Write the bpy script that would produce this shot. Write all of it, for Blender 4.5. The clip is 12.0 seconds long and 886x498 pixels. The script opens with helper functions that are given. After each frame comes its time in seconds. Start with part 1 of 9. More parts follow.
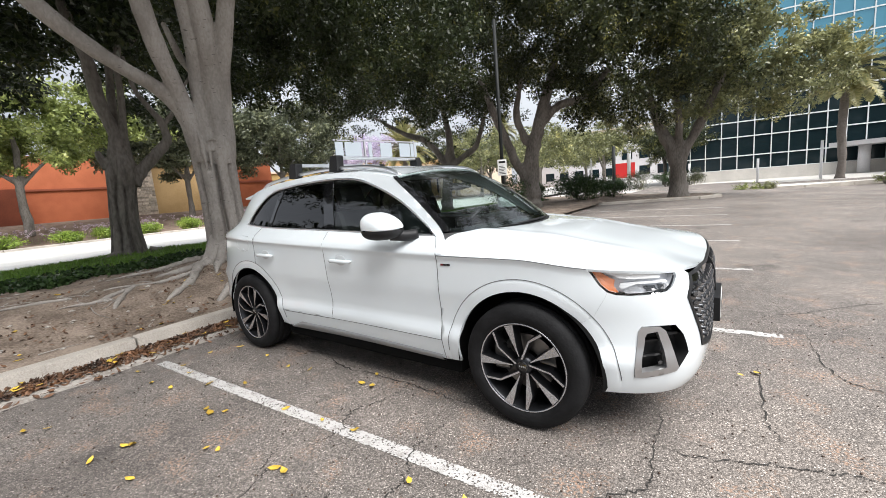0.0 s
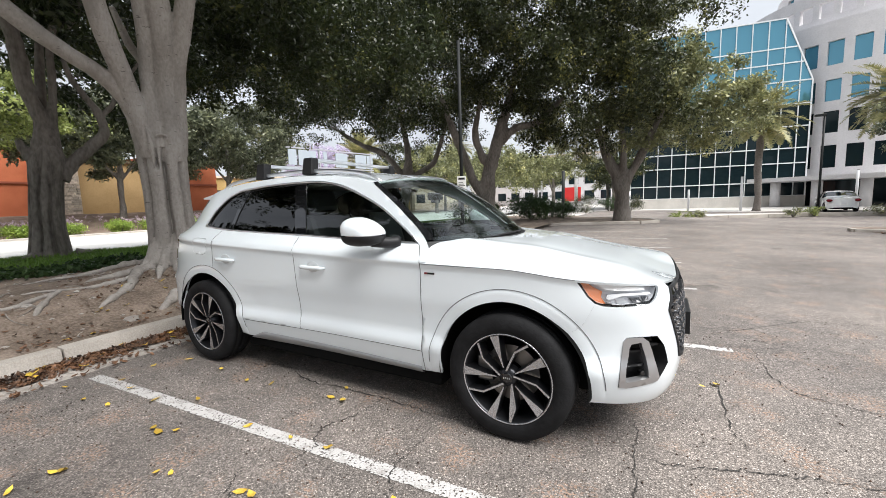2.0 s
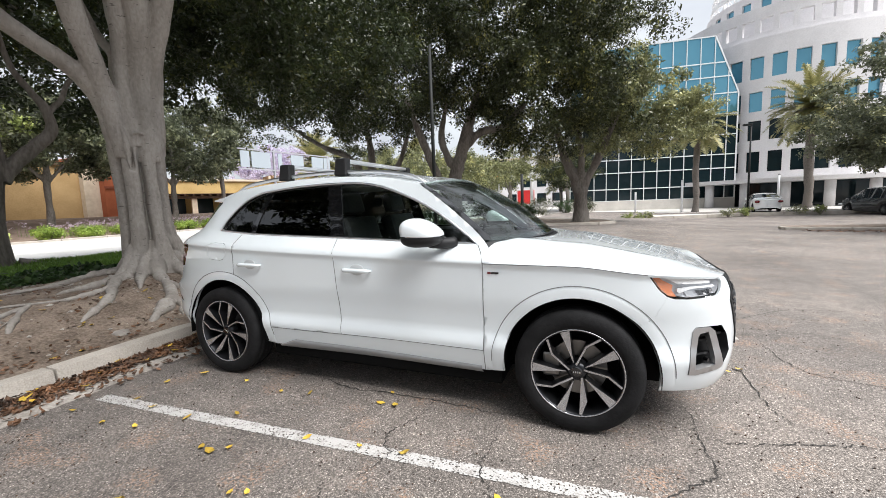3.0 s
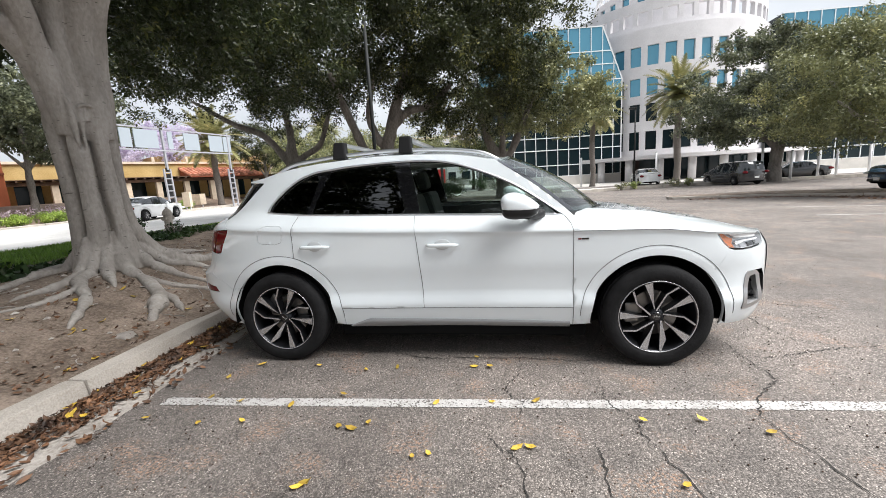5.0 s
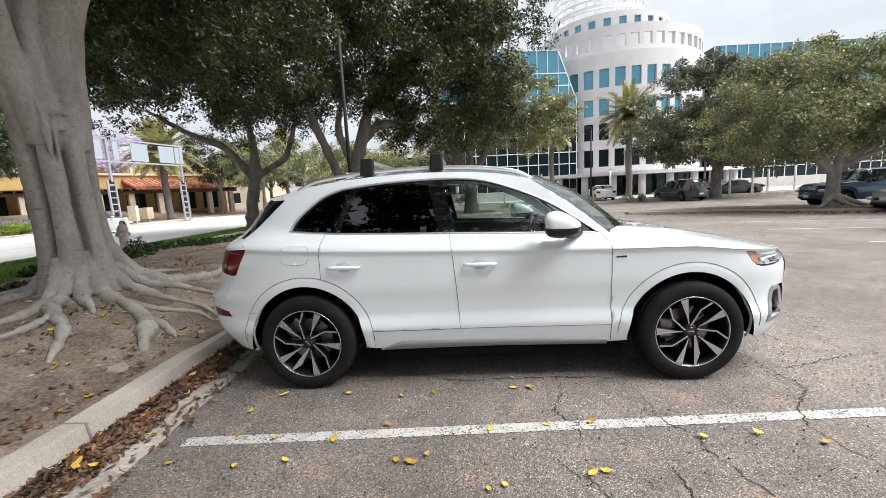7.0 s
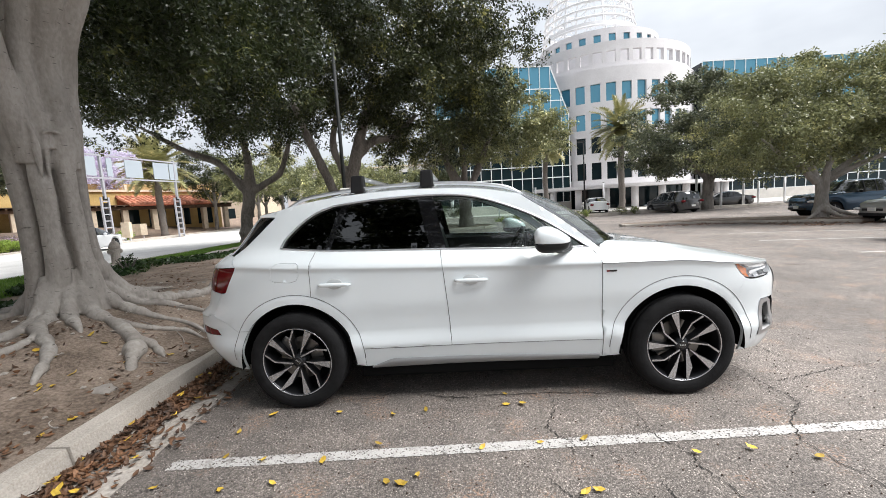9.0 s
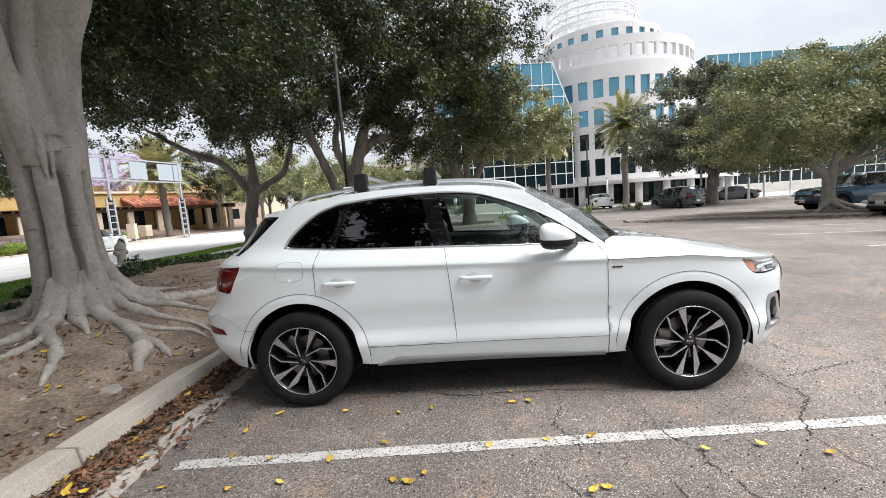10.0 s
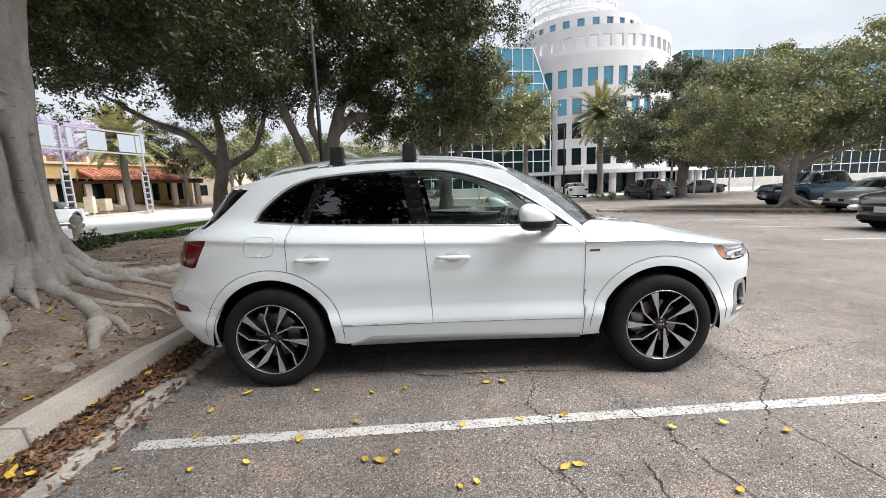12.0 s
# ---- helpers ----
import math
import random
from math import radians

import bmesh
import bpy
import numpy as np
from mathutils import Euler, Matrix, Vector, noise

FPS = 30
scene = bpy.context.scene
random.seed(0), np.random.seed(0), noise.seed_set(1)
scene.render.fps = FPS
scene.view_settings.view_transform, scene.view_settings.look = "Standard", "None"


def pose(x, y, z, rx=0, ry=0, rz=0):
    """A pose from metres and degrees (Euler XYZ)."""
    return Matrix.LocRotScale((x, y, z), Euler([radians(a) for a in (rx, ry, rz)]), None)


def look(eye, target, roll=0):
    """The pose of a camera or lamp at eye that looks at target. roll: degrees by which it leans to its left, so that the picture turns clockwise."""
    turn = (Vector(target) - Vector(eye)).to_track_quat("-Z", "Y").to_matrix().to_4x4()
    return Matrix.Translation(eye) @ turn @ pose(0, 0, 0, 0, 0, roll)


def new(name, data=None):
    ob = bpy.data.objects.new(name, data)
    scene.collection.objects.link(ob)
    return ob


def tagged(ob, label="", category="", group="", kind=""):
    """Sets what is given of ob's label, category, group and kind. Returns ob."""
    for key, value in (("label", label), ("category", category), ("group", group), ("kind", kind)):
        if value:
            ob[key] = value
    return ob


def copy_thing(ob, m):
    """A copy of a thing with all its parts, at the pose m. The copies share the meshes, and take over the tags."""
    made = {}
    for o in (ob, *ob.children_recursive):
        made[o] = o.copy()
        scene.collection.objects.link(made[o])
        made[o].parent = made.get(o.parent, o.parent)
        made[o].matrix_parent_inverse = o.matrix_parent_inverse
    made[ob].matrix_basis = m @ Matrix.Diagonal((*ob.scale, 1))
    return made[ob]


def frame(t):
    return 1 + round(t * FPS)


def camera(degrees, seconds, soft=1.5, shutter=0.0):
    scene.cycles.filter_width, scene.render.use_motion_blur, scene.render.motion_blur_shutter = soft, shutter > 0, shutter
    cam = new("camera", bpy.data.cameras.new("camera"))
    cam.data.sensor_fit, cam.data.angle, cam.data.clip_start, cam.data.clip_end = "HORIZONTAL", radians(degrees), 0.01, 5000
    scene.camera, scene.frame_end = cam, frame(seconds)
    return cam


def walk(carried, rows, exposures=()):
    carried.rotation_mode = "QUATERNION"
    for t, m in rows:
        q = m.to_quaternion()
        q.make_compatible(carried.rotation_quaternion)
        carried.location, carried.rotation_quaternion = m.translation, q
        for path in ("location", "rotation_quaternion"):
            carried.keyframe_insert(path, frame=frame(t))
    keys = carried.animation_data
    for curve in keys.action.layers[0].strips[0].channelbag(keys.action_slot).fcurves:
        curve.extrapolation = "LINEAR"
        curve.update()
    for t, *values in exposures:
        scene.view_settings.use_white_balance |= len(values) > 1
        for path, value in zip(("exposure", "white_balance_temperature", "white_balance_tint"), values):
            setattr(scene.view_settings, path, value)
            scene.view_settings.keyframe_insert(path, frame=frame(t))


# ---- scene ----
cam = camera(96.1, 12.0, soft=0.7)
PATH = [
    (0, (2.343, -2.853, 1.393), (1.18, -1.252, 1.099), -4.7),
    (0.5, (2.35, -2.834, 1.389), (1.214, -1.212, 1.109), -4.4),
    (1, (2.339, -2.779, 1.384), (1.245, -1.126, 1.117), -3.6),
    (1.5, (2.313, -2.751, 1.342), (1.279, -1.058, 1.093), -2.7),
    (2, (2.147, -2.93, 1.357), (1.188, -1.19, 1.125), -1.8),
    (2.5, (1.874, -3.11, 1.372), (1.013, -1.318, 1.152), -1.6),
    (3, (1.557, -3.228, 1.363), (0.802, -1.389, 1.139), -2.1),
    (3.2, (1.492, -3.253, 1.316), (0.753, -1.405, 1.119), -2.4),
    (4.8, (0.509, -3.692, 1.383), (0.156, -1.753, 1.044), -3.4),
    (5, (0.395, -3.746, 1.393), (0.075, -1.802, 1.051), -3.4),
    (5.5, (0.172, -3.753, 1.396), (-0.091, -1.802, 1.044), -3.7),
    (6, (0.01, -3.762, 1.426), (-0.206, -1.803, 1.087), -3.9),
    (6.5, (-0.167, -3.749, 1.44), (-0.329, -1.781, 1.126), -3.5),
    (7, (-0.18, -3.735, 1.451), (-0.296, -1.758, 1.167), -3.0),
    (7.5, (-0.159, -3.735, 1.452), (-0.24, -1.752, 1.202), -2.7),
    (9.5, (-0.141, -3.727, 1.469), (-0.244, -1.741, 1.252), -3.8),
    (10, (-0.147, -3.721, 1.463), (-0.257, -1.737, 1.236), -4.1),
    (10.5, (-0.141, -3.72, 1.46), (-0.243, -1.738, 1.217), -4.2),
    (11, (-0.147, -3.714, 1.459), (-0.218, -1.733, 1.193), -3.8),
    (11.5, (-0.142, -3.702, 1.455), (-0.169, -1.723, 1.167), -3.0),
    (12, (-0.17, -3.665, 1.416), (-0.161, -1.69, 1.106), -2.1),
]
walk(cam, [(t, look(eye, target, roll)) for t, eye, target, roll in PATH], [(0.0, 0.88), (12.0, 0.88)])

# ---- world and light ----
SUN_EL, SUN_ROT = radians(58), radians(102)
world = bpy.data.worlds.new("overcast_sky")
scene.world = world
world.use_nodes = True
wn, wl = world.node_tree.nodes, world.node_tree.links
wn.clear()
w_out, w_bg = wn.new("ShaderNodeOutputWorld"), wn.new("ShaderNodeBackground")
w_sky, w_co = wn.new("ShaderNodeTexSky"), wn.new("ShaderNodeTexCoord")
w_sky.sky_type, w_sky.sun_disc, w_sky.sun_elevation, w_sky.sun_rotation = "NISHITA", False, SUN_EL, SUN_ROT
w_map, w_noise, w_ramp, w_mix = wn.new("ShaderNodeMapping"), wn.new("ShaderNodeTexNoise"), wn.new("ShaderNodeValToRGB"), wn.new("ShaderNodeMixRGB")
w_map.inputs["Scale"].default_value = (1.0, 1.0, 2.6)
w_noise.inputs["Scale"].default_value, w_noise.inputs["Detail"].default_value = 1.7, 5.0
w_ramp.color_ramp.elements[0].position, w_ramp.color_ramp.elements[0].color = 0.34, (6.9, 7.3, 8.3, 1)
w_ramp.color_ramp.elements[1].position, w_ramp.color_ramp.elements[1].color = 0.62, (11.4, 11.9, 12.5, 1)
w_mix.inputs["Fac"].default_value = 0.86
w_bg.inputs["Strength"].default_value = 0.054
wl.new(w_co.outputs["Generated"], w_map.inputs["Vector"])
wl.new(w_map.outputs["Vector"], w_noise.inputs["Vector"])
wl.new(w_noise.outputs["Fac"], w_ramp.inputs["Fac"])
wl.new(w_sky.outputs["Color"], w_mix.inputs["Color1"])
wl.new(w_ramp.outputs["Color"], w_mix.inputs["Color2"])
w_sep, w_rise, w_grad = wn.new("ShaderNodeSeparateXYZ"), wn.new("ShaderNodeMath"), wn.new("ShaderNodeVectorMath")
w_rise.operation, w_grad.operation = "MULTIPLY_ADD", "SCALE"
w_rise.inputs[1].default_value, w_rise.inputs[2].default_value = 0.42, 0.80
wl.new(w_co.outputs["Generated"], w_sep.inputs["Vector"])
wl.new(w_sep.outputs["Z"], w_rise.inputs[0])
wl.new(w_mix.outputs["Color"], w_grad.inputs[0])
wl.new(w_rise.outputs[0], w_grad.inputs["Scale"])
wl.new(w_grad.outputs["Vector"], w_bg.inputs["Color"])
wl.new(w_bg.outputs["Background"], w_out.inputs["Surface"])
sun = new("sun", bpy.data.lights.new("sun", "SUN"))
sun.data.energy, sun.data.angle, sun.data.color = 3.9, radians(44), (1.0, 0.985, 0.965)
sun.matrix_world = look((0, 0, 40), (0 - 40 * math.cos(SUN_EL) * math.sin(SUN_ROT), 0 - 40 * math.cos(SUN_EL) * math.cos(SUN_ROT), 40 - 40 * math.sin(SUN_EL)))


# ---- materials ----
def node_mat(name):
    m = bpy.data.materials.new(name)
    m.use_nodes = True
    return m, m.node_tree.nodes, m.node_tree.links, m.node_tree.nodes["Principled BSDF"]


def mat(name, a, b=None, rough=0.6, metal=0.0, scale=6.0, fine=0.0, bump=0.0, bump_scale=None, vary="", coat=0.0, spec=0.5, stretch=(1, 1, 1)):
    """Two colours mixed by noise at two scales, with bump; vary: 'object' or 'island' shifts the value at random."""
    m, n, l, p = node_mat(name)
    b = b or a
    co, mp = n.new("ShaderNodeTexCoord"), n.new("ShaderNodeMapping")
    mp.inputs["Scale"].default_value = stretch
    l.new(co.outputs["Object"], mp.inputs["Vector"])
    t1 = n.new("ShaderNodeTexNoise")
    t1.inputs["Scale"].default_value, t1.inputs["Detail"].default_value = scale, 6
    l.new(mp.outputs["Vector"], t1.inputs["Vector"])
    fac = t1.outputs["Fac"]
    if fine:
        t2, mm = n.new("ShaderNodeTexNoise"), n.new("ShaderNodeMath")
        t2.inputs["Scale"].default_value, t2.inputs["Detail"].default_value = fine, 3
        l.new(mp.outputs["Vector"], t2.inputs["Vector"])
        mm.operation = "MULTIPLY_ADD"
        mm.inputs[1].default_value, mm.inputs[2].default_value = 0.8, -0.4
        l.new(t2.outputs["Fac"], mm.inputs[0])
        ad = n.new("ShaderNodeMath")
        l.new(mm.outputs[0], ad.inputs[0])
        l.new(fac, ad.inputs[1])
        fac = ad.outputs[0]
    r = n.new("ShaderNodeValToRGB")
    r.color_ramp.elements[0].position, r.color_ramp.elements[0].color = 0.3, (*a, 1)
    r.color_ramp.elements[1].position, r.color_ramp.elements[1].color = 0.7, (*b, 1)
    l.new(fac, r.inputs["Fac"])
    col = r.outputs["Color"]
    if vary:
        src = n.new("ShaderNodeObjectInfo" if vary == "object" else "ShaderNodeNewGeometry").outputs["Random" if vary == "object" else "Random Per Island"]
        hs, mr = n.new("ShaderNodeHueSaturation"), n.new("ShaderNodeMapRange")
        mr.inputs["To Min"].default_value, mr.inputs["To Max"].default_value = 0.6, 1.4
        l.new(src, mr.inputs["Value"])
        l.new(mr.outputs["Result"], hs.inputs["Value"])
        l.new(col, hs.inputs["Color"])
        col = hs.outputs["Color"]
    l.new(col, p.inputs["Base Color"])
    p.inputs["Roughness"].default_value, p.inputs["Metallic"].default_value = rough, metal
    p.inputs["Coat Weight"].default_value, p.inputs["Coat Roughness"].default_value = coat, 0.03
    p.inputs["Specular IOR Level"].default_value = spec
    if bump:
        tb, bp = n.new("ShaderNodeTexNoise"), n.new("ShaderNodeBump")
        tb.inputs["Scale"].default_value, tb.inputs["Detail"].default_value = bump_scale or scale * 4, 6
        l.new(mp.outputs["Vector"], tb.inputs["Vector"])
        l.new(tb.outputs["Fac"], bp.inputs["Height"])
        bp.inputs["Strength"].default_value, bp.inputs["Distance"].default_value = bump, 0.02
        l.new(bp.outputs["Normal"], p.inputs["Normal"])
    return m


def plain(name, c, rough=0.5, metal=0.0, coat=0.0, emit=0.0, spec=0.5):
    m, n, l, p = node_mat(name)
    p.inputs["Base Color"].default_value = (*c, 1)
    p.inputs["Roughness"].default_value, p.inputs["Metallic"].default_value, p.inputs["Coat Weight"].default_value = rough, metal, coat
    p.inputs["Specular IOR Level"].default_value = spec
    if emit:
        p.inputs["Emission Color"].default_value, p.inputs["Emission Strength"].default_value = (*c, 1), emit
    return m


def glass_mat(name, tint, clear):
    """A tinted pane: clear is the share of light that goes straight through."""
    m, n, l, p = node_mat(name)
    tr, mx, gl, fr = n.new("ShaderNodeBsdfTransparent"), n.new("ShaderNodeMixShader"), n.new("ShaderNodeBsdfGlossy"), n.new("ShaderNodeLayerWeight")
    pw, ma = n.new("ShaderNodeMath"), n.new("ShaderNodeMath")
    n.remove(p)
    tr.inputs["Color"].default_value = (tint[0] * clear, tint[1] * clear, tint[2] * clear, 1)
    gl.inputs["Roughness"].default_value = 0.02
    fr.inputs["Blend"].default_value = 0.5
    pw.operation, ma.operation = "POWER", "MULTIPLY_ADD"
    pw.inputs[1].default_value, ma.inputs[1].default_value, ma.inputs[2].default_value = 4.0, 0.90, 0.085
    l.new(fr.outputs["Facing"], pw.inputs[0])
    l.new(pw.outputs[0], ma.inputs[0])
    l.new(ma.outputs[0], mx.inputs["Fac"])
    l.new(tr.outputs["BSDF"], mx.inputs[1])
    l.new(gl.outputs["BSDF"], mx.inputs[2])
    l.new(mx.outputs["Shader"], n["Material Output"].inputs["Surface"])
    return m


def leaf_mat(name, a, b, c):
    """Leaves: colour by island and by clump, with some light let through."""
    m, n, l, p = node_mat(name)
    g, r = n.new("ShaderNodeNewGeometry"), n.new("ShaderNodeValToRGB")
    e = r.color_ramp.elements
    e[0].color, e[1].color, e[1].position = (*a, 1), (*b, 1), 0.72
    x = e.new(1.0)
    x.color = (*c, 1)
    co, t = n.new("ShaderNodeTexCoord"), n.new("ShaderNodeTexNoise")
    t.inputs["Scale"].default_value, t.inputs["Detail"].default_value = 0.9, 3
    l.new(co.outputs["Object"], t.inputs["Vector"])
    ad = n.new("ShaderNodeMath")
    ad.operation = "MULTIPLY_ADD"
    ad.inputs[1].default_value = 0.55
    mr = n.new("ShaderNodeMapRange")
    mr.inputs["From Min"].default_value, mr.inputs["From Max"].default_value, mr.inputs["To Max"].default_value = 0.35, 0.7, 0.5
    l.new(t.outputs["Fac"], mr.inputs["Value"])
    l.new(g.outputs["Random Per Island"], ad.inputs[0])
    l.new(mr.outputs["Result"], ad.inputs[2])
    l.new(ad.outputs[0], r.inputs["Fac"])
    l.new(r.outputs["Color"], p.inputs["Base Color"])
    p.inputs["Roughness"].default_value, p.inputs["Specular IOR Level"].default_value = 0.33, 0.36
    tl, mx = n.new("ShaderNodeBsdfTranslucent"), n.new("ShaderNodeMixShader")
    l.new(r.outputs["Color"], tl.inputs["Color"])
    mx.inputs["Fac"].default_value = 0.30
    l.new(p.outputs["BSDF"], mx.inputs[1])
    l.new(tl.outputs["BSDF"], mx.inputs[2])
    l.new(mx.outputs["Shader"], n["Material Output"].inputs["Surface"])
    return m


def scar_bark(m):
    """Short dark level scars and pale rubbed patches in smooth bark."""
    n, l, p = m.node_tree.nodes, m.node_tree.links, m.node_tree.nodes["Principled BSDF"]
    base = p.inputs["Base Color"].links[0].from_socket
    co = n.new("ShaderNodeTexCoord")
    for stretch, lo, hi, tint, most in (((9, 9, 46), 0.685, 0.72, (0.07, 0.058, 0.05), 0.75), ((3.2, 3.2, 1.1), 0.52, 0.72, (0.20, 0.178, 0.158), 0.6), ((26, 26, 9), 0.60, 0.75, (0.20, 0.18, 0.16), 0.5)):
        mp, t, mr, mx = n.new("ShaderNodeMapping"), n.new("ShaderNodeTexNoise"), n.new("ShaderNodeMapRange"), n.new("ShaderNodeMixRGB")
        mp.inputs["Scale"].default_value = stretch
        t.inputs["Scale"].default_value, t.inputs["Detail"].default_value = 1.0, 2
        mr.inputs["From Min"].default_value, mr.inputs["From Max"].default_value, mr.inputs["To Max"].default_value = lo, hi, most
        mx.inputs["Color2"].default_value = (*tint, 1)
        l.new(co.outputs["Object"], mp.inputs["Vector"])
        l.new(mp.outputs["Vector"], t.inputs["Vector"])
        l.new(t.outputs["Fac"], mr.inputs["Value"])
        l.new(mr.outputs["Result"], mx.inputs["Fac"])
        l.new(base, mx.inputs["Color1"])
        base = mx.outputs["Color"]
    l.new(base, p.inputs["Base Color"])


def asphalt_mat():
    """Worn asphalt: pale aggregate in grey binder, broad stains, red-brown drippings."""
    m, n, l, p = node_mat("worn_asphalt")
    co = n.new("ShaderNodeTexCoord")
    v = co.outputs["Object"]

    def tex(kind, scale, detail=2.0):
        t = n.new(kind)
        t.inputs["Scale"].default_value = scale
        if kind == "ShaderNodeTexNoise":
            t.inputs["Detail"].default_value = detail
        l.new(v, t.inputs["Vector"])
        return t

    def ramp(src, *stops):
        r = n.new("ShaderNodeValToRGB")
        while len(r.color_ramp.elements) < len(stops):
            r.color_ramp.elements.new(0.5)
        for e, (pos, c) in zip(r.color_ramp.elements, stops):
            e.position, e.color = pos, (*c, 1)
        l.new(src, r.inputs["Fac"])
        return r.outputs["Color"]

    def mix(mode, fac, c1, c2):
        x = n.new("ShaderNodeMixRGB")
        x.blend_type = mode
        for key, val in (("Fac", fac), ("Color1", c1), ("Color2", c2)):
            if isinstance(val, float):
                x.inputs[key].default_value = val
            elif isinstance(val, tuple):
                x.inputs[key].default_value = (*val, 1)
            else:
                l.new(val, x.inputs[key])
        return x.outputs["Color"]

    cells = tex("ShaderNodeTexVoronoi", 155.0)
    grain = ramp(cells.outputs["Color"], (0.0, (0.075, 0.066, 0.060)), (0.45, (0.175, 0.155, 0.141)), (0.8, (0.31, 0.276, 0.252)), (1.0, (0.78, 0.70, 0.64)))
    gaps = ramp(cells.outputs["Distance"], (0.0, (1, 1, 1)), (0.45, (0.95, 0.95, 0.95)), (0.8, (0.45, 0.44, 0.43)))
    col = mix("MULTIPLY", 1.0, grain, gaps)
    blot = ramp(tex("ShaderNodeTexNoise", 0.55, 6.0).outputs["Fac"], (0.3, (0.72, 0.71, 0.71)), (0.5, (1, 1, 1)), (0.72, (1.32, 1.3, 1.28)))
    col = mix("MULTIPLY", 1.0, col, blot)
    mid = ramp(tex("ShaderNodeTexNoise", 5.0, 5.0).outputs["Fac"], (0.3, (0.84, 0.84, 0.84)), (0.7, (1.14, 1.13, 1.12)))
    col = mix("MULTIPLY", 1.0, col, mid)
    rust = ramp(tex("ShaderNodeTexNoise", 3.1, 4.0).outputs["Fac"], (0.54, (0, 0, 0)), (0.70, (0.8, 0.8, 0.8)))
    speck = ramp(tex("ShaderNodeTexNoise", 60.0, 2.0).outputs["Fac"], (0.5, (0, 0, 0)), (0.6, (1, 1, 1)))
    col = mix("MIX", mix("MULTIPLY", 1.0, rust, speck), col, (0.40, 0.25, 0.17))
    oil = ramp(tex("ShaderNodeTexNoise", 0.9, 3.0).outputs["Fac"], (0.26, (0.5, 0.5, 0.5)), (0.34, (1, 1, 1)))
    col = mix("MULTIPLY", 1.0, col, oil)
    l.new(col, p.inputs["Base Color"])
    p.inputs["Roughness"].default_value = 0.74
    bp = n.new("ShaderNodeBump")
    bp.inputs["Strength"].default_value, bp.inputs["Distance"].default_value = 0.6, 0.006
    l.new(cells.outputs["Distance"], bp.inputs["Height"])
    bp.invert = True
    l.new(bp.outputs["Normal"], p.inputs["Normal"])
    return m


M_ASPHALT = asphalt_mat()
M_CRACK = mat("crack_filler", (0.02, 0.019, 0.018), (0.05, 0.046, 0.042), rough=0.95, scale=40)
M_LINE = mat("worn_white_line_paint", (0.34, 0.318, 0.30), (0.53, 0.515, 0.50), rough=0.75, scale=12, fine=120, bump=0.5, bump_scale=120)
for nd in M_LINE.node_tree.nodes:
    if nd.type == "VALTORGB":
        nd.color_ramp.elements[0].position, nd.color_ramp.elements[1].position = 0.28, 0.50
M_KERB = mat("kerb_concrete", (0.36, 0.325, 0.285), (0.53, 0.485, 0.435), rough=0.9, scale=2.2, fine=80, bump=0.3, bump_scale=90)
M_GUTTER = mat("gutter_concrete", (0.28, 0.25, 0.22), (0.50, 0.46, 0.42), rough=0.92, scale=3, fine=45, bump=0.3, bump_scale=70)
M_DIRT = mat("bare_soil", (0.125, 0.093, 0.070), (0.31, 0.245, 0.195), rough=0.95, scale=3, fine=38, bump=0.8, bump_scale=45)
M_ROAD = mat("pale_concrete_road", (0.50, 0.49, 0.47), (0.62, 0.61, 0.59), rough=0.85, scale=0.8, fine=20)
M_WALK = mat("pale_sidewalk", (0.48, 0.46, 0.43), (0.62, 0.59, 0.55), rough=0.85, scale=0.9, fine=25)
M_BARK = mat("ficus_bark", (0.285, 0.258, 0.232), (0.40, 0.37, 0.338), rough=0.82, scale=2.6, fine=30, bump=0.28, bump_scale=46, stretch=(1, 1, 0.55))
scar_bark(M_BARK)
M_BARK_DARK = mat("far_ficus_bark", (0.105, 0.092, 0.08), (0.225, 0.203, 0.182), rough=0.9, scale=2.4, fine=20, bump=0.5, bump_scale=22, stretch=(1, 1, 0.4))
M_BARK_PALE = mat("pale_ficus_bark", (0.27, 0.245, 0.22), (0.42, 0.39, 0.36), rough=0.9, scale=2.4, fine=20, bump=0.4, bump_scale=24, stretch=(1, 1, 0.4))
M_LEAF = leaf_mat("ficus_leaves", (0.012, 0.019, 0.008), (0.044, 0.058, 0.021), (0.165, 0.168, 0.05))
# pale last stop paints sunlit patches into scattered leaves and clumps
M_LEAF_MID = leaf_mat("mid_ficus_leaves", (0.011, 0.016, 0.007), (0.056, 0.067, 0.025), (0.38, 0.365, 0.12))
# wide range, dark to pale: yellow-green highlights are put into the leaf colour
M_LEAF_OLIVE = leaf_mat("olive_leaves", (0.045, 0.057, 0.028), (0.285, 0.295, 0.14), (0.64, 0.60, 0.27))
M_LEAF_GREY = leaf_mat("grey_green_leaves", (0.028, 0.038, 0.024), (0.175, 0.19, 0.115), (0.44, 0.45, 0.25))
M_LEAF_BRIGHT = leaf_mat("bright_leaves", (0.075, 0.105, 0.03), (0.32, 0.37, 0.115), (0.62, 0.62, 0.24))
M_LEAF_LIME = leaf_mat("lime_leaves", (0.10, 0.16, 0.03), (0.34, 0.46, 0.09), (0.60, 0.68, 0.20))
M_LEAF_DARK = leaf_mat("shrub_leaves", (0.018, 0.04, 0.015), (0.05, 0.09, 0.028), (0.10, 0.15, 0.05))
M_PALM = leaf_mat("palm_fronds", (0.15, 0.16, 0.065), (0.35, 0.33, 0.15), (0.60, 0.50, 0.25))
M_PALMTRUNK = mat("palm_trunk", (0.11, 0.095, 0.085), (0.22, 0.195, 0.175), rough=0.95, scale=9, bump=0.8, bump_scale=14, stretch=(1, 1, 3))
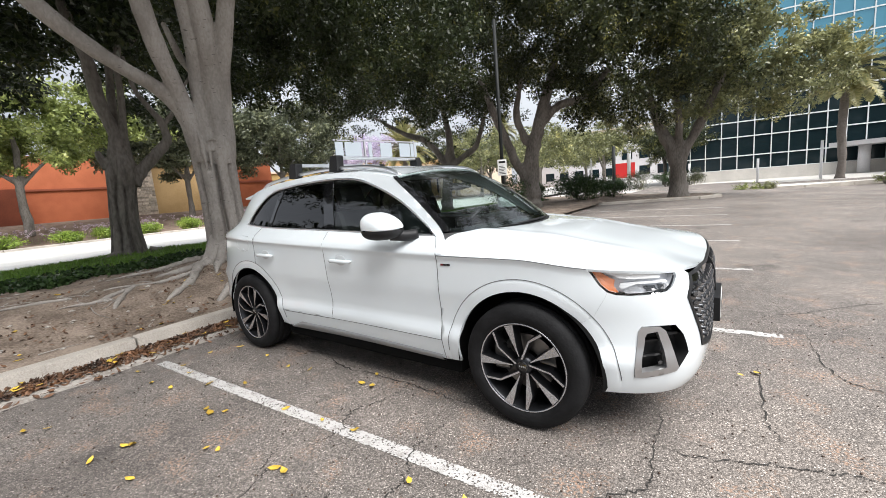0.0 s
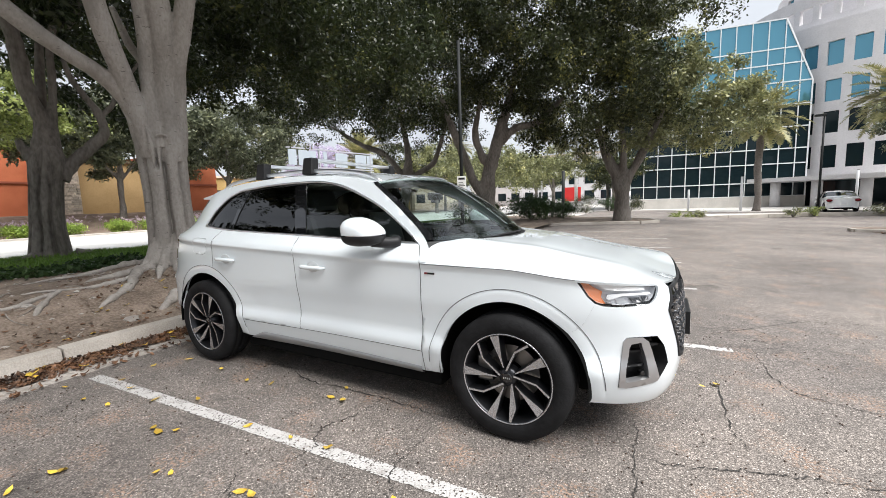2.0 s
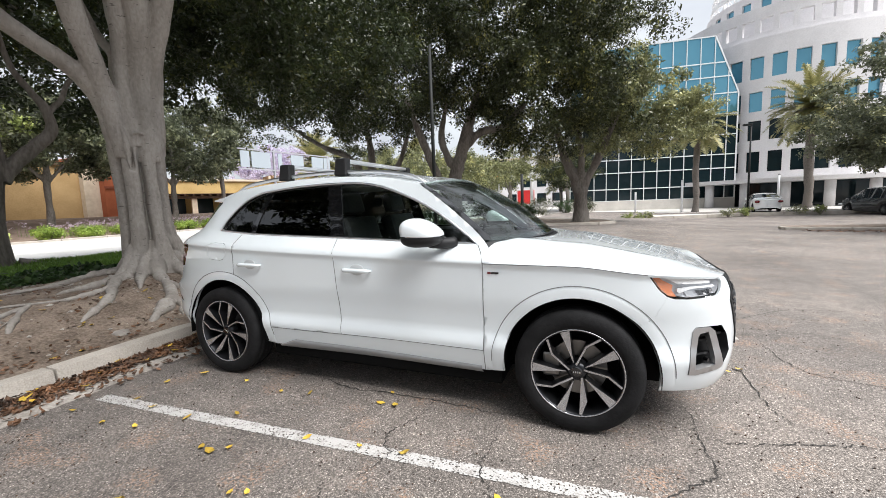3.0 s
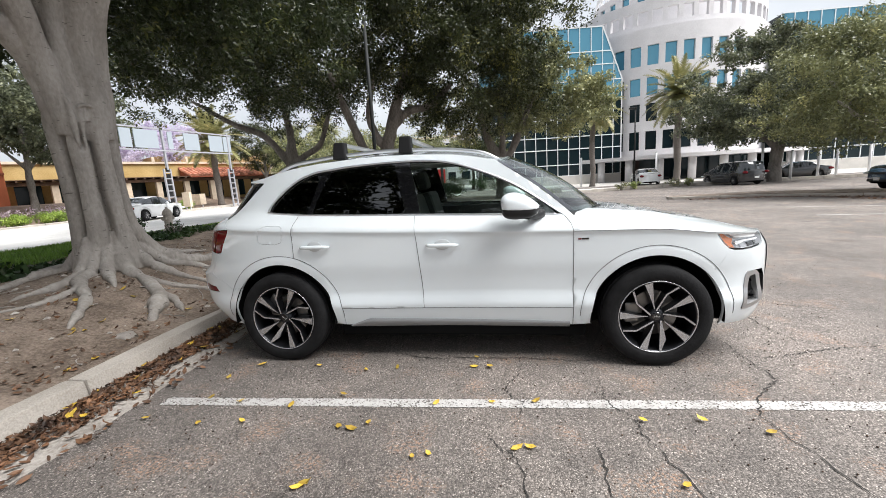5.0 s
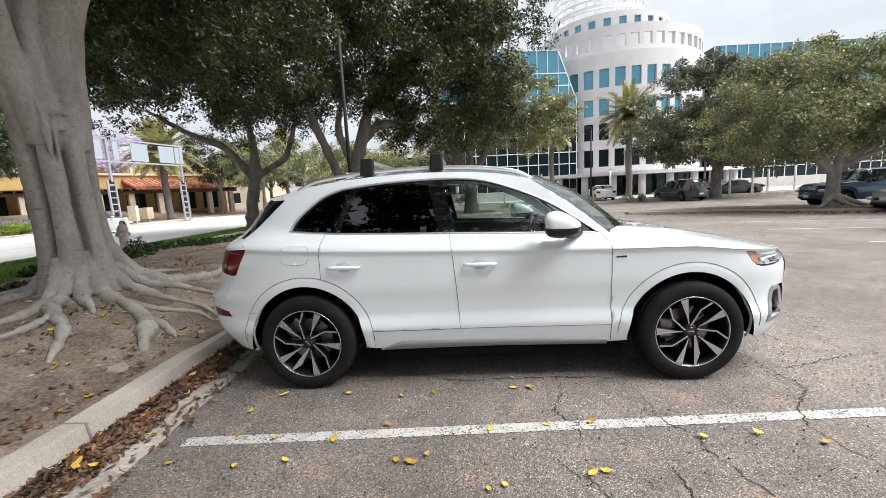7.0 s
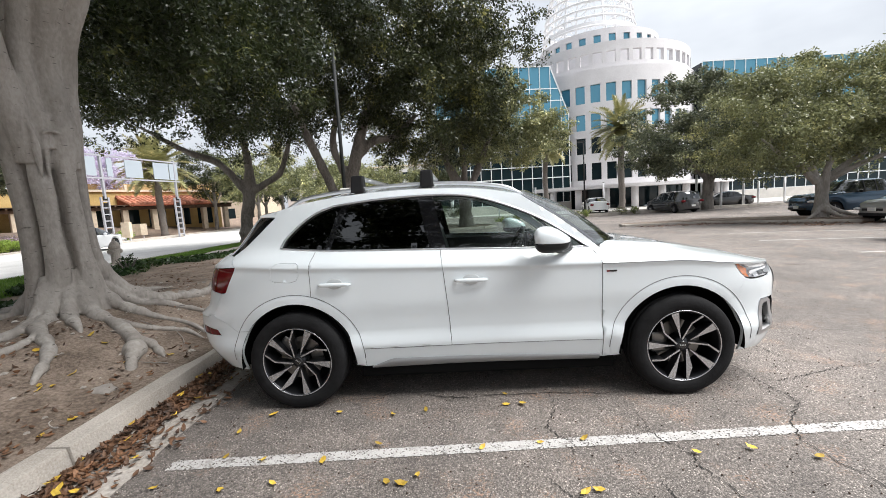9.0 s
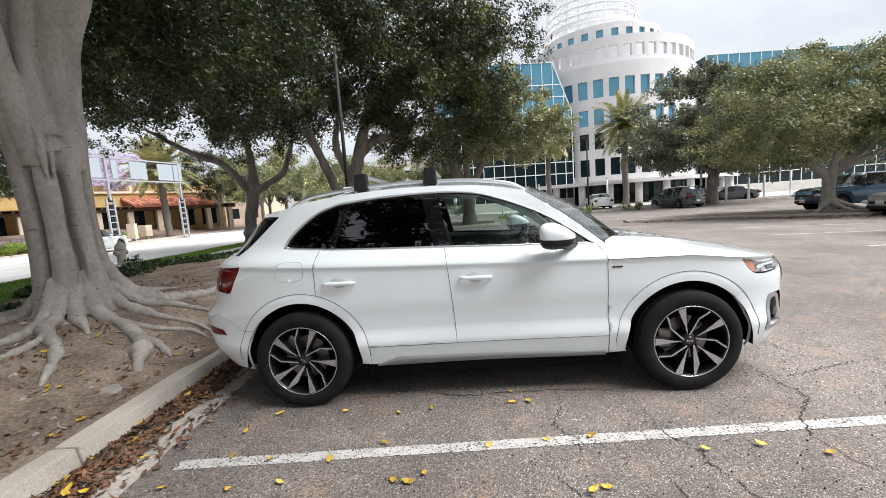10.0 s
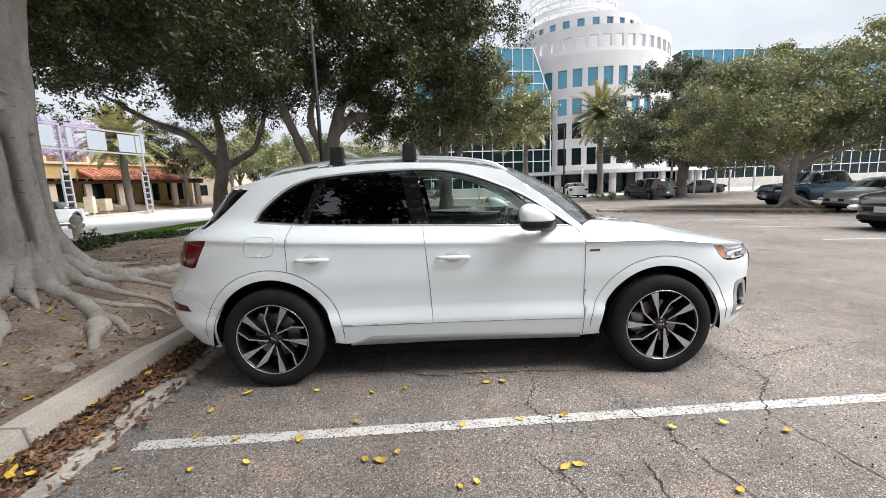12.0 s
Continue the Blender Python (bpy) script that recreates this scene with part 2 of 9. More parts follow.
M_GRASS = leaf_mat("lawn_blades", (0.09, 0.17, 0.03), (0.18, 0.31, 0.055), (0.30, 0.42, 0.10))
M_LAWN = mat("lawn_soil", (0.085, 0.145, 0.03), (0.15, 0.23, 0.055), rough=0.95, scale=5, fine=60, bump=0.6)
M_LITTER = mat("dry_leaves", (0.040, 0.024, 0.018), (0.23, 0.115, 0.058), rough=0.6, scale=7, vary="island")
M_YELLOW = mat("fallen_yellow_leaves", (0.50, 0.30, 0.03), (0.70, 0.50, 0.08), rough=0.55, scale=30, vary="object")
M_CONC_WHITE = mat("white_panel_concrete", (0.58, 0.565, 0.575), (0.66, 0.645, 0.655), rough=0.7, scale=0.6, fine=8)
M_STEEL_WHITE = plain("white_steel", (0.74, 0.74, 0.75), 0.4)
M_MULLION = plain("white_mullion", (0.72, 0.74, 0.75), 0.45)
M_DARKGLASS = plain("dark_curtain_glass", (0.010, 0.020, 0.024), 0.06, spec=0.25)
M_POLE = plain("dark_green_pole", (0.016, 0.018, 0.018), 0.6, spec=0.25)
M_BLACK = plain("black_plastic", (0.012, 0.012, 0.013), 0.5, spec=0.3)


# ---- building blocks ----
def mesh_ob(name, verts, faces, material, parent=None, smooth=False, label=""):
    me = bpy.data.meshes.new(name)
    me.from_pydata(verts, [], faces)
    me.materials.append(material)
    if smooth:
        me.polygons.foreach_set("use_smooth", [True] * len(me.polygons))
    ob = new(name, me)
    if parent is not None:
        ob.parent = parent
    if label:
        ob["label"] = label
    return ob


def part(name, bm, material, parent=None, label="", smooth=False):
    """Links a bmesh as ONE mesh object under a thing or a part."""
    me = bpy.data.meshes.new(name)
    bm.normal_update()
    bm.to_mesh(me)
    bm.free()
    me.materials.append(material)
    if smooth:
        me.polygons.foreach_set("use_smooth", [True] * len(me.polygons))
    ob = new(name, me)
    if parent is not None:
        ob.parent = parent
    if label:
        ob["label"] = label
    return ob


def box(bm, lo, hi, bevel=0.0, m=None):
    r = bmesh.ops.create_cube(bm, size=1.0)
    vs = r["verts"]
    bmesh.ops.transform(bm, matrix=Matrix.Translation([(a + b) / 2 for a, b in zip(lo, hi)]) @ Matrix.Diagonal([b - a for a, b in zip(lo, hi)] + [1]), verts=vs)
    if bevel:
        es = list({e for v in vs for e in v.link_edges})
        out = bmesh.ops.bevel(bm, geom=es, offset=bevel, segments=2, profile=0.6, affect="EDGES")
        vs = list({v for f in out["faces"] for v in f.verts} | {v for v in vs if v.is_valid})
    if m is not None:
        bmesh.ops.transform(bm, matrix=m, verts=[v for v in vs if v.is_valid])
    return bm


def boxes(*spec, bevel=0.0):
    bm = bmesh.new()
    for lo, hi in spec:
        box(bm, lo, hi, bevel)
    return bm


def cyl(bm, p, q, r1, r2=None, seg=16, caps=True):
    p, q = Vector(p), Vector(q)
    d = q - p
    m = Matrix.Translation((p + q) / 2) @ d.to_track_quat("Z", "Y").to_matrix().to_4x4()
    bmesh.ops.create_cone(bm, cap_ends=caps, segments=seg, radius1=r1, radius2=r1 if r2 is None else r2, depth=d.length, matrix=m)
    return bm


def spline(pts, n):
    """Catmull-Rom through points (any dimension), n steps a span."""
    P = [np.array(p, float) for p in pts]
    P = [2 * P[0] - P[1]] + P + [2 * P[-1] - P[-2]]
    out = []
    for i in range(1, len(P) - 2):
        a, b, c, d = P[i - 1:i + 3]
        for k in range(n):
            t = k / n
            out.append(0.5 * (2 * b + (c - a) * t + (2 * a - 5 * b + 4 * c - d) * t * t + (3 * b - a - 3 * c + d) * t ** 3))
    out.append(P[-2])
    return out


def curve(*pts):
    """A smooth function through points (t, value)."""
    t, v = np.array([p[0] for p in pts], float), np.array([p[1] for p in pts], float)
    s = np.diff(v) / np.diff(t)
    m = np.concatenate([[s[0]], np.where(s[1:] * s[:-1] > 0, 2 * s[1:] * s[:-1] / (s[1:] + s[:-1] + 1e-12), 0), [s[-1]]])

    def f(x):
        x = np.asarray(x, float)
        i = np.clip(np.searchsorted(t, x) - 1, 0, len(t) - 2)
        h = t[i + 1] - t[i]
        k = np.clip((x - t[i]) / h, -0.5, 1.5)
        return (2 * k ** 3 - 3 * k ** 2 + 1) * v[i] + (k ** 3 - 2 * k ** 2 + k) * h * m[i] + (3 * k ** 2 - 2 * k ** 3) * v[i + 1] + (k ** 3 - k ** 2) * h * m[i + 1]
    return f


def tube(bm, pts, radii, seg=10, steps=4, wobble=0.0, cap=True):
    """A tapered tube through pts, its outline uneven by wobble."""
    rows = spline([(*p, r) for p, r in zip(pts, radii)], steps)
    prev, up = None, Vector((0.31, 0.17, 0.93))
    rings = []
    for i, row in enumerate(rows):
        a, b = rows[max(i - 1, 0)], rows[min(i + 1, len(rows) - 1)]
        d = Vector(b[:3] - a[:3]).normalized()
        side = d.cross(up)
        side = side.normalized() if side.length > 0.05 else d.cross(Vector((1, 0, 0))).normalized()
        oth = d.cross(side)
        up = -oth if abs(d.dot(up)) > 0.9 else up
        c, r = Vector(row[:3]), max(row[3], 0.002)
        ring = []
        for k in range(seg):
            ang = 2 * math.pi * k / seg
            v = c + (side * math.cos(ang) + oth * math.sin(ang)) * r
            if wobble:
                v += (v - c) * wobble * noise.noise(v * (0.9 / max(r, 0.05)) * 0.5 + Vector((7.1, 0, 0)))
            ring.append(bm.verts.new(v))
        rings.append(ring)
    for r1, r2 in zip(rings, rings[1:]):
        for k in range(seg):
            bm.faces.new((r1[k], r1[(k + 1) % seg], r2[(k + 1) % seg], r2[k]))
    if cap:
        bm.faces.new(rings[0][::-1])
        bm.faces.new(rings[-1])
    return bm


def fuse(ob, voxel, smooth_steps=2, keep=1.0):
    """Melts overlapping tubes into one skin."""
    r = ob.modifiers.new("fuse", "REMESH")
    r.mode, r.voxel_size, r.use_smooth_shade = "VOXEL", voxel, True
    s = ob.modifiers.new("soften", "SMOOTH")
    s.factor, s.iterations = 0.5, smooth_steps
    if keep < 1:
        d = ob.modifiers.new("lighten", "DECIMATE")
        d.ratio = keep
    return ob


def leaves_mesh(name, centres, per, spread, size, material, parent, seed, flat=0.75, droop=0.3, aspect=0.45, label="", up=0.45, loose=0.75):
    """A crown of single leaves: per leaves round each centre, facing outwards and up; each leaf a folded lozenge."""
    rng = np.random.default_rng(seed)
    c = np.repeat(np.asarray(centres, float), per, axis=0)
    n = len(c)
    off = rng.normal(size=(n, 3))
    off /= np.linalg.norm(off, axis=1, keepdims=True)
    rad = rng.random((n, 1)) ** 0.40
    sp = np.repeat(np.asarray(spread if np.ndim(spread) else np.full(len(centres), spread), float), per)[:, None]
    p = c + off * rad * sp * np.array([1, 1, flat])
    nrm = off * 0.75 + np.array([0, 0, up]) + rng.normal(size=(n, 3)) * loose
    nrm /= np.linalg.norm(nrm, axis=1, keepdims=True)
    d = np.cross(nrm, rng.normal(size=(n, 3)))
    d[:, 2] -= droop * 0.6
    d -= nrm * (d * nrm).sum(1, keepdims=True)
    d /= np.linalg.norm(d, axis=1, keepdims=True)
    s = np.cross(d, nrm)
    ln = (size * (0.6 + 0.75 * rng.random((n, 1))))
    v = np.empty((n, 4, 3))
    v[:, 0] = p
    v[:, 1] = p + d * ln * 0.45 + s * ln * aspect * 0.5 + nrm * ln * 0.05
    v[:, 2] = p + d * ln - nrm * ln * 0.08
    v[:, 3] = p + d * ln * 0.45 - s * ln * aspect * 0.5 + nrm * ln * 0.05
    me = bpy.data.meshes.new(name)
    me.vertices.add(n * 4)
    me.vertices.foreach_set("co", v.reshape(-1))
    me.loops.add(n * 4)
    me.loops.foreach_set("vertex_index", np.arange(n * 4, dtype=np.int32))
    me.polygons.add(n)
    me.polygons.foreach_set("loop_start", np.arange(0, n * 4, 4, dtype=np.int32))
    me.update(calc_edges=True)
    me.materials.append(material)
    ob = new(name, me)
    ob.parent = parent
    if label:
        ob["label"] = label
    return ob


def crown_centres(blobs, seed, gap=0.55, inner=0.35, hole=-0.18):
    """Clump centres gathered into boughs within a set of ellipsoids (x, y, z, rx, ry, rz); gaps stay open between the boughs."""
    rng = np.random.default_rng(seed)
    out, rad = [], []
    for x, y, z, rx, ry, rz in blobs:
        n = int(4.2 * rx * ry * rz / gap ** 3 * 0.62)
        m = max(6, n // 7)
        q = rng.normal(size=(m, 3))
        q /= np.linalg.norm(q, axis=1, keepdims=True)
        q *= (inner + (1.04 - inner) * rng.random((m, 1)) ** 0.45)
        q = q * np.array([rx, ry, rz]) + np.array([x, y, z])
        q = q[[noise.noise(Vector(a) * 0.5 + Vector((seed, 0, 0))) > hole for a in q]]
        k = 7
        c = np.repeat(q, k, axis=0) + rng.normal(size=(len(q) * k, 3)) * np.array([0.72, 0.72, 0.40]) * gap
        out.append(c)
        rad.append(gap * (0.40 + 0.42 * rng.random(len(c))))
        for k in range(9):
            d = rng.normal(size=3)
            d[2] = abs(d[2]) * 0.9 - 0.3
            d /= np.linalg.norm(d)
            m = max(3, n // 34)
            c = np.array([x, y, z]) + d * np.array([rx, ry, rz]) * (0.98 + 0.16 * rng.random())
            out.append(c + rng.normal(size=(m, 3)) * np.array([rx, ry, rz]) * 0.11)
            rad.append(gap * (0.35 + 0.35 * rng.random(m)))
    return np.concatenate(out), np.concatenate(rad)


def thing(name, label, category, group="", at=(0, 0, 0)):
    ob = new(name)
    ob.location = at
    ob.empty_display_size = 0.2
    return tagged(ob, label, category, group)


# ---- ground ----
def smooth01(a):
    a = max(0.0, min(1.0, a))
    return a * a * (3 - 2 * a)


def bed_height(x, y):
    """Height of the raised bed west of the kerb."""
    rise = smooth01((-2.74 - x) / 1.7)
    h = 0.125 + 0.30 * rise
    h += 0.14 * math.exp(-((x + 4.55) ** 2 + (y - 0.5) ** 2) / 1.6) + 0.06 * math.exp(-((x + 9.1) ** 2 + (y - 0.4) ** 2) / 2.0)
    h -= 0.30 * smooth01((-9.3 - x) / 3.0)
    far = smooth01((y - 5.0) / 6.0)
    h = h * (1 - 0.55 * far * rise)
    if x < -2.85:
        h += 0.035 * noise.noise(Vector((x * 1.3, y * 1.3, 0))) + 0.015 * noise.noise(Vector((x * 5, y * 5, 3)))
    return h


def sheet(name, x0, x1, y0, y1, dx, dy, hfun, material, smooth=True):
    nx, ny = max(1, round((x1 - x0) / dx)), max(1, round((y1 - y0) / dy))
    vs, fs = [], []
    for j in range(ny + 1):
        for i in range(nx + 1):
            x, y = x0 + (x1 - x0) * i / nx, y0 + (y1 - y0) * j / ny
            vs.append((x, y, hfun(x, y)))
    for j in range(ny):
        for i in range(nx):
            a = j * (nx + 1) + i
            fs.append((a, a + 1, a + nx + 2, a + nx + 1))
    return mesh_ob(name, vs, fs, material, smooth=smooth)


ground = sheet("ground", -2000, 2000, -2000, 2000, 4000, 4000, lambda x, y: -0.7, M_WALK)
tagged(ground, "pale ground reaching to the horizon", "ground", kind="structure")
def lot_fall(x, y):
    """The lot falls gently towards its far corner."""
    return -0.32 * smooth01((math.hypot(x, y) - 9) / 15) * smooth01((x - 1.5) / 7)


lot = sheet("parking_lot", -3.6, 90, -40, 40, 1.17, 1.0, lot_fall, M_ASPHALT)
tagged(lot, "worn grey asphalt of the parking lot, cracked and stained", "parking lot", kind="structure")
bed = sheet("planting_bed", -12.4, -2.74, -14, 26, 0.16, 0.16, bed_height, M_DIRT)
tagged(bed, "bare brown soil bed behind the kerb", "soil", kind="structure")
road = sheet("road", -28.9, -12.4, -90, 120, 14.6, 210, lambda x, y: -0.02, M_ROAD)
tagged(road, "pale concrete street beyond the lawn strip", "road", kind="structure")
verge = sheet("verge", -90, -28.9, -90, 120, 53, 210, lambda x, y: 0.06, M_WALK)
tagged(verge, "pale pavement across the street", "pavement", kind="structure")

# ---- kerb, gutter and painted lines ----
kerb = new("kerb")
tagged(kerb, "weathered concrete kerb in sections with open joints", "kerb", kind="structure")


def kerb_x(y):
    """The kerb's face: it drifts a little westwards along the bed."""
    return -2.565 - 0.042 * max(0.0, y + 1.5)


y = -13.545
while y < 22:
    bm = bmesh.new()
    box(bm, (-0.20, 0.006, -0.05), (0.0, 2.994, 0.14), 0.018)
    for v in bm.verts:
        if v.co.z > 0.1 and v.co.x > -0.1:
            v.co.x -= 0.03
        v.co.x += kerb_x(y + v.co.y)
        v.co.y += y
    part("kerb_stone", bm, M_KERB, kerb)
    y += 3.0
gutter = sheet("gutter", -2.60, -2.10, -13.5, 22, 0.125, 0.1, lambda x, y: 0.004 + 0.012 * smooth01((x + 2.35) / 0.25) + 0.004 * noise.noise(Vector((x * 3, y * 3, 0))), M_GUTTER)
rng = np.random.default_rng(5)
for v in gutter.data.vertices:
    edge = v.co.x > -2.11
    v.co.x += kerb_x(v.co.y) + 2.565
    if edge:
        v.co.x += 0.05 * noise.noise(Vector((v.co.y * 2.2, 4, 0))) + 0.03 * noise.noise(Vector((v.co.y * 7, 9, 0)))
        v.co.z = -0.004
tagged(gutter, "chipped concrete gutter strip full of dry leaves", "gutter", kind="structure")


def line(name, p, q, w, seed):
    """A worn painted stripe with ragged edges and chips."""
    rng = np.random.default_rng(seed)
    p, q = np.array(p, float), np.array(q, float)
    d = (q - p) / np.linalg.norm(q - p)
    s = np.array([-d[1], d[0]])
    cell, across = (0.0075, 13) if w < 0.095 else (0.02, 5)
    n = max(2, int(np.linalg.norm(q - p) / cell))
    vs, fs = [], []
    for i in range(n + 1):
        c = p + (q - p) * i / n
        for k in range(across + 1):
            e = c + s * (w * (k / across - 0.5) + rng.normal() * 0.0018) + d * rng.normal() * 0.0018
            vs.append((*e, lot_fall(*e) + 0.004))
    for i in range(n):
        for k in range(across):
            at = Vector((*(p + (q - p) * i / n * 9.0), k * w / across * 9.0 + seed))
            rim = 0.16 if k in (0, across - 1) else 0.0
            if rng.random() > 0.06 + rim + 0.40 * max(0.0, noise.noise(at)) + 0.25 * max(0.0, noise.noise(at * 6.0)):
                j = i * (across + 1) + k
                fs.append((j, j + across + 1, j + across + 2, j + 1))
    return tagged(mesh_ob(name, vs, fs, M_LINE), "worn white parking line on the asphalt", "parking line", "parking lines", "structure")


line("parking_line", (-1.97, -1.555), (3.4, -1.32), 0.092, 1)
for i in range(6):
    line("parking_line", (-1.9, 1.0 + 2.57 * i), (2.72 - 0.1 * i, 1.18 + 2.57 * i), 0.10, 2 + i)
for i, (x, yy) in enumerate(((8.0, 7.45), (9.0, 10.2), (8.0, 4.7))):
    line("parking_line", (x, yy), (x + 5.2, yy - 0.6), 0.10, 12 + i)


# ---- trees ----
def ficus(at, trunk, limbs, blobs, seed, leaf=M_LEAF, bark=M_BARK_DARK, voxel=0.07, per=110, size=0.13, gap=0.55, label="", spread=1.0, hole=-0.18, soften=2, wobble=0.35, fine=12, cleft=(), keep=1.0):
    """trunk and limbs: lists of (points, radii) in world metres, melted into one skin; blobs: crown ellipsoids."""
    ob = thing("tree", label, "tree", "ficus trees", at)
    bm = bmesh.new()
    for pts, rad in list(limbs) + list(trunk):
        tube(bm, pts, rad, seg=fine, steps=6, wobble=wobble)
    if cleft:
        cleft_stem(bm, *cleft)
    bmesh.ops.transform(bm, matrix=Matrix.Translation([-c for c in at]), verts=bm.verts)
    fuse(part("trunk", bm, bark, ob, smooth=True), voxel, soften, keep)
    cs, rad = crown_centres(blobs, seed, gap, hole=hole)
    leaves_mesh("crown", cs - np.array(at), per, rad * spread, size, leaf, ob, seed)
    return ob


def surface_root(ways, r, top=None, seed=0):
    """A root creeping over the bed through plan points; top is where it leaves the stem."""
    pts, r = [top] if top else [], [q * 0.82 for q in r]
    for k, (x, y) in enumerate(ways):
        pts.append((x, y, bed_height(x, y) + r[k] * 0.35))
    (x0, y0), (x1, y1) = ways[-2:]
    d = Vector((x1 - x0, y1 - y0)).normalized()
    e = (x1 + 0.2 * d.x, y1 + 0.2 * d.y)
    pts.append((*e, bed_height(*e) - 0.08))
    rr = ([r[0] * 0.9] if top else []) + list(r) + [r[-1] * 0.5]
    rows = spline([(*p, q) for p, q in zip(pts, rr)], 5)
    out = []
    for row in rows:
        v = Vector((row[0] * 4 + seed, row[1] * 4, 2.0))
        w = 0.35 * row[3]
        out.append(((row[0] + w * noise.noise(v), row[1] + w * noise.noise(v + Vector((9, 0, 0))), row[2] + 0.3 * w * noise.noise(v * 1.7)), row[3] * (1 + 0.55 * noise.noise(v * 2.4 + Vector((0, 5, 0))))))
    return [p for p, q in out], [q for p, q in out]


def cleft_stem(bm, rows, clefts, seg=360, step=0.022):
    """An upright stem through (x, y, z, radius), cut by narrow deep clefts: ((height, degrees), ..., depth)."""
    n = int((rows[-1][2] - rows[0][2]) / step)
    zs = np.linspace(rows[0][2], rows[-1][2], n)
    fx, fy, fr = (curve(*[(q[2], q[k]) for q in rows]) for k in (0, 1, 3))
    rings = []
    for z in zs:
        cx, cy, R = float(fx(z)), float(fy(z)), float(fr(z))
        ring = []
        for k in range(seg):
            a = 2 * math.pi * k / seg
            r = R * (1.01 + 0.05 * noise.noise(Vector((math.cos(a) * 1.4, math.sin(a) * 1.4, z * 0.8))))
            for way, depth in clefts:
                hs, ds = [w[0] for w in way], [w[1] for w in way]
                if not hs[0] < z < hs[-1]:
                    continue
                ease = min(1.0, (z - hs[0]) / 0.25, (hs[-1] - z) / 0.25)
                mid = math.radians(float(np.interp(z, hs, ds)) + 5 * noise.noise(Vector((ds[0], 0, z * 2.2))))
                off = abs((a - mid + math.pi) % (2 * math.pi) - math.pi)
                r -= depth * ease * (1.9 * math.exp(-(off / 0.085) ** 2) + 0.62 * math.exp(-(off / 0.36) ** 1.25))
            r = max(r, 0.16 * R)
            ring.append(bm.verts.new((cx + r * math.cos(a), cy + r * math.sin(a), z)))
        rings.append(ring)
    for r1, r2 in zip(rings, rings[1:]):
        for k in range(seg):
            bm.faces.new((r1[k], r1[(k + 1) % seg], r2[(k + 1) % seg], r2[k]))
    bm.faces.new(rings[0][::-1])
    bm.faces.new(rings[-1])


def seen_from_lot(s, f, z):
    """A point of the large ficus: s metres across and f metres out of its axis towards the lot."""
    return (-4.6 + 0.67 * s + 0.74 * f, 0.5 + 0.74 * s - 0.67 * f, z)


def column(rows):
    return [seen_from_lot(s, f, z) for s, f, z, r in rows], [r for s, f, z, r in rows]


T1 = (-4.6, 0.5, 0.5)
P = seen_from_lot
T1_STEM = ([(-4.57, 0.53, 0.12, 0.56), (-4.565, 0.54, 0.45, 0.46), (-4.56, 0.53, 0.7, 0.395), (-4.558, 0.51, 1.0, 0.355), (-4.57, 0.495, 1.3, 0.332), (-4.6, 0.503, 1.6, 0.328), (-4.61, 0.498, 2.0, 0.338), (-4.60, 0.487, 2.3, 0.345), (-4.60, 0.50, 2.55, 0.30), (-4.60, 0.52, 2.8, 0.15)],
           [(((0.3, -40), (0.9, -33), (1.5, -27), (2.0, -23), (2.65, -20)), 0.145), (((0.3, -102), (0.9, -94), (1.5, -83), (2.4, -83), (2.8, -80)), 0.135), (((1.95, -40), (2.2, -49), (2.5, -56), (2.9, -64)), 0.11), (((0.2, 23), (1.1, 20), (1.9, 16), (2.7, 13)), 0.045), (((0.2, 78), (1.4, 73), (2.7, 78)), 0.1), (((0.2, 143), (1.4, 138), (2.7, 143)), 0.1), (((0.2, 198), (1.4, 203), (2.7, 198)), 0.1)])
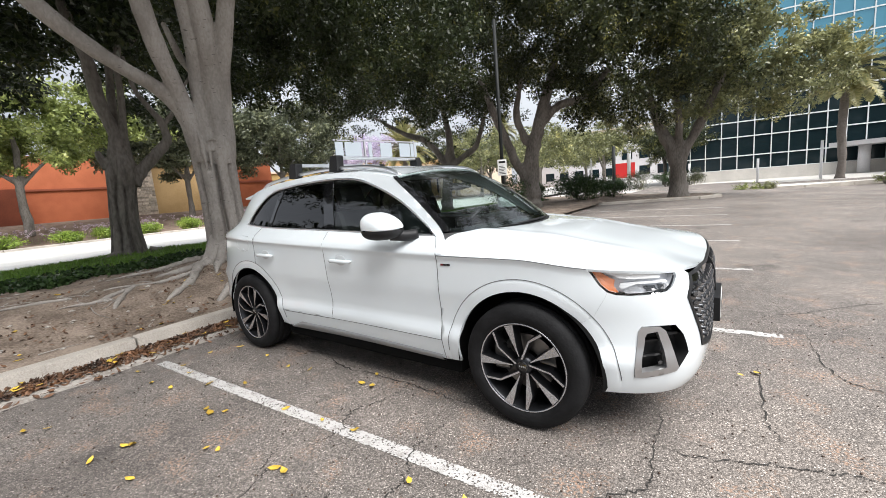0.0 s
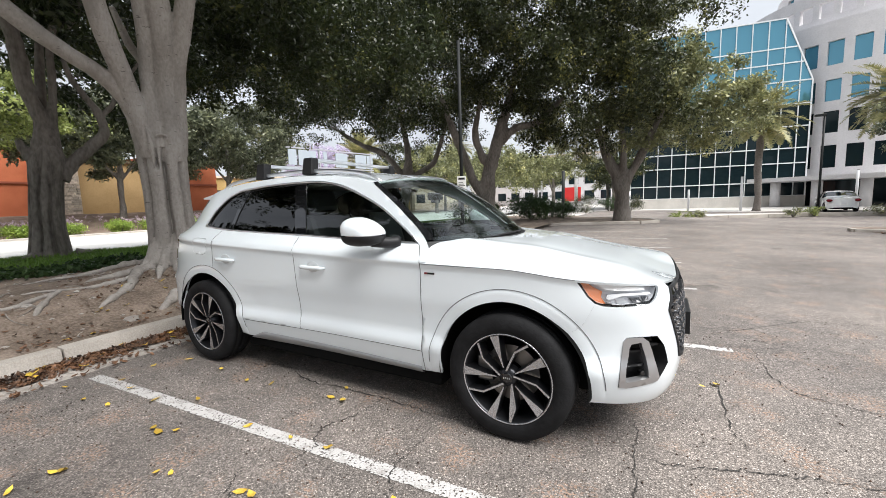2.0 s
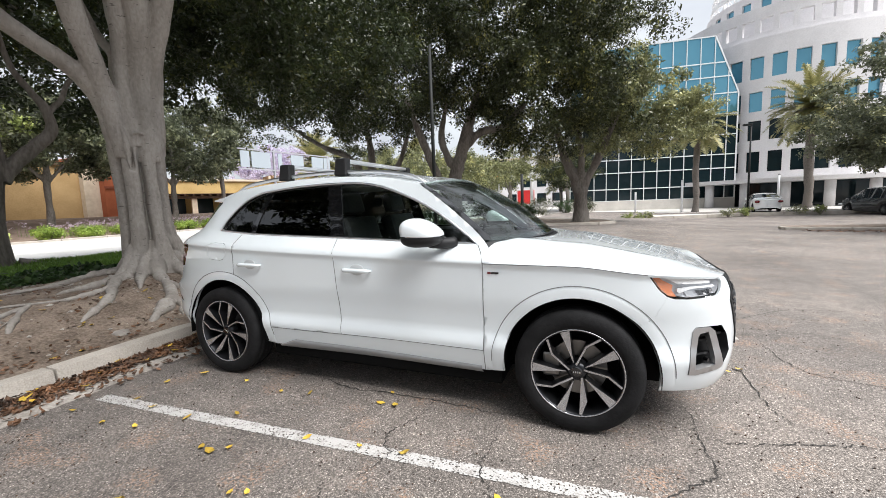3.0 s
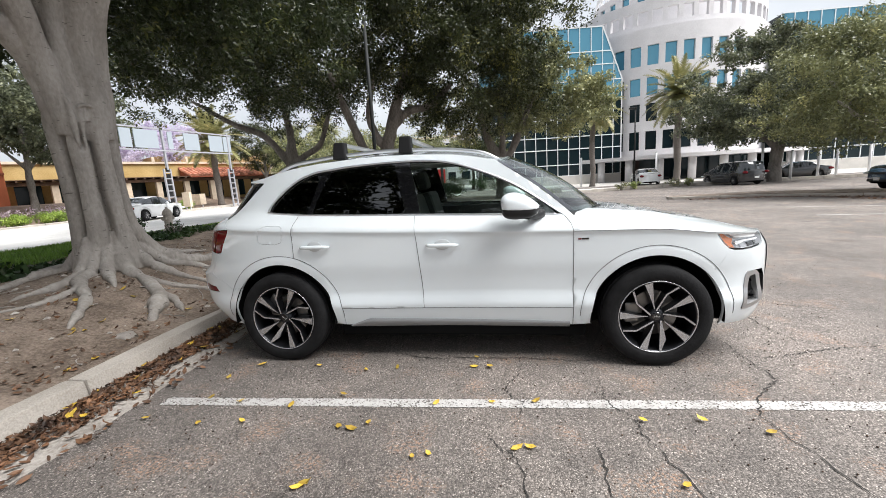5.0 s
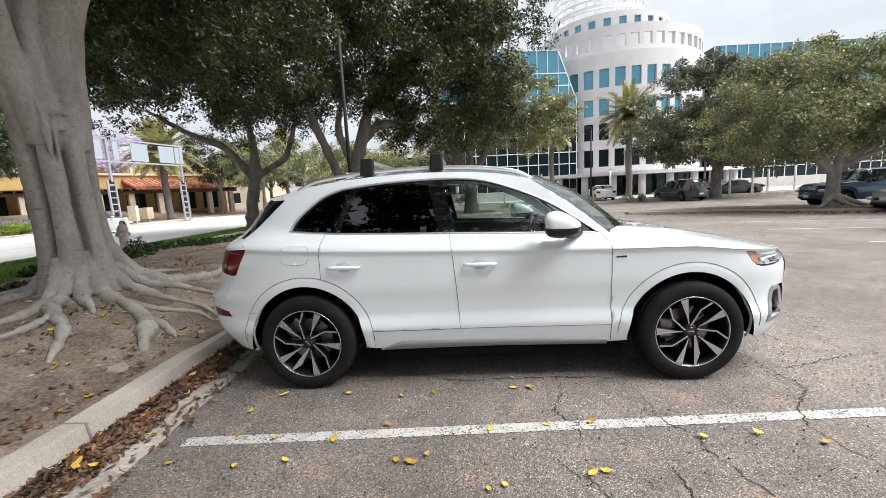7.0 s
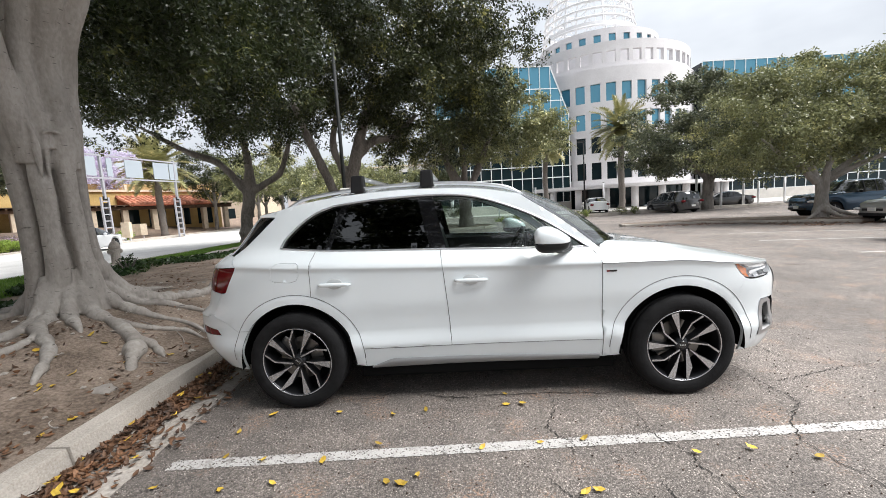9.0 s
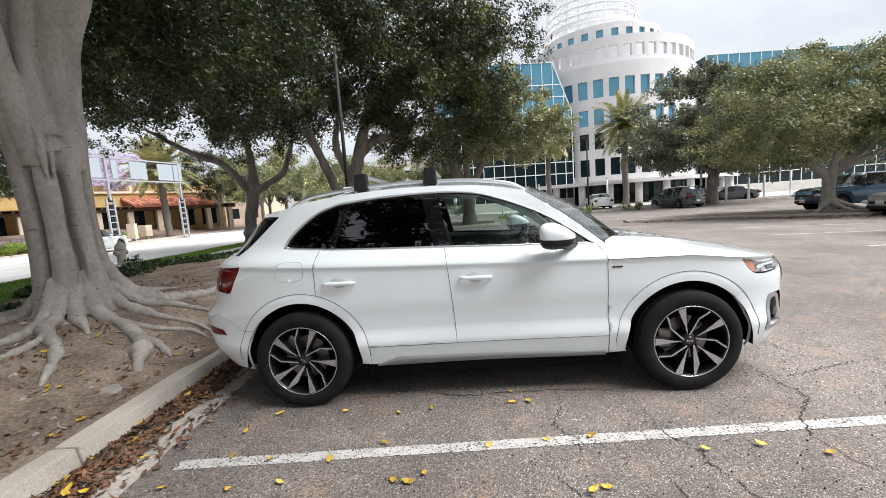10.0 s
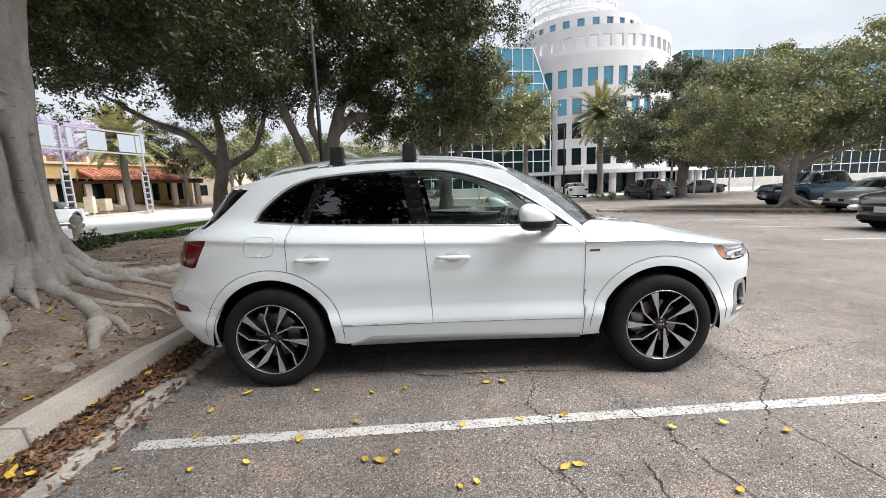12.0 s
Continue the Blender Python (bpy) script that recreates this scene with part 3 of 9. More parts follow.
T1_TRUNK = [
    column([(-0.12, 0.18, 2.15, 0.10), (-0.13, 0.20, 2.4, 0.120), (-0.18, 0.23, 2.75, 0.122), (-0.235, 0.27, 3.0, 0.122),
            (-0.28, 0.40, 3.3, 0.122), (-0.33, 0.53, 3.6, 0.124), (-0.38, 0.64, 3.95, 0.125), (-0.45, 0.75, 4.6, 0.12), (-0.6, 0.9, 6.0, 0.09)]),
    column([(-0.215, 0.12, 2.2, 0.075), (-0.27, 0.15, 2.6, 0.08), (-0.33, 0.17, 3.0, 0.07), (-0.40, 0.22, 3.4, 0.065), (-0.46, 0.34, 3.9, 0.065), (-0.54, 0.5, 4.6, 0.06), (-0.9, 0.5, 6.2, 0.04)]),
    column([(0.16, 0.08, 2.1, 0.14), (0.155, 0.08, 2.4, 0.165), (0.13, 0.04, 2.8, 0.150), (0.11, 0.02, 3.2, 0.148), (0.16, 0.12, 3.6, 0.145), (0.22, 0.25, 4.0, 0.15), (0.22, 0.4, 4.7, 0.14), (0.3, 0.6, 6.2, 0.10)]),
    column([(0.02, 0.17, 2.3, 0.10), (-0.01, 0.18, 2.55, 0.090), (-0.045, 0.16, 2.9, 0.092), (-0.055, 0.15, 3.4, 0.090), (0.0, 0.24, 3.9, 0.10), (-0.02, 0.42, 4.8, 0.09), (-0.1, 0.6, 6.2, 0.06)]),
    column([(0.225, -0.04, 2.2, 0.10), (0.235, -0.04, 2.5, 0.110), (0.25, -0.06, 2.9, 0.115), (0.275, -0.04, 3.3, 0.118), (0.34, 0.05, 3.65, 0.125), (0.46, 0.17, 4.05, 0.13), (0.64, 0.28, 4.7, 0.12), (1.1, 0.5, 6.4, 0.08)]),
    column([(0.01, -0.10, 2.2, 0.20), (0.0, -0.10, 2.6, 0.18), (0.0, -0.10, 3.0, 0.17), (0.0, -0.16, 3.5, 0.17), (-0.1, -0.3, 4.4, 0.15), (-0.3, -0.7, 6.0, 0.1)]),
    column([(-0.045, 0.29, 2.0, 0.010), (-0.05, 0.30, 2.15, 0.026), (-0.06, 0.305, 2.33, 0.036), (-0.075, 0.31, 2.48, 0.028), (-0.10, 0.31, 2.6, 0.010)]),
    column([(0.0, 0.272, 2.44, 0.012), (0.05, 0.275, 2.475, 0.018), (0.12, 0.25, 2.47, 0.016), (0.20, 0.20, 2.42, 0.010)])]
T1_LIMBS = [
    ([P(-0.18, 0.02, 2.55), (-4.66, 0.12, 2.98), (-4.62, -0.14, 3.22), (-4.60, -0.48, 3.40), (-4.68, -0.84, 3.66), (-4.82, -1.26, 4.08), (-5.0, -1.8, 4.75), (-5.3, -2.7, 5.6)], [0.15, 0.125, 0.108, 0.096, 0.105, 0.112, 0.10, 0.06]),
    ([P(-0.05, -0.10, 3.0), P(-0.18, -0.2, 3.35), P(-0.22, -0.3, 3.65), P(-0.40, -0.4, 3.95), P(-0.6, -0.5, 4.5)], [0.10, 0.075, 0.062, 0.060, 0.04])]
T1_ROOTS = [
    surface_root([(-4.48, 0.03), (-4.34, -0.30), (-4.40, -0.62)], [0.085, 0.060, 0.030], P(-0.13, 0.20, 0.95), 1),
    surface_root([(-4.41, 0.10), (-4.18, -0.23), (-3.88, -0.42), (-3.66, -0.68), (-3.55, -0.86)], [0.095, 0.068, 0.062, 0.058, 0.030], P(-0.06, 0.22, 0.95), 2),
    surface_root([(-4.14, -0.26), (-4.05, -0.52), (-4.10, -0.80), (-4.30, -1.25)], [0.052, 0.040, 0.030, 0.016], None, 3),
    surface_root([(-4.26, 0.16), (-4.06, 0.02), (-3.96, -0.05)], [0.080, 0.058, 0.034], P(0.02, 0.20, 0.90), 4),
    surface_root([(-4.20, 0.33), (-3.84, 0.21), (-3.56, 0.08), (-3.33, -0.14), (-3.20, -0.34)], [0.100, 0.068, 0.072, 0.095, 0.075], P(0.12, 0.20, 1.0), 5),
    surface_root([(-3.52, 0.06), (-3.26, 0.0), (-3.08, -0.12)], [0.060, 0.055, 0.030], None, 6),
    surface_root([(-4.10, 0.62), (-3.71, 0.60), (-3.42, 0.68), (-3.15, 0.60)], [0.095, 0.052, 0.040, 0.026], P(0.20, 0.14, 0.92), 7),
    surface_root([(-4.12, 0.85), (-3.80, 1.00), (-3.45, 1.10), (-3.10, 1.32)], [0.085, 0.048, 0.038, 0.022], P(0.22, 0.08, 0.90), 8),
    surface_root([(-4.16, 0.98), (-3.98, 1.35), (-3.92, 1.80), (-4.10, 2.40), (-4.2, 2.8)], [0.130, 0.088, 0.076, 0.062, 0.03], P(0.17, 0.06, 1.1), 9),
    surface_root([(-5.02, 0.32), (-5.10, 0.02), (-5.02, -0.45), (-5.2, -1.0)], [0.100, 0.066, 0.040, 0.020], P(-0.2, 0.0, 0.95), 10),
    surface_root([(-5.0, 0.7), (-5.45, 0.65), (-6.0, 0.3)], [0.12, 0.07, 0.03], P(-0.2, -0.2, 0.95), 11),
    surface_root([(-4.7, 1.0), (-4.85, 1.5), (-4.8, 2.2)], [0.13, 0.08, 0.03], P(0.2, -0.25, 0.95), 12),
    surface_root([(-3.84, 0.24), (-3.54, 0.34), (-3.30, 0.50), (-3.10, 0.45)], [0.042, 0.038, 0.036, 0.022], None, 13),
    surface_root([(-4.20, -1.02), (-3.98, -1.20), (-3.70, -1.38)], [0.030, 0.038, 0.030], None, 14),
    surface_root([(-4.16, -1.10), (-4.02, -1.32), (-3.92, -1.52), (-3.98, -1.8)], [0.024, 0.032, 0.026, 0.014], None, 15),
    surface_root([(-4.22, -1.66), (-4.36, -2.0), (-4.5, -2.3)], [0.022, 0.026, 0.014], None, 16)]
ficus(T1, T1_TRUNK + T1_ROOTS, T1_LIMBS,
      # last nine blobs: added overhead out of view to shade trunk, car and lot
      [(-4.6, -0.6, 7.4, 4.6, 4.4, 2.1), (-6.8, 2.0, 6.6, 3.2, 3.0, 1.7), (-4.2, 4.6, 6.4, 2.8, 3.0, 1.6), (-6.4, -3.6, 6.8, 3.0, 3.0, 1.6), (-1.5, 0.5, 7.6, 2.6, 3.4, 1.5), (-5.4, 5.2, 5.0, 1.8, 1.8, 1.0), (-6.6, 6.8, 5.6, 3.0, 3.0, 1.6), (-8.6, 9.4, 5.8, 3.2, 3.0, 1.8), (-7.0, 9.8, 8.4, 3.6, 3.0, 2.0), (-7.7, 3.9, 6.0, 2.4, 2.4, 1.3), (-7.2, 5.4, 5.4, 1.9, 1.9, 1.1), (-9.4, 2.0, 6.4, 2.4, 2.4, 1.3), (-11.2, 7.4, 6.6, 2.8, 2.8, 1.6), (1.6, 4.4, 8.0, 2.8, 2.2, 1.2), (0.6, 1.0, 8.6, 2.4, 2.4, 1.2), (-4.7, -1.8, 5.9, 1.9, 1.5, 0.7), (-3.0, -0.6, 6.3, 2.0, 1.9, 0.8), (-2.7, 1.6, 6.5, 1.8, 1.8, 0.8), (-4.4, 0.6, 6.3, 2.0, 2.0, 0.8), (-2.1, -0.2, 6.3, 2.2, 2.4, 1.0), (0.8, -1.6, 8.8, 2.6, 2.2, 0.9), (0.2, -0.8, 6.4, 2.4, 2.2, 0.9), (2.8, -0.8, 7.2, 2.2, 2.2, 0.9), (2.4, -3.8, 7.2, 2.4, 2.0, 0.8)],
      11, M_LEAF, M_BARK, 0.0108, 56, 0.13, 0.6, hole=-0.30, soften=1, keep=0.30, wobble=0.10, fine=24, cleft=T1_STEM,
      label="large ficus with a fluted grey trunk and spreading surface roots")
T2 = (-9.1, 0.4, 0.4)
ficus(T2,
      [([(-9.09, 0.40, 2.1), (-9.08, 0.42, 2.4), (-9.06, 0.50, 2.9), (-9.06, 0.53, 3.2), (-9.08, 0.46, 3.55), (-9.11, 0.37, 3.95), (-9.12, 0.34, 4.5), (-9.13, 0.28, 5.0), (-9.3, 0.0, 6.4)], [0.10, 0.17, 0.15, 0.12, 0.125, 0.135, 0.14, 0.12, 0.08]),
       ([(-9.05, 0.57, 2.1), (-9.04, 0.60, 2.4), (-9.04, 0.64, 2.8), (-9.03, 0.68, 3.2), (-9.01, 0.73, 3.7), (-8.99, 0.77, 4.2), (-8.99, 0.79, 4.7), (-8.96, 0.9, 5.2), (-8.87, 1.2, 5.4), (-8.8, 1.5, 6.4)], [0.10, 0.17, 0.14, 0.095, 0.075, 0.07, 0.068, 0.075, 0.06, 0.04]),
       ([(-8.94, 0.46, 2.0), (-8.92, 0.47, 2.3), (-8.96, 0.50, 2.7), (-9.0, 0.52, 3.0)], [0.06, 0.09, 0.10, 0.07]),
       ([(-9.2, 0.5, 2.0), (-9.25, 0.55, 3.0), (-9.45, 0.75, 4.5), (-9.8, 1.0, 6.2)], [0.2, 0.13, 0.08, 0.06])],
      [([(-9.0, 0.68, 2.1), (-8.97, 0.86, 2.38), (-8.87, 1.18, 2.75), (-8.80, 1.45, 3.08), (-8.80, 1.46, 3.35), (-8.82, 1.38, 3.62), (-8.86, 1.24, 3.85), (-8.92, 1.02, 4.3), (-9.0, 0.95, 5.0)], [0.15, 0.135, 0.12, 0.105, 0.085, 0.075, 0.06, 0.05, 0.03]),
       ([(-8.82, 1.42, 3.45), (-8.75, 1.66, 3.75), (-8.72, 1.80, 4.1), (-8.6, 2.3, 4.9)], [0.06, 0.052, 0.045, 0.03]),
       ([(-9.10, 0.30, 2.5), (-9.13, 0.20, 2.72), (-9.14, 0.17, 2.86)], [0.11, 0.075, 0.05]),
       ([(-9.0, 0.75, 0.5), (-8.85, 1.15, 0.42), (-8.6, 1.7, 0.32)], [0.14, 0.07, 0.03]), ([(-9.05, 0.2, 0.5), (-8.85, -0.25, 0.42), (-8.7, -0.7, 0.32)], [0.14, 0.06, 0.02])],
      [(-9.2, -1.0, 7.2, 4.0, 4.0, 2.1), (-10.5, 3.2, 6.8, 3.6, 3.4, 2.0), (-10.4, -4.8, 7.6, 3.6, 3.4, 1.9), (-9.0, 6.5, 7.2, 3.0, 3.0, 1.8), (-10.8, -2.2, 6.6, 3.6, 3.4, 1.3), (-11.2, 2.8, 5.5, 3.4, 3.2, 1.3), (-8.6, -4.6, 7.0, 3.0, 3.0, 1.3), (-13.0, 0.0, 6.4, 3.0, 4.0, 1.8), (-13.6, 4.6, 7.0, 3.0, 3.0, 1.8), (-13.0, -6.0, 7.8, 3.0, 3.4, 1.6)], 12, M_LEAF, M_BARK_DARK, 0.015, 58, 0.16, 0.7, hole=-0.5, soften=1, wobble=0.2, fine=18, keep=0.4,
      cleft=([(-9.1, 0.38, 0.05, 0.55), (-9.1, 0.38, 0.35, 0.43), (-9.1, 0.39, 0.6, 0.36), (-9.09, 0.41, 1.3, 0.30), (-9.08, 0.46, 1.9, 0.30), (-9.06, 0.52, 2.4, 0.32), (-9.05, 0.56, 2.75, 0.20)],
             [(((0.1, 6), (1.0, -4), (1.8, 0), (2.7, -14)), 0.10), (((0.1, -52), (0.9, -42), (1.7, -48), (2.7, -38)), 0.12), (((0.1, -100), (1.2, -92), (2.6, -96)), 0.09), (((0.1, 60), (1.2, 52), (2.6, 60)), 0.09), (((0.1, 120), (2.6, 130)), 0.1), (((0.1, 200), (2.6, 205)), 0.1)]),
      label="mature ficus with a dark grey forked trunk on the lawn")
TB = (-5.2, 15.5, 0.2)
ficus(TB,
      [([(-5.35, 15.45, 0.0), (-5.37, 15.45, 1.2), (-5.3, 15.5, 2.6), (-4.9, 15.6, 4.2), (-4.25, 15.8, 6.4), (-4.0, 16, 8)], [0.5, 0.36, 0.33, 0.28, 0.18, 0.1]),
       ([(-5.5, 15.3, 0.0), (-5.6, 15.3, 1.4), (-6.1, 15.1, 2.7), (-6.66, 14.9, 4.2), (-7.4, 14.6, 6.5)], [0.34, 0.24, 0.22, 0.2, 0.12])],
      [([(-5.0, 15.6, 3.9), (-4.2, 15.9, 4.7), (-3.1, 16.3, 5.0), (-2, 16.5, 6)], [0.22, 0.19, 0.17, 0.1]),
       ([(-5.5, 15.4, 3.2), (-5.9, 15.3, 4.6), (-5.6, 15.3, 6.2)], [0.2, 0.17, 0.1])],
      [(-5.0, 15.0, 8.2, 5.4, 4.6, 2.9), (-1.6, 16.0, 7.4, 4.3, 4.2, 2.8), (1.2, 17.4, 8.0, 2.6, 3.0, 2.4), (-8.5, 14.5, 6.6, 3.4, 3.6, 2.0), (-0.8, 16.8, 5.0, 3.2, 3.2, 1.7), (-5.0, 14.6, 11.4, 5.0, 4.4, 2.6), (-0.6, 16.0, 10.6, 4.0, 3.8, 2.6), (-2.6, 14.0, 6.4, 3.0, 2.6, 1.8), (-0.3, 14.6, 6.3, 1.8, 1.6, 1.3)],
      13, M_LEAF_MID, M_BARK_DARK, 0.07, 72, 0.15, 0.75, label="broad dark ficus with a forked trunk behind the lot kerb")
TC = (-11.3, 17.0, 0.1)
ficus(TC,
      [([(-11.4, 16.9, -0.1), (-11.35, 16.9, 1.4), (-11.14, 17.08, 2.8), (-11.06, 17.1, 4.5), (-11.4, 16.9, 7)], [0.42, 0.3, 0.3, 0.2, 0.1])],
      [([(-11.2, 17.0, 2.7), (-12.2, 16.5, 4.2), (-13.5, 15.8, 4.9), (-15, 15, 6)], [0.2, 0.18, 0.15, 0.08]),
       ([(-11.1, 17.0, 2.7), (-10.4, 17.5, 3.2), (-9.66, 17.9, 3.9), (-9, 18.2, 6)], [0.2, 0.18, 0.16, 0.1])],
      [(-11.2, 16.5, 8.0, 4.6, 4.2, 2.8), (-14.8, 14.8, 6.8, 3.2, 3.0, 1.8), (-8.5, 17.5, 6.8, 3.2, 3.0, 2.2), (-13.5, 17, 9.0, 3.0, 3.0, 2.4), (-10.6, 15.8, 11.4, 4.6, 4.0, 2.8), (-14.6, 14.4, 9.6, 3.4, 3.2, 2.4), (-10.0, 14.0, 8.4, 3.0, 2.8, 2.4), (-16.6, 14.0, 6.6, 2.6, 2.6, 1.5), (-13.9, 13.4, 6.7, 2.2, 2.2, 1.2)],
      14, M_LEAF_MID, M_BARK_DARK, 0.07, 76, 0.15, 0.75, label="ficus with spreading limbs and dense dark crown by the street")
T3 = (0.28, 20.6, 0.05)
ficus(T3,
      [([(0.28, 20.6, -0.1), (0.25, 20.6, 1.2), (0.1, 20.6, 2.2), (-0.7, 20.5, 4.0), (-1.2, 20.4, 6.5)], [0.55, 0.36, 0.34, 0.22, 0.1]),
       ([(0.3, 20.6, 1.0), (0.5, 20.6, 2.2), (1.25, 20.7, 3.8), (2.2, 20.8, 6)], [0.3, 0.24, 0.2, 0.1])],
      [([(0.2, 20.6, 2.0), (0.3, 20.3, 3.6), (0.1, 20, 6)], [0.22, 0.17, 0.1])],
      [(-0.6, 20.6, 7.0, 3.6, 3.8, 3.4), (2.3, 20.8, 5.6, 3.0, 3.2, 2.4), (3.4, 20.9, 6.6, 1.9, 2.1, 1.8), (-2.6, 20.5, 5.6, 2.6, 2.8, 2.0), (4.4, 21.2, 5.2, 2.0, 2.2, 1.6), (0.5, 20.8, 9.6, 2.8, 2.8, 1.8)],
      15, M_LEAF_OLIVE, M_BARK_DARK, 0.07, 85, 0.17, 0.75, label="rounded olive-green ficus on the island beside the lot entrance")
TR = (16.9, 15.9, -0.1)
ficus(TR,
      [([(16.75, 15.85, -0.3), (16.78, 15.85, 1.0), (16.55, 15.9, 1.9), (15.4, 16.2, 3.1), (14.2, 16.6, 4.6)], [0.24, 0.15, 0.135, 0.11, 0.06]),
       ([(17.0, 15.8, -0.3), (16.98, 15.82, 1.0), (17.05, 15.8, 2.0), (17.3, 15.6, 3.4), (17.6, 15.4, 5.0)], [0.24, 0.15, 0.135, 0.12, 0.06]),
       ([(17.15, 15.95, -0.3), (17.08, 15.9, 1.0), (17.4, 15.8, 1.9), (18.5, 15.4, 2.9), (19.8, 15.1, 4.4)], [0.23, 0.14, 0.13, 0.11, 0.06]),
       ([(16.85, 16.0, -0.3), (16.88, 15.95, 1.2), (16.6, 16.1, 2.3), (16.2, 16.6, 3.8), (16.0, 17.0, 5.0)], [0.22, 0.14, 0.125, 0.10, 0.06])],
      [([(16.90, 15.90, 0.35), (16.30, 15.50, 0.02), (15.60, 15.15, -0.22)], [0.17, 0.09, 0.04]), ([(16.90, 15.80, 0.35), (17.00, 15.25, 0.02), (17.25, 14.60, -0.24)], [0.17, 0.09, 0.04]), ([(17.00, 15.80, 0.35), (17.70, 15.50, 0.02), (18.40, 15.25, -0.22)], [0.17, 0.09, 0.04]),
       ([(16.6, 15.85, 1.5), (15.6, 15.6, 2.3), (14.6, 15.3, 2.8), (13.6, 15.2, 3.6)], [0.15, 0.12, 0.09, 0.05]),
       ([(17.2, 15.8, 1.6), (18.2, 15.2, 2.3), (19.4, 14.6, 2.9), (20.6, 14.0, 3.8)], [0.14, 0.11, 0.09, 0.05])],
      [(16.2, 15.2, 4.9, 4.4, 4.0, 1.7), (14.3, 15.8, 4.2, 2.6, 2.8, 1.9), (20.2, 14.0, 5.0, 4.0, 3.8, 1.9), (17.2, 17.0, 5.4, 3.6, 3.4, 1.5), (22.7, 12.0, 5.2, 4.0, 4.0, 2.3), (19.0, 16.8, 4.4, 2.8, 2.4, 1.6), (14.4, 16.4, 2.8, 1.9, 1.8, 0.9), (20.8, 15.4, 2.8, 3.0, 2.2, 1.0), (23.8, 13.2, 2.8, 3.0, 2.8, 1.1), (16.0, 18.6, 2.9, 3.0, 1.6, 1.1), (19.4, 18.8, 3.2, 3.0, 1.6, 1.2), (24.5, 16.5, 4.2, 3.0, 2.2, 1.8), (14.4, 15.2, 6.2, 1.6, 1.6, 0.8), (18.6, 14.6, 6.7, 1.8, 1.6, 0.8), (21.4, 13.6, 7.1, 1.6, 1.6, 0.9), (15.0, 14.4, 3.6, 2.4, 1.8, 0.9), (19.2, 13.4, 3.9, 2.6, 1.8, 0.9)],
      16, M_LEAF_OLIVE, M_BARK_PALE, 0.04, 80, 0.14, 0.75,
      label="spreading ficus with pale fluted trunk on the lot island")
TS = (22.0, 33.0, -0.3)
ficus(TS,
      [([(21.9, 33.0, -0.5), (21.85, 33.0, 1.2), (21.8, 33.0, 3.0), (20.8, 33.1, 6.2)], [0.5, 0.26, 0.24, 0.12]), ([(22.2, 32.95, -0.5), (22.2, 32.95, 1.2), (22.6, 33.0, 3.4), (23.6, 33.0, 6.2)], [0.45, 0.24, 0.22, 0.12])],
      [([(21.8, 32.9, 2.4), (19.9, 32.2, 4.0), (18.0, 31.6, 5.4)], [0.2, 0.16, 0.08])],
      [(21.4, 32.7, 7.0, 6.0, 5.2, 3.7), (17.7, 32.9, 5.0, 3.6, 3.4, 2.3), (16.6, 33.2, 4.0, 2.2, 2.4, 1.4), (25.4, 32.7, 8.1, 5.0, 4.8, 3.2), (19.8, 32.1, 4.7, 4.6, 4.0, 1.8), (23.4, 31.0, 3.6, 2.4, 2.2, 1.2)],
      17, M_LEAF_GREY, M_BARK_DARK, 0.08, 62, 0.26, 0.95, label="dense grey-green ficus standing behind the dark minivan")
TK = (-5.0, -10.5, 0.3)
ficus(TK,
      [([(-5.0, -10.5, 0.0), (-5.0, -10.5, 1.4), (-4.9, -10.5, 2.8), (-4.2, -10.3, 6)], [0.6, 0.42, 0.4, 0.14]), ([(-5.0, -10.5, 1.4), (-5.4, -10.6, 3), (-6.2, -10.8, 6)], [0.34, 0.28, 0.12])],
      [],
      [(-4.6, -9.8, 7.4, 5.0, 4.6, 2.6), (-1.0, -9.5, 7.6, 3.6, 3.6, 2.2), (-6.6, -7.0, 7.0, 3.0, 3.0, 1.8)],
      18, M_LEAF, M_BARK_DARK, 0.08, 45, 0.34, 0.85, hole=-0.36, label="next ficus of the row along the soil bed")
for k, (x, y) in enumerate(((4.5, -24.0), (12.5, -26.0), (21.0, -22.0), (-3.5, -27.0))):
    ficus((x, y, 0.0), [([(x, y, -0.1), (x, y, 1.6), (x + 0.3, y, 3.2), (x + 1, y, 6)], [0.5, 0.36, 0.3, 0.1])], [],
          [(x, y, 7.6, 5.0, 4.0, 3.6), (x + 3, y - 1, 6.4, 3.2, 3.0, 2.6)], 40 + k, M_LEAF, M_BARK_DARK, 0.09, 30, 0.32, 1.0, label="broad ficus on the far side of the lot")


# ---- the white SUV ----
from mathutils.geometry import delaunay_2d_cdt

M_PAINT = mat("white_car_paint", (0.775, 0.825, 0.85), (0.79, 0.84, 0.865), rough=0.24, scale=1.2, coat=1.0)
M_SHUT = plain("dark_shut_gap", (0.006, 0.006, 0.006), 0.9, spec=0.05)
M_SEAM = plain("grey_seam", (0.10, 0.10, 0.105), 0.7)
M_GLOSSBLACK = plain("gloss_black_trim", (0.006, 0.006, 0.007), 0.08, 0.0, 1.0)
M_CHROME = plain("satin_chrome", (0.78, 0.79, 0.81), 0.30, 1.0)
M_SILVER = plain("matt_silver_trim", (0.50, 0.50, 0.51), 0.36, 0.85)
M_SATIN = plain("satin_black_plastic", (0.016, 0.016, 0.017), 0.5, spec=0.3)
M_GREYSILL = plain("grey_sill_trim", (0.30, 0.305, 0.31), 0.35, 0.2)
# body white greyed down: the grip recess's shade is in the colour
M_RECESS = plain("shaded_white_recess", (0.55, 0.57, 0.58), 0.4)
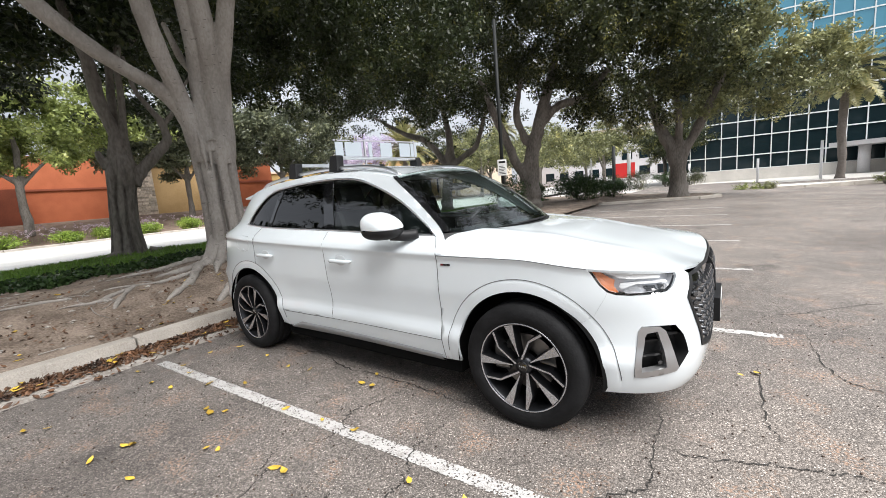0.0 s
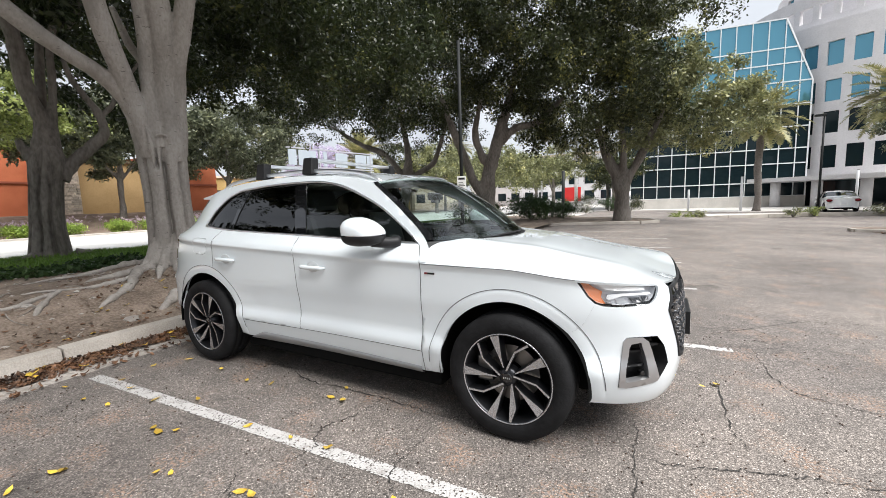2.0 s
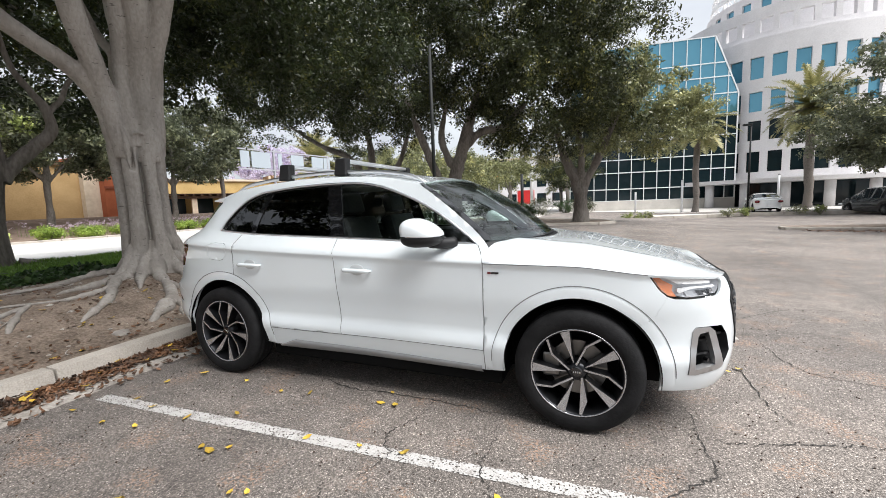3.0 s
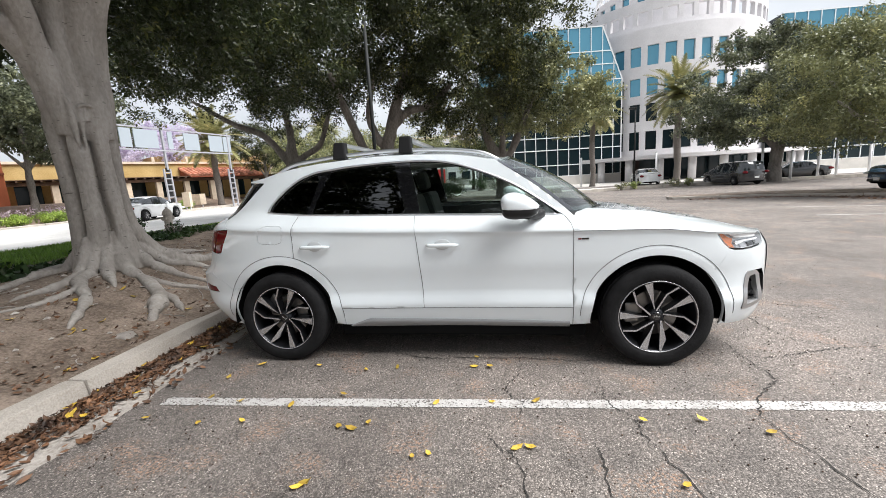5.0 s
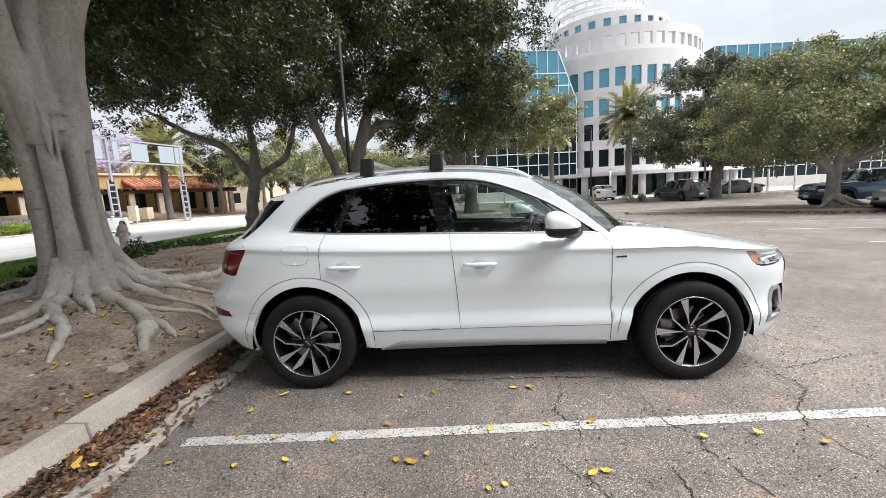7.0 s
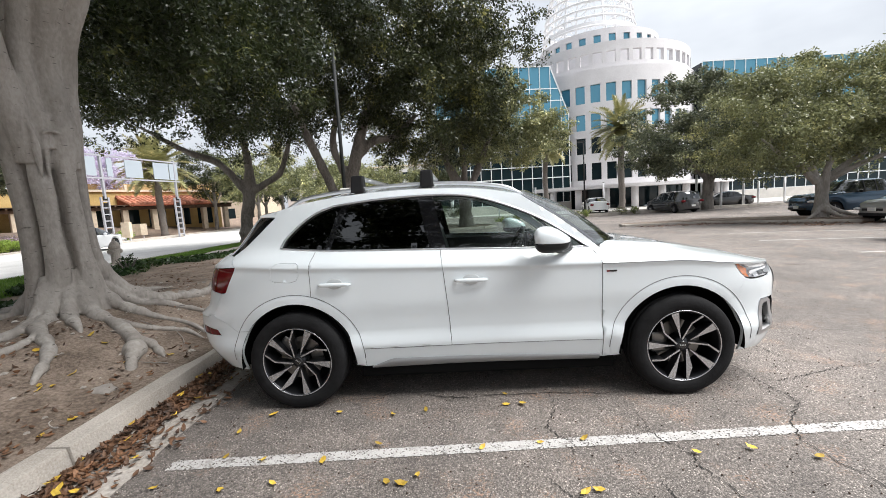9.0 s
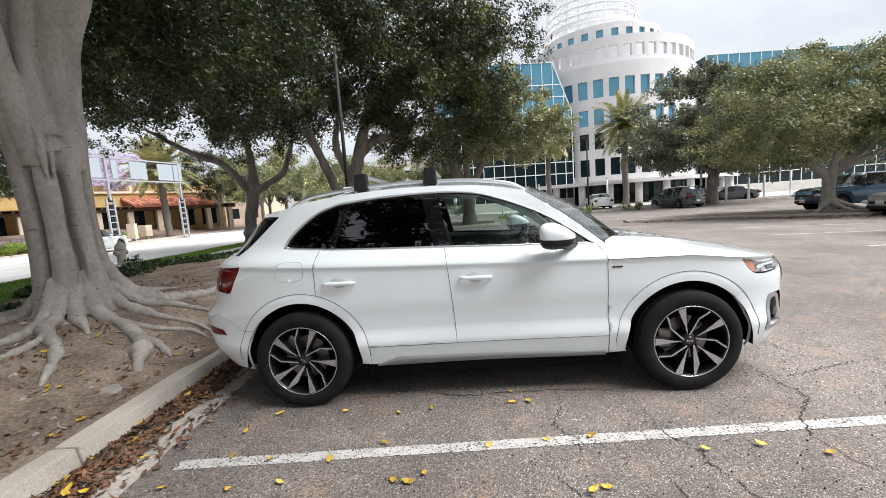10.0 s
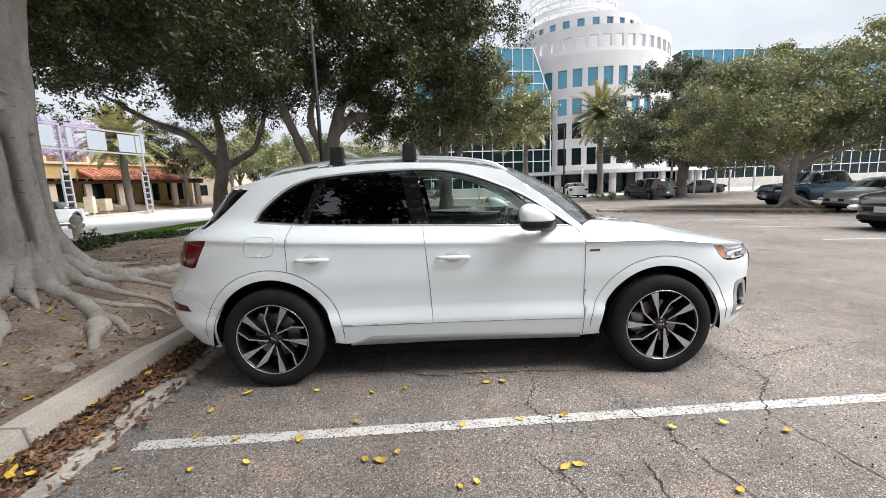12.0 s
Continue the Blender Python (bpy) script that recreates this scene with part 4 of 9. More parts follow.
M_GRILLECELL = plain("dark_chrome", (0.30, 0.305, 0.32), 0.25, 0.9)
M_TYRE = mat("tyre_rubber", (0.009, 0.009, 0.0095), (0.016, 0.016, 0.017), rough=0.8, spec=0.18, scale=14, bump=0.2, bump_scale=60)
M_RIM = plain("machined_alloy", (0.52, 0.52, 0.535), 0.26, 0.8)
M_RIMDARK = plain("anthracite_alloy", (0.035, 0.036, 0.04), 0.3, 0.7)
M_DISC = plain("brake_steel", (0.24, 0.23, 0.22), 0.35, 1.0)
M_GLASS_DARK = glass_mat("privacy_glass", (0.5, 0.55, 0.55), 0.05)
M_GLASS_CLEAR = glass_mat("clear_car_glass", (0.86, 0.97, 0.93), 0.80)
M_LENS = glass_mat("lamp_lens", (1, 1, 1), 0.93)
M_TAIL = plain("red_lamp_lens", (0.12, 0.002, 0.006), 0.07, 0.0, spec=0.35)
M_AMBER = plain("amber_reflector", (0.70, 0.23, 0.09), 0.25, 0.0, 0.6)
M_LED = plain("white_lamp_strip", (0.86, 0.87, 0.88), 0.2, 0.2)
M_LAMPGREY = plain("lamp_housing", (0.66, 0.67, 0.70), 0.3, 0.35)
M_SEAT = mat("black_leather", (0.013, 0.013, 0.014), (0.024, 0.024, 0.026), rough=0.5, scale=12)
M_DASH = plain("dark_dashboard", (0.02, 0.021, 0.023), 0.6)
M_PLATE = plain("white_number_plate", (0.72, 0.72, 0.70), 0.4)


def sstep(a):
    a = np.clip(a, 0, 1)
    return a * a * (3 - 2 * a)


WHEEL_X, WHEEL_Z = 1.41, 0.36
z_shoulder = curve((-2.3, 1.105), (-1.82, 1.095), (-1.37, 1.068), (-0.25, 1.02), (0.86, 0.99), (1.38, 0.985), (1.74, 0.948), (2.05, 0.926), (2.15, 0.917), (2.3, 0.905))
x_front = curve((0.20, 2.15), (0.28, 2.215), (0.34, 2.25), (0.42, 2.268), (0.60, 2.285), (0.80, 2.275), (0.90, 2.225), (1.0, 2.15))
x_rear = curve((0.20, -2.14), (0.30, -2.22), (0.45, -2.33), (0.60, -2.385), (0.70, -2.38), (0.78, -2.30), (1.0, -2.245), (1.1, -2.20), (1.18, -2.09), (1.32, -1.97), (1.45, -1.86), (1.6, -1.66))
side_low = curve((0.22, 0.80), (0.27, 0.845), (0.30, 0.860), (0.36, 0.878), (0.42, 0.892), (0.455, 0.899), (0.49, 0.894), (0.555, 0.875), (0.64, 0.877), (0.78, 0.890), (0.92, 0.888), (1.2, 0.884))
side_up = curve((0.0, 0.0), (0.03, 0.014), (0.08, 0.068), (0.14, 0.125), (0.30, 0.178), (0.5, 0.245), (0.58, 0.285), (0.66, 0.35))
XA, XB, NF, NR = 1.0, -1.1, 4.6, 4.0


def corner_table(n, a, b):
    th = np.linspace(0, math.pi / 2, 2000)
    X, Y = np.sin(th) ** (2 / n), np.cos(th) ** (2 / n)
    L = np.concatenate([[0], np.cumsum(np.hypot(np.diff(X) * a, np.diff(Y) * b))])
    return X, Y, L


FX, FY, FL = corner_table(NF, 1.28, 0.89)
RX, RY, RL = corner_table(NR, 1.28, 0.89)


def half_width(x, z):
    zs = z_shoulder(x)
    dz = z - zs
    low = side_low(np.minimum(z, zs)) + 0.012 * np.clip(1 + dz / 0.028, 0, 1) * (dz <= 0)
    up = side_low(zs) + 0.012 - side_up(np.maximum(dz, 0))
    w = np.where(dz <= 0, low, up)
    w = w - 0.024 * np.exp(-((x + 0.05) / 0.72) ** 2) * (1 - 0.6 * sstep(dz / 0.3))
    for xw in (-WHEEL_X, WHEEL_X):
        r = np.hypot(x - xw, z - WHEEL_Z)
        w = w + 0.0035 * sstep((0.510 - r) / 0.020) * (dz < 0) * sstep((z - 0.27) / 0.05) + 0.004 * sstep((0.72 - r) / 0.24) * (dz < 0)
    return w


def skin(u, z):
    """The body's outer skin: u runs along the side and round both ends, z is the height. Gives the right-hand side (y < 0)."""
    u, z = np.asarray(u, float), np.asarray(z, float)
    a, b = np.clip(u - XA, 0, FL[-1]), np.clip(XB - u, 0, RL[-1])
    X, Y = np.interp(a, FL, FX), np.interp(a, FL, FY)
    X2, Y2 = np.interp(b, RL, RX), np.interp(b, RL, RY)
    x = np.where(u > XA, XA + (x_front(z) - XA) * X, np.where(u < XB, XB + (x_rear(z) - XB) * X2, u))
    y = half_width(x, z) * np.where(u > XA, Y, np.where(u < XB, Y2, 1.0))
    return np.stack([x, -y, z], -1)


def S(x, z):
    """Skin coordinates of the side point at (x, z)."""
    if x > XA:
        return (XA + float(np.interp((x - XA) / (float(x_front(z)) - XA), FX, FL)), z)
    if x < XB:
        return (XB - float(np.interp((XB - x) / (XB - float(x_rear(z))), RX, RL)), z)
    return (x, z)


def F(y, z):
    """Skin coordinates of a front point at half-width y."""
    w = float(half_width(np.array(2.1), np.array(z)))
    return (XA + float(np.interp(-y / w, -FY, FL)), z)


def B(y, z):
    """Skin coordinates of a rear point at half-width y."""
    w = float(half_width(np.array(-2.1), np.array(z)))
    return (XB - float(np.interp(-y / w, -RY, RL)), z)


def dense(poly, step=0.02):
    out = []
    for p, q in zip(poly, poly[1:] + poly[:1]):
        n = max(1, int(math.dist(p, q) / step))
        out += [(p[0] + (q[0] - p[0]) * k / n, p[1] + (q[1] - p[1]) * k / n) for k in range(n)]
    return out


def area2(poly):
    return sum(p[0] * q[1] - q[0] * p[1] for p, q in zip(poly, poly[1:] + poly[:1]))


def inset(poly, d):
    """Moves a closed outline inward by d."""
    if area2(poly) < 0:
        poly = poly[::-1]
    out, n = [], len(poly)
    for i in range(n):
        a, p, b = np.array(poly[i - 1]), np.array(poly[i]), np.array(poly[(i + 1) % n])
        e1, e2 = p - a, b - p
        n1, n2 = np.array([-e1[1], e1[0]]) / (np.linalg.norm(e1) + 1e-9), np.array([-e2[1], e2[0]]) / (np.linalg.norm(e2) + 1e-9)
        m = n1 + n2
        k = max(m @ n1, 0.35)
        out.append(tuple(p + m * d / k))
    return out


def inside(pts, poly):
    x, y = pts[:, 0], pts[:, 1]
    hit = np.zeros(len(pts), bool)
    for (x1, y1), (x2, y2) in zip(poly, poly[1:] + poly[:1]):
        if y1 == y2:
            continue
        c = ((y1 > y) != (y2 > y)) & (x < (x2 - x1) * (y - y1) / (y2 - y1) + x1)
        hit ^= c
    return hit


def fill(poly, holes=(), step=0.035, extra=()):
    """A constrained triangulation of an outline with holes: points and triangles."""
    loops = [poly, *holes]
    pts, edges = [], []
    for lp in loops:
        k = len(pts)
        pts += lp
        edges += [(k + i, k + (i + 1) % len(lp)) for i in range(len(lp))]
    allp = np.array(poly)
    lo, hi = allp.min(0), allp.max(0)
    g = np.array([(x + (0.5 * step if j % 2 else 0), y) for j, y in enumerate(np.arange(lo[1], hi[1], step)) for x in np.arange(lo[0], hi[0], step)]).reshape(-1, 2)
    if len(extra):
        ex = np.array(extra)
        ex = ex[(ex > lo - 0.05).all(1) & (ex < hi + 0.05).all(1)]
        if len(ex) and len(g):
            g = g[np.min(np.hypot(g[:, None, 0] - ex[None, :, 0], g[:, None, 1] - ex[None, :, 1]), 1) > 0.02]
        g = np.concatenate([g, ex])
    ok = inside(g, poly)
    for h in holes:
        ok &= ~inside(g, h)
    g = g[ok]
    b = np.array(pts)
    if len(g):
        dist = np.min(np.hypot(g[:, None, 0] - b[None, :, 0], g[:, None, 1] - b[None, :, 1]), 1)
        g = g[dist > 0.009]
    v, _, f, *_ = delaunay_2d_cdt([Vector(p) for p in pts] + [Vector(p) for p in g], edges, [], 0, 1e-6)
    v = np.array([tuple(p) for p in v])
    f = np.array([tuple(t) for t in f if len(t) == 3])
    c = v[f].mean(1)
    ok = inside(c, poly)
    for h in holes:
        ok &= ~inside(c, h)
    return v, f[ok]


ARCS = [S(xw + r * math.cos(a), WHEEL_Z + r * math.sin(a)) for xw in (-WHEEL_X, WHEEL_X) for r in (0.475, 0.498, 0.505, 0.509, 0.5125, 0.516, 0.521) for a in np.linspace(-0.1, math.pi + 0.1, 84)]
CREASE = [(x, z) for x in np.arange(-0.86, 0.84, 0.03) for z in (0.44, 0.455, 0.472, 0.49, 0.52, 0.555)] + [S(x, float(z_shoulder(x)) + d) for x in np.arange(-2.05, 2.1, 0.0225) for d in (-0.045, -0.028, -0.014, -0.006, 0.0, 0.010, 0.026, 0.045)]


def skin_panel(name, poly, material, parent, holes=(), gap=0.0013, depth=0.0, rim=0.014, step=0.035, both=True, label="", smooth=True, fn=skin):
    """A panel of the skin with a turned-in edge, on both sides of the car; depth sets it back from the skin."""
    poly = inset(dense(poly), gap)
    holes = [inset(dense(h), -gap)[::-1] for h in holes]
    v, f = fill(poly, holes, step, ARCS + CREASE if fn is skin else ())
    p = fn(v[:, 0], v[:, 1])
    e = 0.004
    nrm = np.cross(fn(v[:, 0] + e, v[:, 1]) - fn(v[:, 0] - e, v[:, 1]), fn(v[:, 0], v[:, 1] + e) - fn(v[:, 0], v[:, 1] - e))
    nrm /= np.linalg.norm(nrm, axis=1, keepdims=True) + 1e-12
    p = p - nrm * depth
    t3 = p[f]
    tn = np.cross(t3[:, 1] - t3[:, 0], t3[:, 2] - t3[:, 0])
    flip = (tn * nrm[f].mean(1)).sum(1) < 0
    f = np.where(flip[:, None], f[:, ::-1], f)
    verts, faces = [tuple(q) for q in p], [tuple(int(i) for i in t) for t in f]
    if rim:
        cnt = {}
        for t in faces:
            for a, b in zip(t, t[1:] + t[:1]):
                cnt[(a, b)] = cnt.get((a, b), 0) + 1
        edge = [ab for ab in cnt if (ab[1], ab[0]) not in cnt]
        ids = {}
        for a, b in edge:
            for i in (a, b):
                if i not in ids:
                    ids[i] = len(verts)
                    verts += [tuple(p[i]), tuple(p[i] - nrm[i] * rim)]
            faces.append((ids[b], ids[a], ids[a] + 1, ids[b] + 1))
    obs = [mesh_ob(name, verts, faces, material, parent, smooth, label)]
    if both:
        obs.append(mesh_ob(name, [(x, -y, z) for x, y, z in verts], [t[::-1] for t in faces], material, parent, smooth, label))
    return obs


def arch(xw, a0, a1, r=0.434, n=40):
    """Skin points along a wheel opening from angle a0 to a1 (degrees)."""
    return [S(xw + r * math.cos(math.radians(a)), WHEEL_Z + (r + 0.008) * math.sin(math.radians(a))) for a in np.linspace(a0, a1, n)]


def shoulder(x0, x1, n=24, d=0.0):
    return [S(x, float(z_shoulder(x)) + d) for x in np.linspace(x0, x1, n)]


suv = thing("suv", "clean white SUV with tinted rear glass in a marked bay", "car")

# outlines, right-hand side
DLO_BOTTOM = [(0.78, 1.106), (0.2, 1.126), (-0.30, 1.147), (-0.77, 1.164), (-1.20, 1.183), (-1.59, 1.208), (-1.645, 1.216)]
DLO_TOP = [tuple(p) for p in spline([(-1.645, 1.216), (-1.625, 1.281), (-1.518, 1.374), (-1.36, 1.453), (-1.161, 1.497), (-0.996, 1.517), (-0.764, 1.537), (-0.377, 1.547), (-0.08, 1.527), (0.17, 1.455), (0.47, 1.318), (0.78, 1.106)], 6)]
CANT = [tuple(p) for p in spline([(0.33, 1.515), (0.10, 1.565), (-0.16, 1.592), (-0.61, 1.604), (-1.10, 1.575), (-1.40, 1.533), (-1.60, 1.486)], 6)]
CANT_U = [S(x, z) for x, z in CANT]
z_cant = curve(*[(x, z) for x, z in CANT[::-1]])
A_FRONT = [tuple(p) for p in spline([(0.875, 1.02), (0.84, 1.12), (0.60, 1.325), (0.33, 1.515)], 6)]
belt = curve(*[(x, z) for x, z in DLO_BOTTOM[::-1]])
B_TOP, B_BOT = (-0.300, 1.147), (-0.245, 0.285)
x_b = curve((0.28, -0.243), (0.6, -0.255), (0.95, -0.28), (1.147, -0.30))
SILL = 0.435

front_door = [(0.850, SILL), (0.852, 0.7), (0.855, 0.95), (0.853, 0.995), (0.838, 1.045), (0.806, 1.092), (0.78, 1.106)] + DLO_BOTTOM[1:2] + [B_TOP] + [(float(x_b(z)), z) for z in np.linspace(1.14, SILL, 16)]
rear_arc = [(-WHEEL_X + 0.512 * math.cos(math.radians(a)), WHEEL_Z + 0.512 * math.sin(math.radians(a))) for a in np.linspace(9, 74, 20)]
rear_door = [(float(x_b(z)), z) for z in np.linspace(SILL, 1.14, 16)] + [B_TOP] + [(-0.77, 1.164), (-1.20, 1.183), (-1.275, 1.188), (-1.292, 1.05), (-1.285, 0.95)] + [S(*p) for p in rear_arc[::-1]]
for nm, poly in (("front_door", front_door), ("rear_door", rear_door)):
    for ob in skin_panel(nm, poly, M_PAINT, suv):
        hx, hz = (-0.083, 0.918) if nm == "front_door" else (-1.085, 0.938)
        sgn = -1 if ob.data.vertices[0].co.y < 0 else 1
        base = skin(np.array(hx), np.array(hz))
        yb = sgn * abs(float(base[1]))
        bm = bmesh.new()
        tube(bm, [(hx - 0.118, yb + sgn * 0.004, hz), (hx - 0.09, yb + sgn * 0.030, hz), (hx, yb + sgn * 0.036, hz), (hx + 0.09, yb + sgn * 0.030, hz - 0.002), (hx + 0.118, yb + sgn * 0.004, hz - 0.004)], [0.008, 0.015, 0.016, 0.015, 0.008], seg=10, steps=5)
        part("door_handle", bm, M_PAINT, ob, smooth=True)
        # no hollow is cut: a thin grey disc stands for the shaded recess
        bm = bmesh.new()
        bmesh.ops.create_uvsphere(bm, u_segments=20, v_segments=10, radius=1, matrix=Matrix.Translation((hx, yb + sgn * 0.004, hz + 0.002)) @ Matrix.Diagonal((0.062, 0.006, 0.040, 1)))
        part("recess_shade", bm, M_RECESS, ob, "grey disc painted as the shaded grip recess behind the handle", smooth=True)

D_EDGE = [(-1.902, 1.442), (-1.965, 1.375), (-2.03, 1.30), (-2.085, 1.235), (-2.134, 1.171)]
LAMP_EDGE = [(-1.965, 1.096), (-1.975, 1.052), (-2.041, 0.901)]
FLARE_FOOT = S(-WHEEL_X + 0.508, 0.292)
quarter = (CANT_U[::-1][:1] + D_EDGE + LAMP_EDGE + [(-2.09, 0.889), (-2.128, 0.80), (-2.120, 0.735), S(-1.955, 0.66), S(-1.875, 0.60)]
           + arch(-WHEEL_X, 146, -7, n=46) + [FLARE_FOOT] + [S(*p) for p in rear_arc] + [(-1.285, 0.95), (-1.292, 1.05), (-1.275, 1.188), (-1.59, 1.208)] + DLO_TOP
           + [(0.806, 1.092), (0.838, 1.045), (0.853, 0.997), (0.90, 1.000), (0.905, 1.035), (0.875, 1.085)] + A_FRONT[6:] + CANT_U[1:-1])
FUEL = [(-1.449, 0.965), (-1.58, 0.973), (-1.621, 0.992), (-1.621, 1.082), (-1.59, 1.106), (-1.545, 1.112), (-1.41, 1.106), (-1.383, 1.09), (-1.380, 1.01), (-1.40, 0.978)]
skin_panel("body_side", quarter, M_PAINT, suv, holes=[FUEL])
skin_panel("fuel_flap", FUEL, M_PAINT, suv, step=0.03)
rocker = [(0.850, 0.293), (0.850, SILL), (-0.25, SILL), S(*rear_arc[0]), FLARE_FOOT, (-0.6, 0.290), (0.0, 0.288)]
skin_panel("rocker_panel", rocker, M_PAINT, suv)
for sd in (1, -1):
    vs, fs = [], []
    xs = np.linspace(-0.86, 0.83, 60)
    for x in xs:
        zt = 0.352 - 0.03 * (x + 0.86) / 1.69 - 0.065 * max(0.0, (-0.70 - x) / 0.16)
        for z, o in ((zt, -0.004), (zt - 0.002, 0.007), (zt - 0.5 * (zt - 0.28), 0.010), (0.279, 0.004), (0.270, -0.012), (0.268, -0.08)):
            vs.append((float(x), sd * (float(skin(np.array(x), np.array(max(z, 0.285)))[1]) - o), z))
    for i in range(len(xs) - 1):
        for k in range(5):
            q = i * 6 + k
            fs.append((q, q + 1, q + 7, q + 6) if sd < 0 else (q, q + 6, q + 7, q + 1))
    mesh_ob("sill_trim", vs, fs, M_GREYSILL, suv, True, "grey lower sill moulding")
HEAD_LOW = [(2.246, 0.891), (2.190, 0.849), (2.153, 0.828), (2.057, 0.816), (1.978, 0.811), (1.912, 0.814), (1.875, 0.827)]
HEAD_FRONT = [(1.849, 0.859), (1.836, 0.907)]
fender = ([(0.850, SILL), (0.850, 0.293)] + arch(WHEEL_X, 187, 42, n=44) + [S(1.80, 0.70), (1.875, 0.827)] + HEAD_FRONT + shoulder(1.77, 0.857, 30, -0.002) + [(0.855, 0.95), (0.852, 0.7)])
skin_panel("fender", fender, M_PAINT, suv, gap=0.0003)
HEAD = shoulder(1.772, 2.12, 16, -0.003) + [(2.252, 0.911)] + HEAD_LOW + HEAD_FRONT
GRILLE_SIDE = [(2.375, 0.511), (2.30, 0.66), (2.252, 0.785), (2.262, 0.812), (2.338, 0.888)]
GRILLE = [F(0.0, 0.882), F(0.2, 0.882), F(0.38, 0.895)] + GRILLE_SIDE[::-1] + [F(0.40, 0.475), F(0.0, 0.465)]
VENT = [(1.991, 0.543), (1.998, 0.633), (2.014, 0.655), (2.094, 0.659), (2.173, 0.658), (2.216, 0.606), (2.262, 0.505), (2.216, 0.436), (2.199, 0.419), (2.034, 0.391), (1.996, 0.394)]
bumper = (arch(WHEEL_X, 42, -10, n=16) + [S(1.85, 0.285), S(2.0, 0.285), F(0.6, 0.285), F(0.3, 0.28), F(0.0, 0.28)] + [F(0.0, 0.465), F(0.40, 0.475)] + GRILLE_SIDE + [(2.32, 0.908), (2.254, 0.910)] + HEAD_LOW + [S(1.80, 0.70)])
skin_panel("front_bumper", bumper, M_PAINT, suv, holes=[VENT], gap=0.0003)
rear_bumper = (arch(-WHEEL_X, 190, 146, n=14) + [S(-1.875, 0.60), S(-1.955, 0.66), (-2.120, 0.735), (-2.183, 0.705), B(0.5, 0.72), B(0.0, 0.72), B(0.0, 0.30), B(0.6, 0.30), S(-1.95, 0.29)])
REFL = [(-2.30, 0.632), (-2.216, 0.629), (-2.068, 0.608), (-2.038, 0.566), (-2.223, 0.562), (-2.30, 0.562)]
skin_panel("rear_bumper", rear_bumper, M_PAINT, suv, holes=[REFL])
skin_panel("rear_reflector", REFL, M_TAIL, suv, depth=0.004, step=0.02, label="red bumper reflector")
TAIL_LOW = [B(0.25, 0.98), B(0.55, 0.93), (-2.213, 0.904), (-2.094, 0.893), (-2.041, 0.901)]
TAIL = [(-1.963, 1.093), (-2.213, 1.082), B(0.5, 1.085), B(0.25, 1.06)] + TAIL_LOW + [(-1.975, 1.052)]
for ob in skin_panel("tail_lamp", TAIL, M_TAIL, suv, step=0.025, label="dark red tail lamp"):
    pass
tailgate = [(-2.120, 0.735), (-2.128, 0.80), (-2.09, 0.889)] + TAIL_LOW[::-1][1:] + [B(0.25, 1.06), B(0.0, 1.06), B(0.0, 0.72), B(0.5, 0.72), (-2.183, 0.705)]
skin_panel("tailgate", [(-1.965, 1.096), (-2.134, 1.170), B(0.4, 1.175), B(0.0, 1.175), B(0.0, 1.06), B(0.25, 1.06), B(0.5, 1.085), (-2.213, 1.083)], M_PAINT, suv)
REAR_GLASS_EDGE = [(-2.035, 1.455), (-2.09, 1.37), (-2.15, 1.29), (-2.20, 1.225), (-2.235, 1.174)]
skin_panel("spoiler_blade", D_EDGE + REAR_GLASS_EDGE[::-1], M_GLOSSBLACK, suv, depth=0.006, step=0.03, label="gloss black air blade beside the rear window")
skin_panel("rear_window", REAR_GLASS_EDGE + [B(0.4, 1.178), B(0.0, 1.178), B(0.0, 1.46), B(0.3, 1.46)], M_GLOSSBLACK, suv, depth=0.012, label="dark rear window")
skin_panel("tailgate", tailgate, M_PAINT, suv)

# lamps and nose
for ob in skin_panel("headlamp", HEAD, M_LENS, suv, rim=0.0, step=0.02, label="clear headlamp with amber corner reflector"):
    ob.visible_shadow = False
    sgn = 1 if ob.data.vertices[0].co.y < 0 else -1

    def put_in(nm, poly, material, depth, rim=0.012, lab=""):
        o1, o2 = skin_panel(nm, poly, material, ob, depth=depth, rim=rim, step=0.02, label=lab, gap=0.0)
        bpy.data.objects.remove(o2 if sgn == 1 else o1)

    put_in("lamp_housing", inset(HEAD, 0.013), M_LAMPGREY, 0.040, -0.034)
    put_in("amber_reflector", [(1.842, 0.925), (1.878, 0.920), (1.938, 0.889), (1.918, 0.859), (1.930, 0.824), (1.888, 0.829), (1.860, 0.860)], M_AMBER, 0.020, 0.012, "amber side reflector")
    put_in("light_strip", [(1.905, 0.924), S(2.02, 0.914), (2.165, 0.905), (2.165, 0.893), (2.03, 0.893), (1.962, 0.897)], M_LED, 0.012, 0.012, "white running light bar")
    put_in("light_strip", [(1.955, 0.872), (2.03, 0.880), (2.19, 0.884), (2.195, 0.874), (2.03, 0.868), (1.95, 0.845), (1.942, 0.855)], M_LED, 0.018, 0.012)
    put_in("projector", [(2.06, 0.860), (2.12, 0.862), (2.125, 0.838), (2.065, 0.832)], M_GLOSSBLACK, 0.03)
    put_in("projector", [(1.985, 0.855), (2.035, 0.858), (2.04, 0.83), (1.99, 0.827)], M_CHROME, 0.03)
    put_in("projector", [(2.14, 0.866), (2.18, 0.868), (2.168, 0.846), (2.14, 0.842)], M_GLOSSBLACK, 0.03)
grille = skin_panel("grille", GRILLE, M_GLOSSBLACK, suv, depth=0.012, rim=0.0)[0]
ring_out, ring_in = dense(GRILLE, 0.03), inset(dense(GRILLE, 0.03), 0.022)
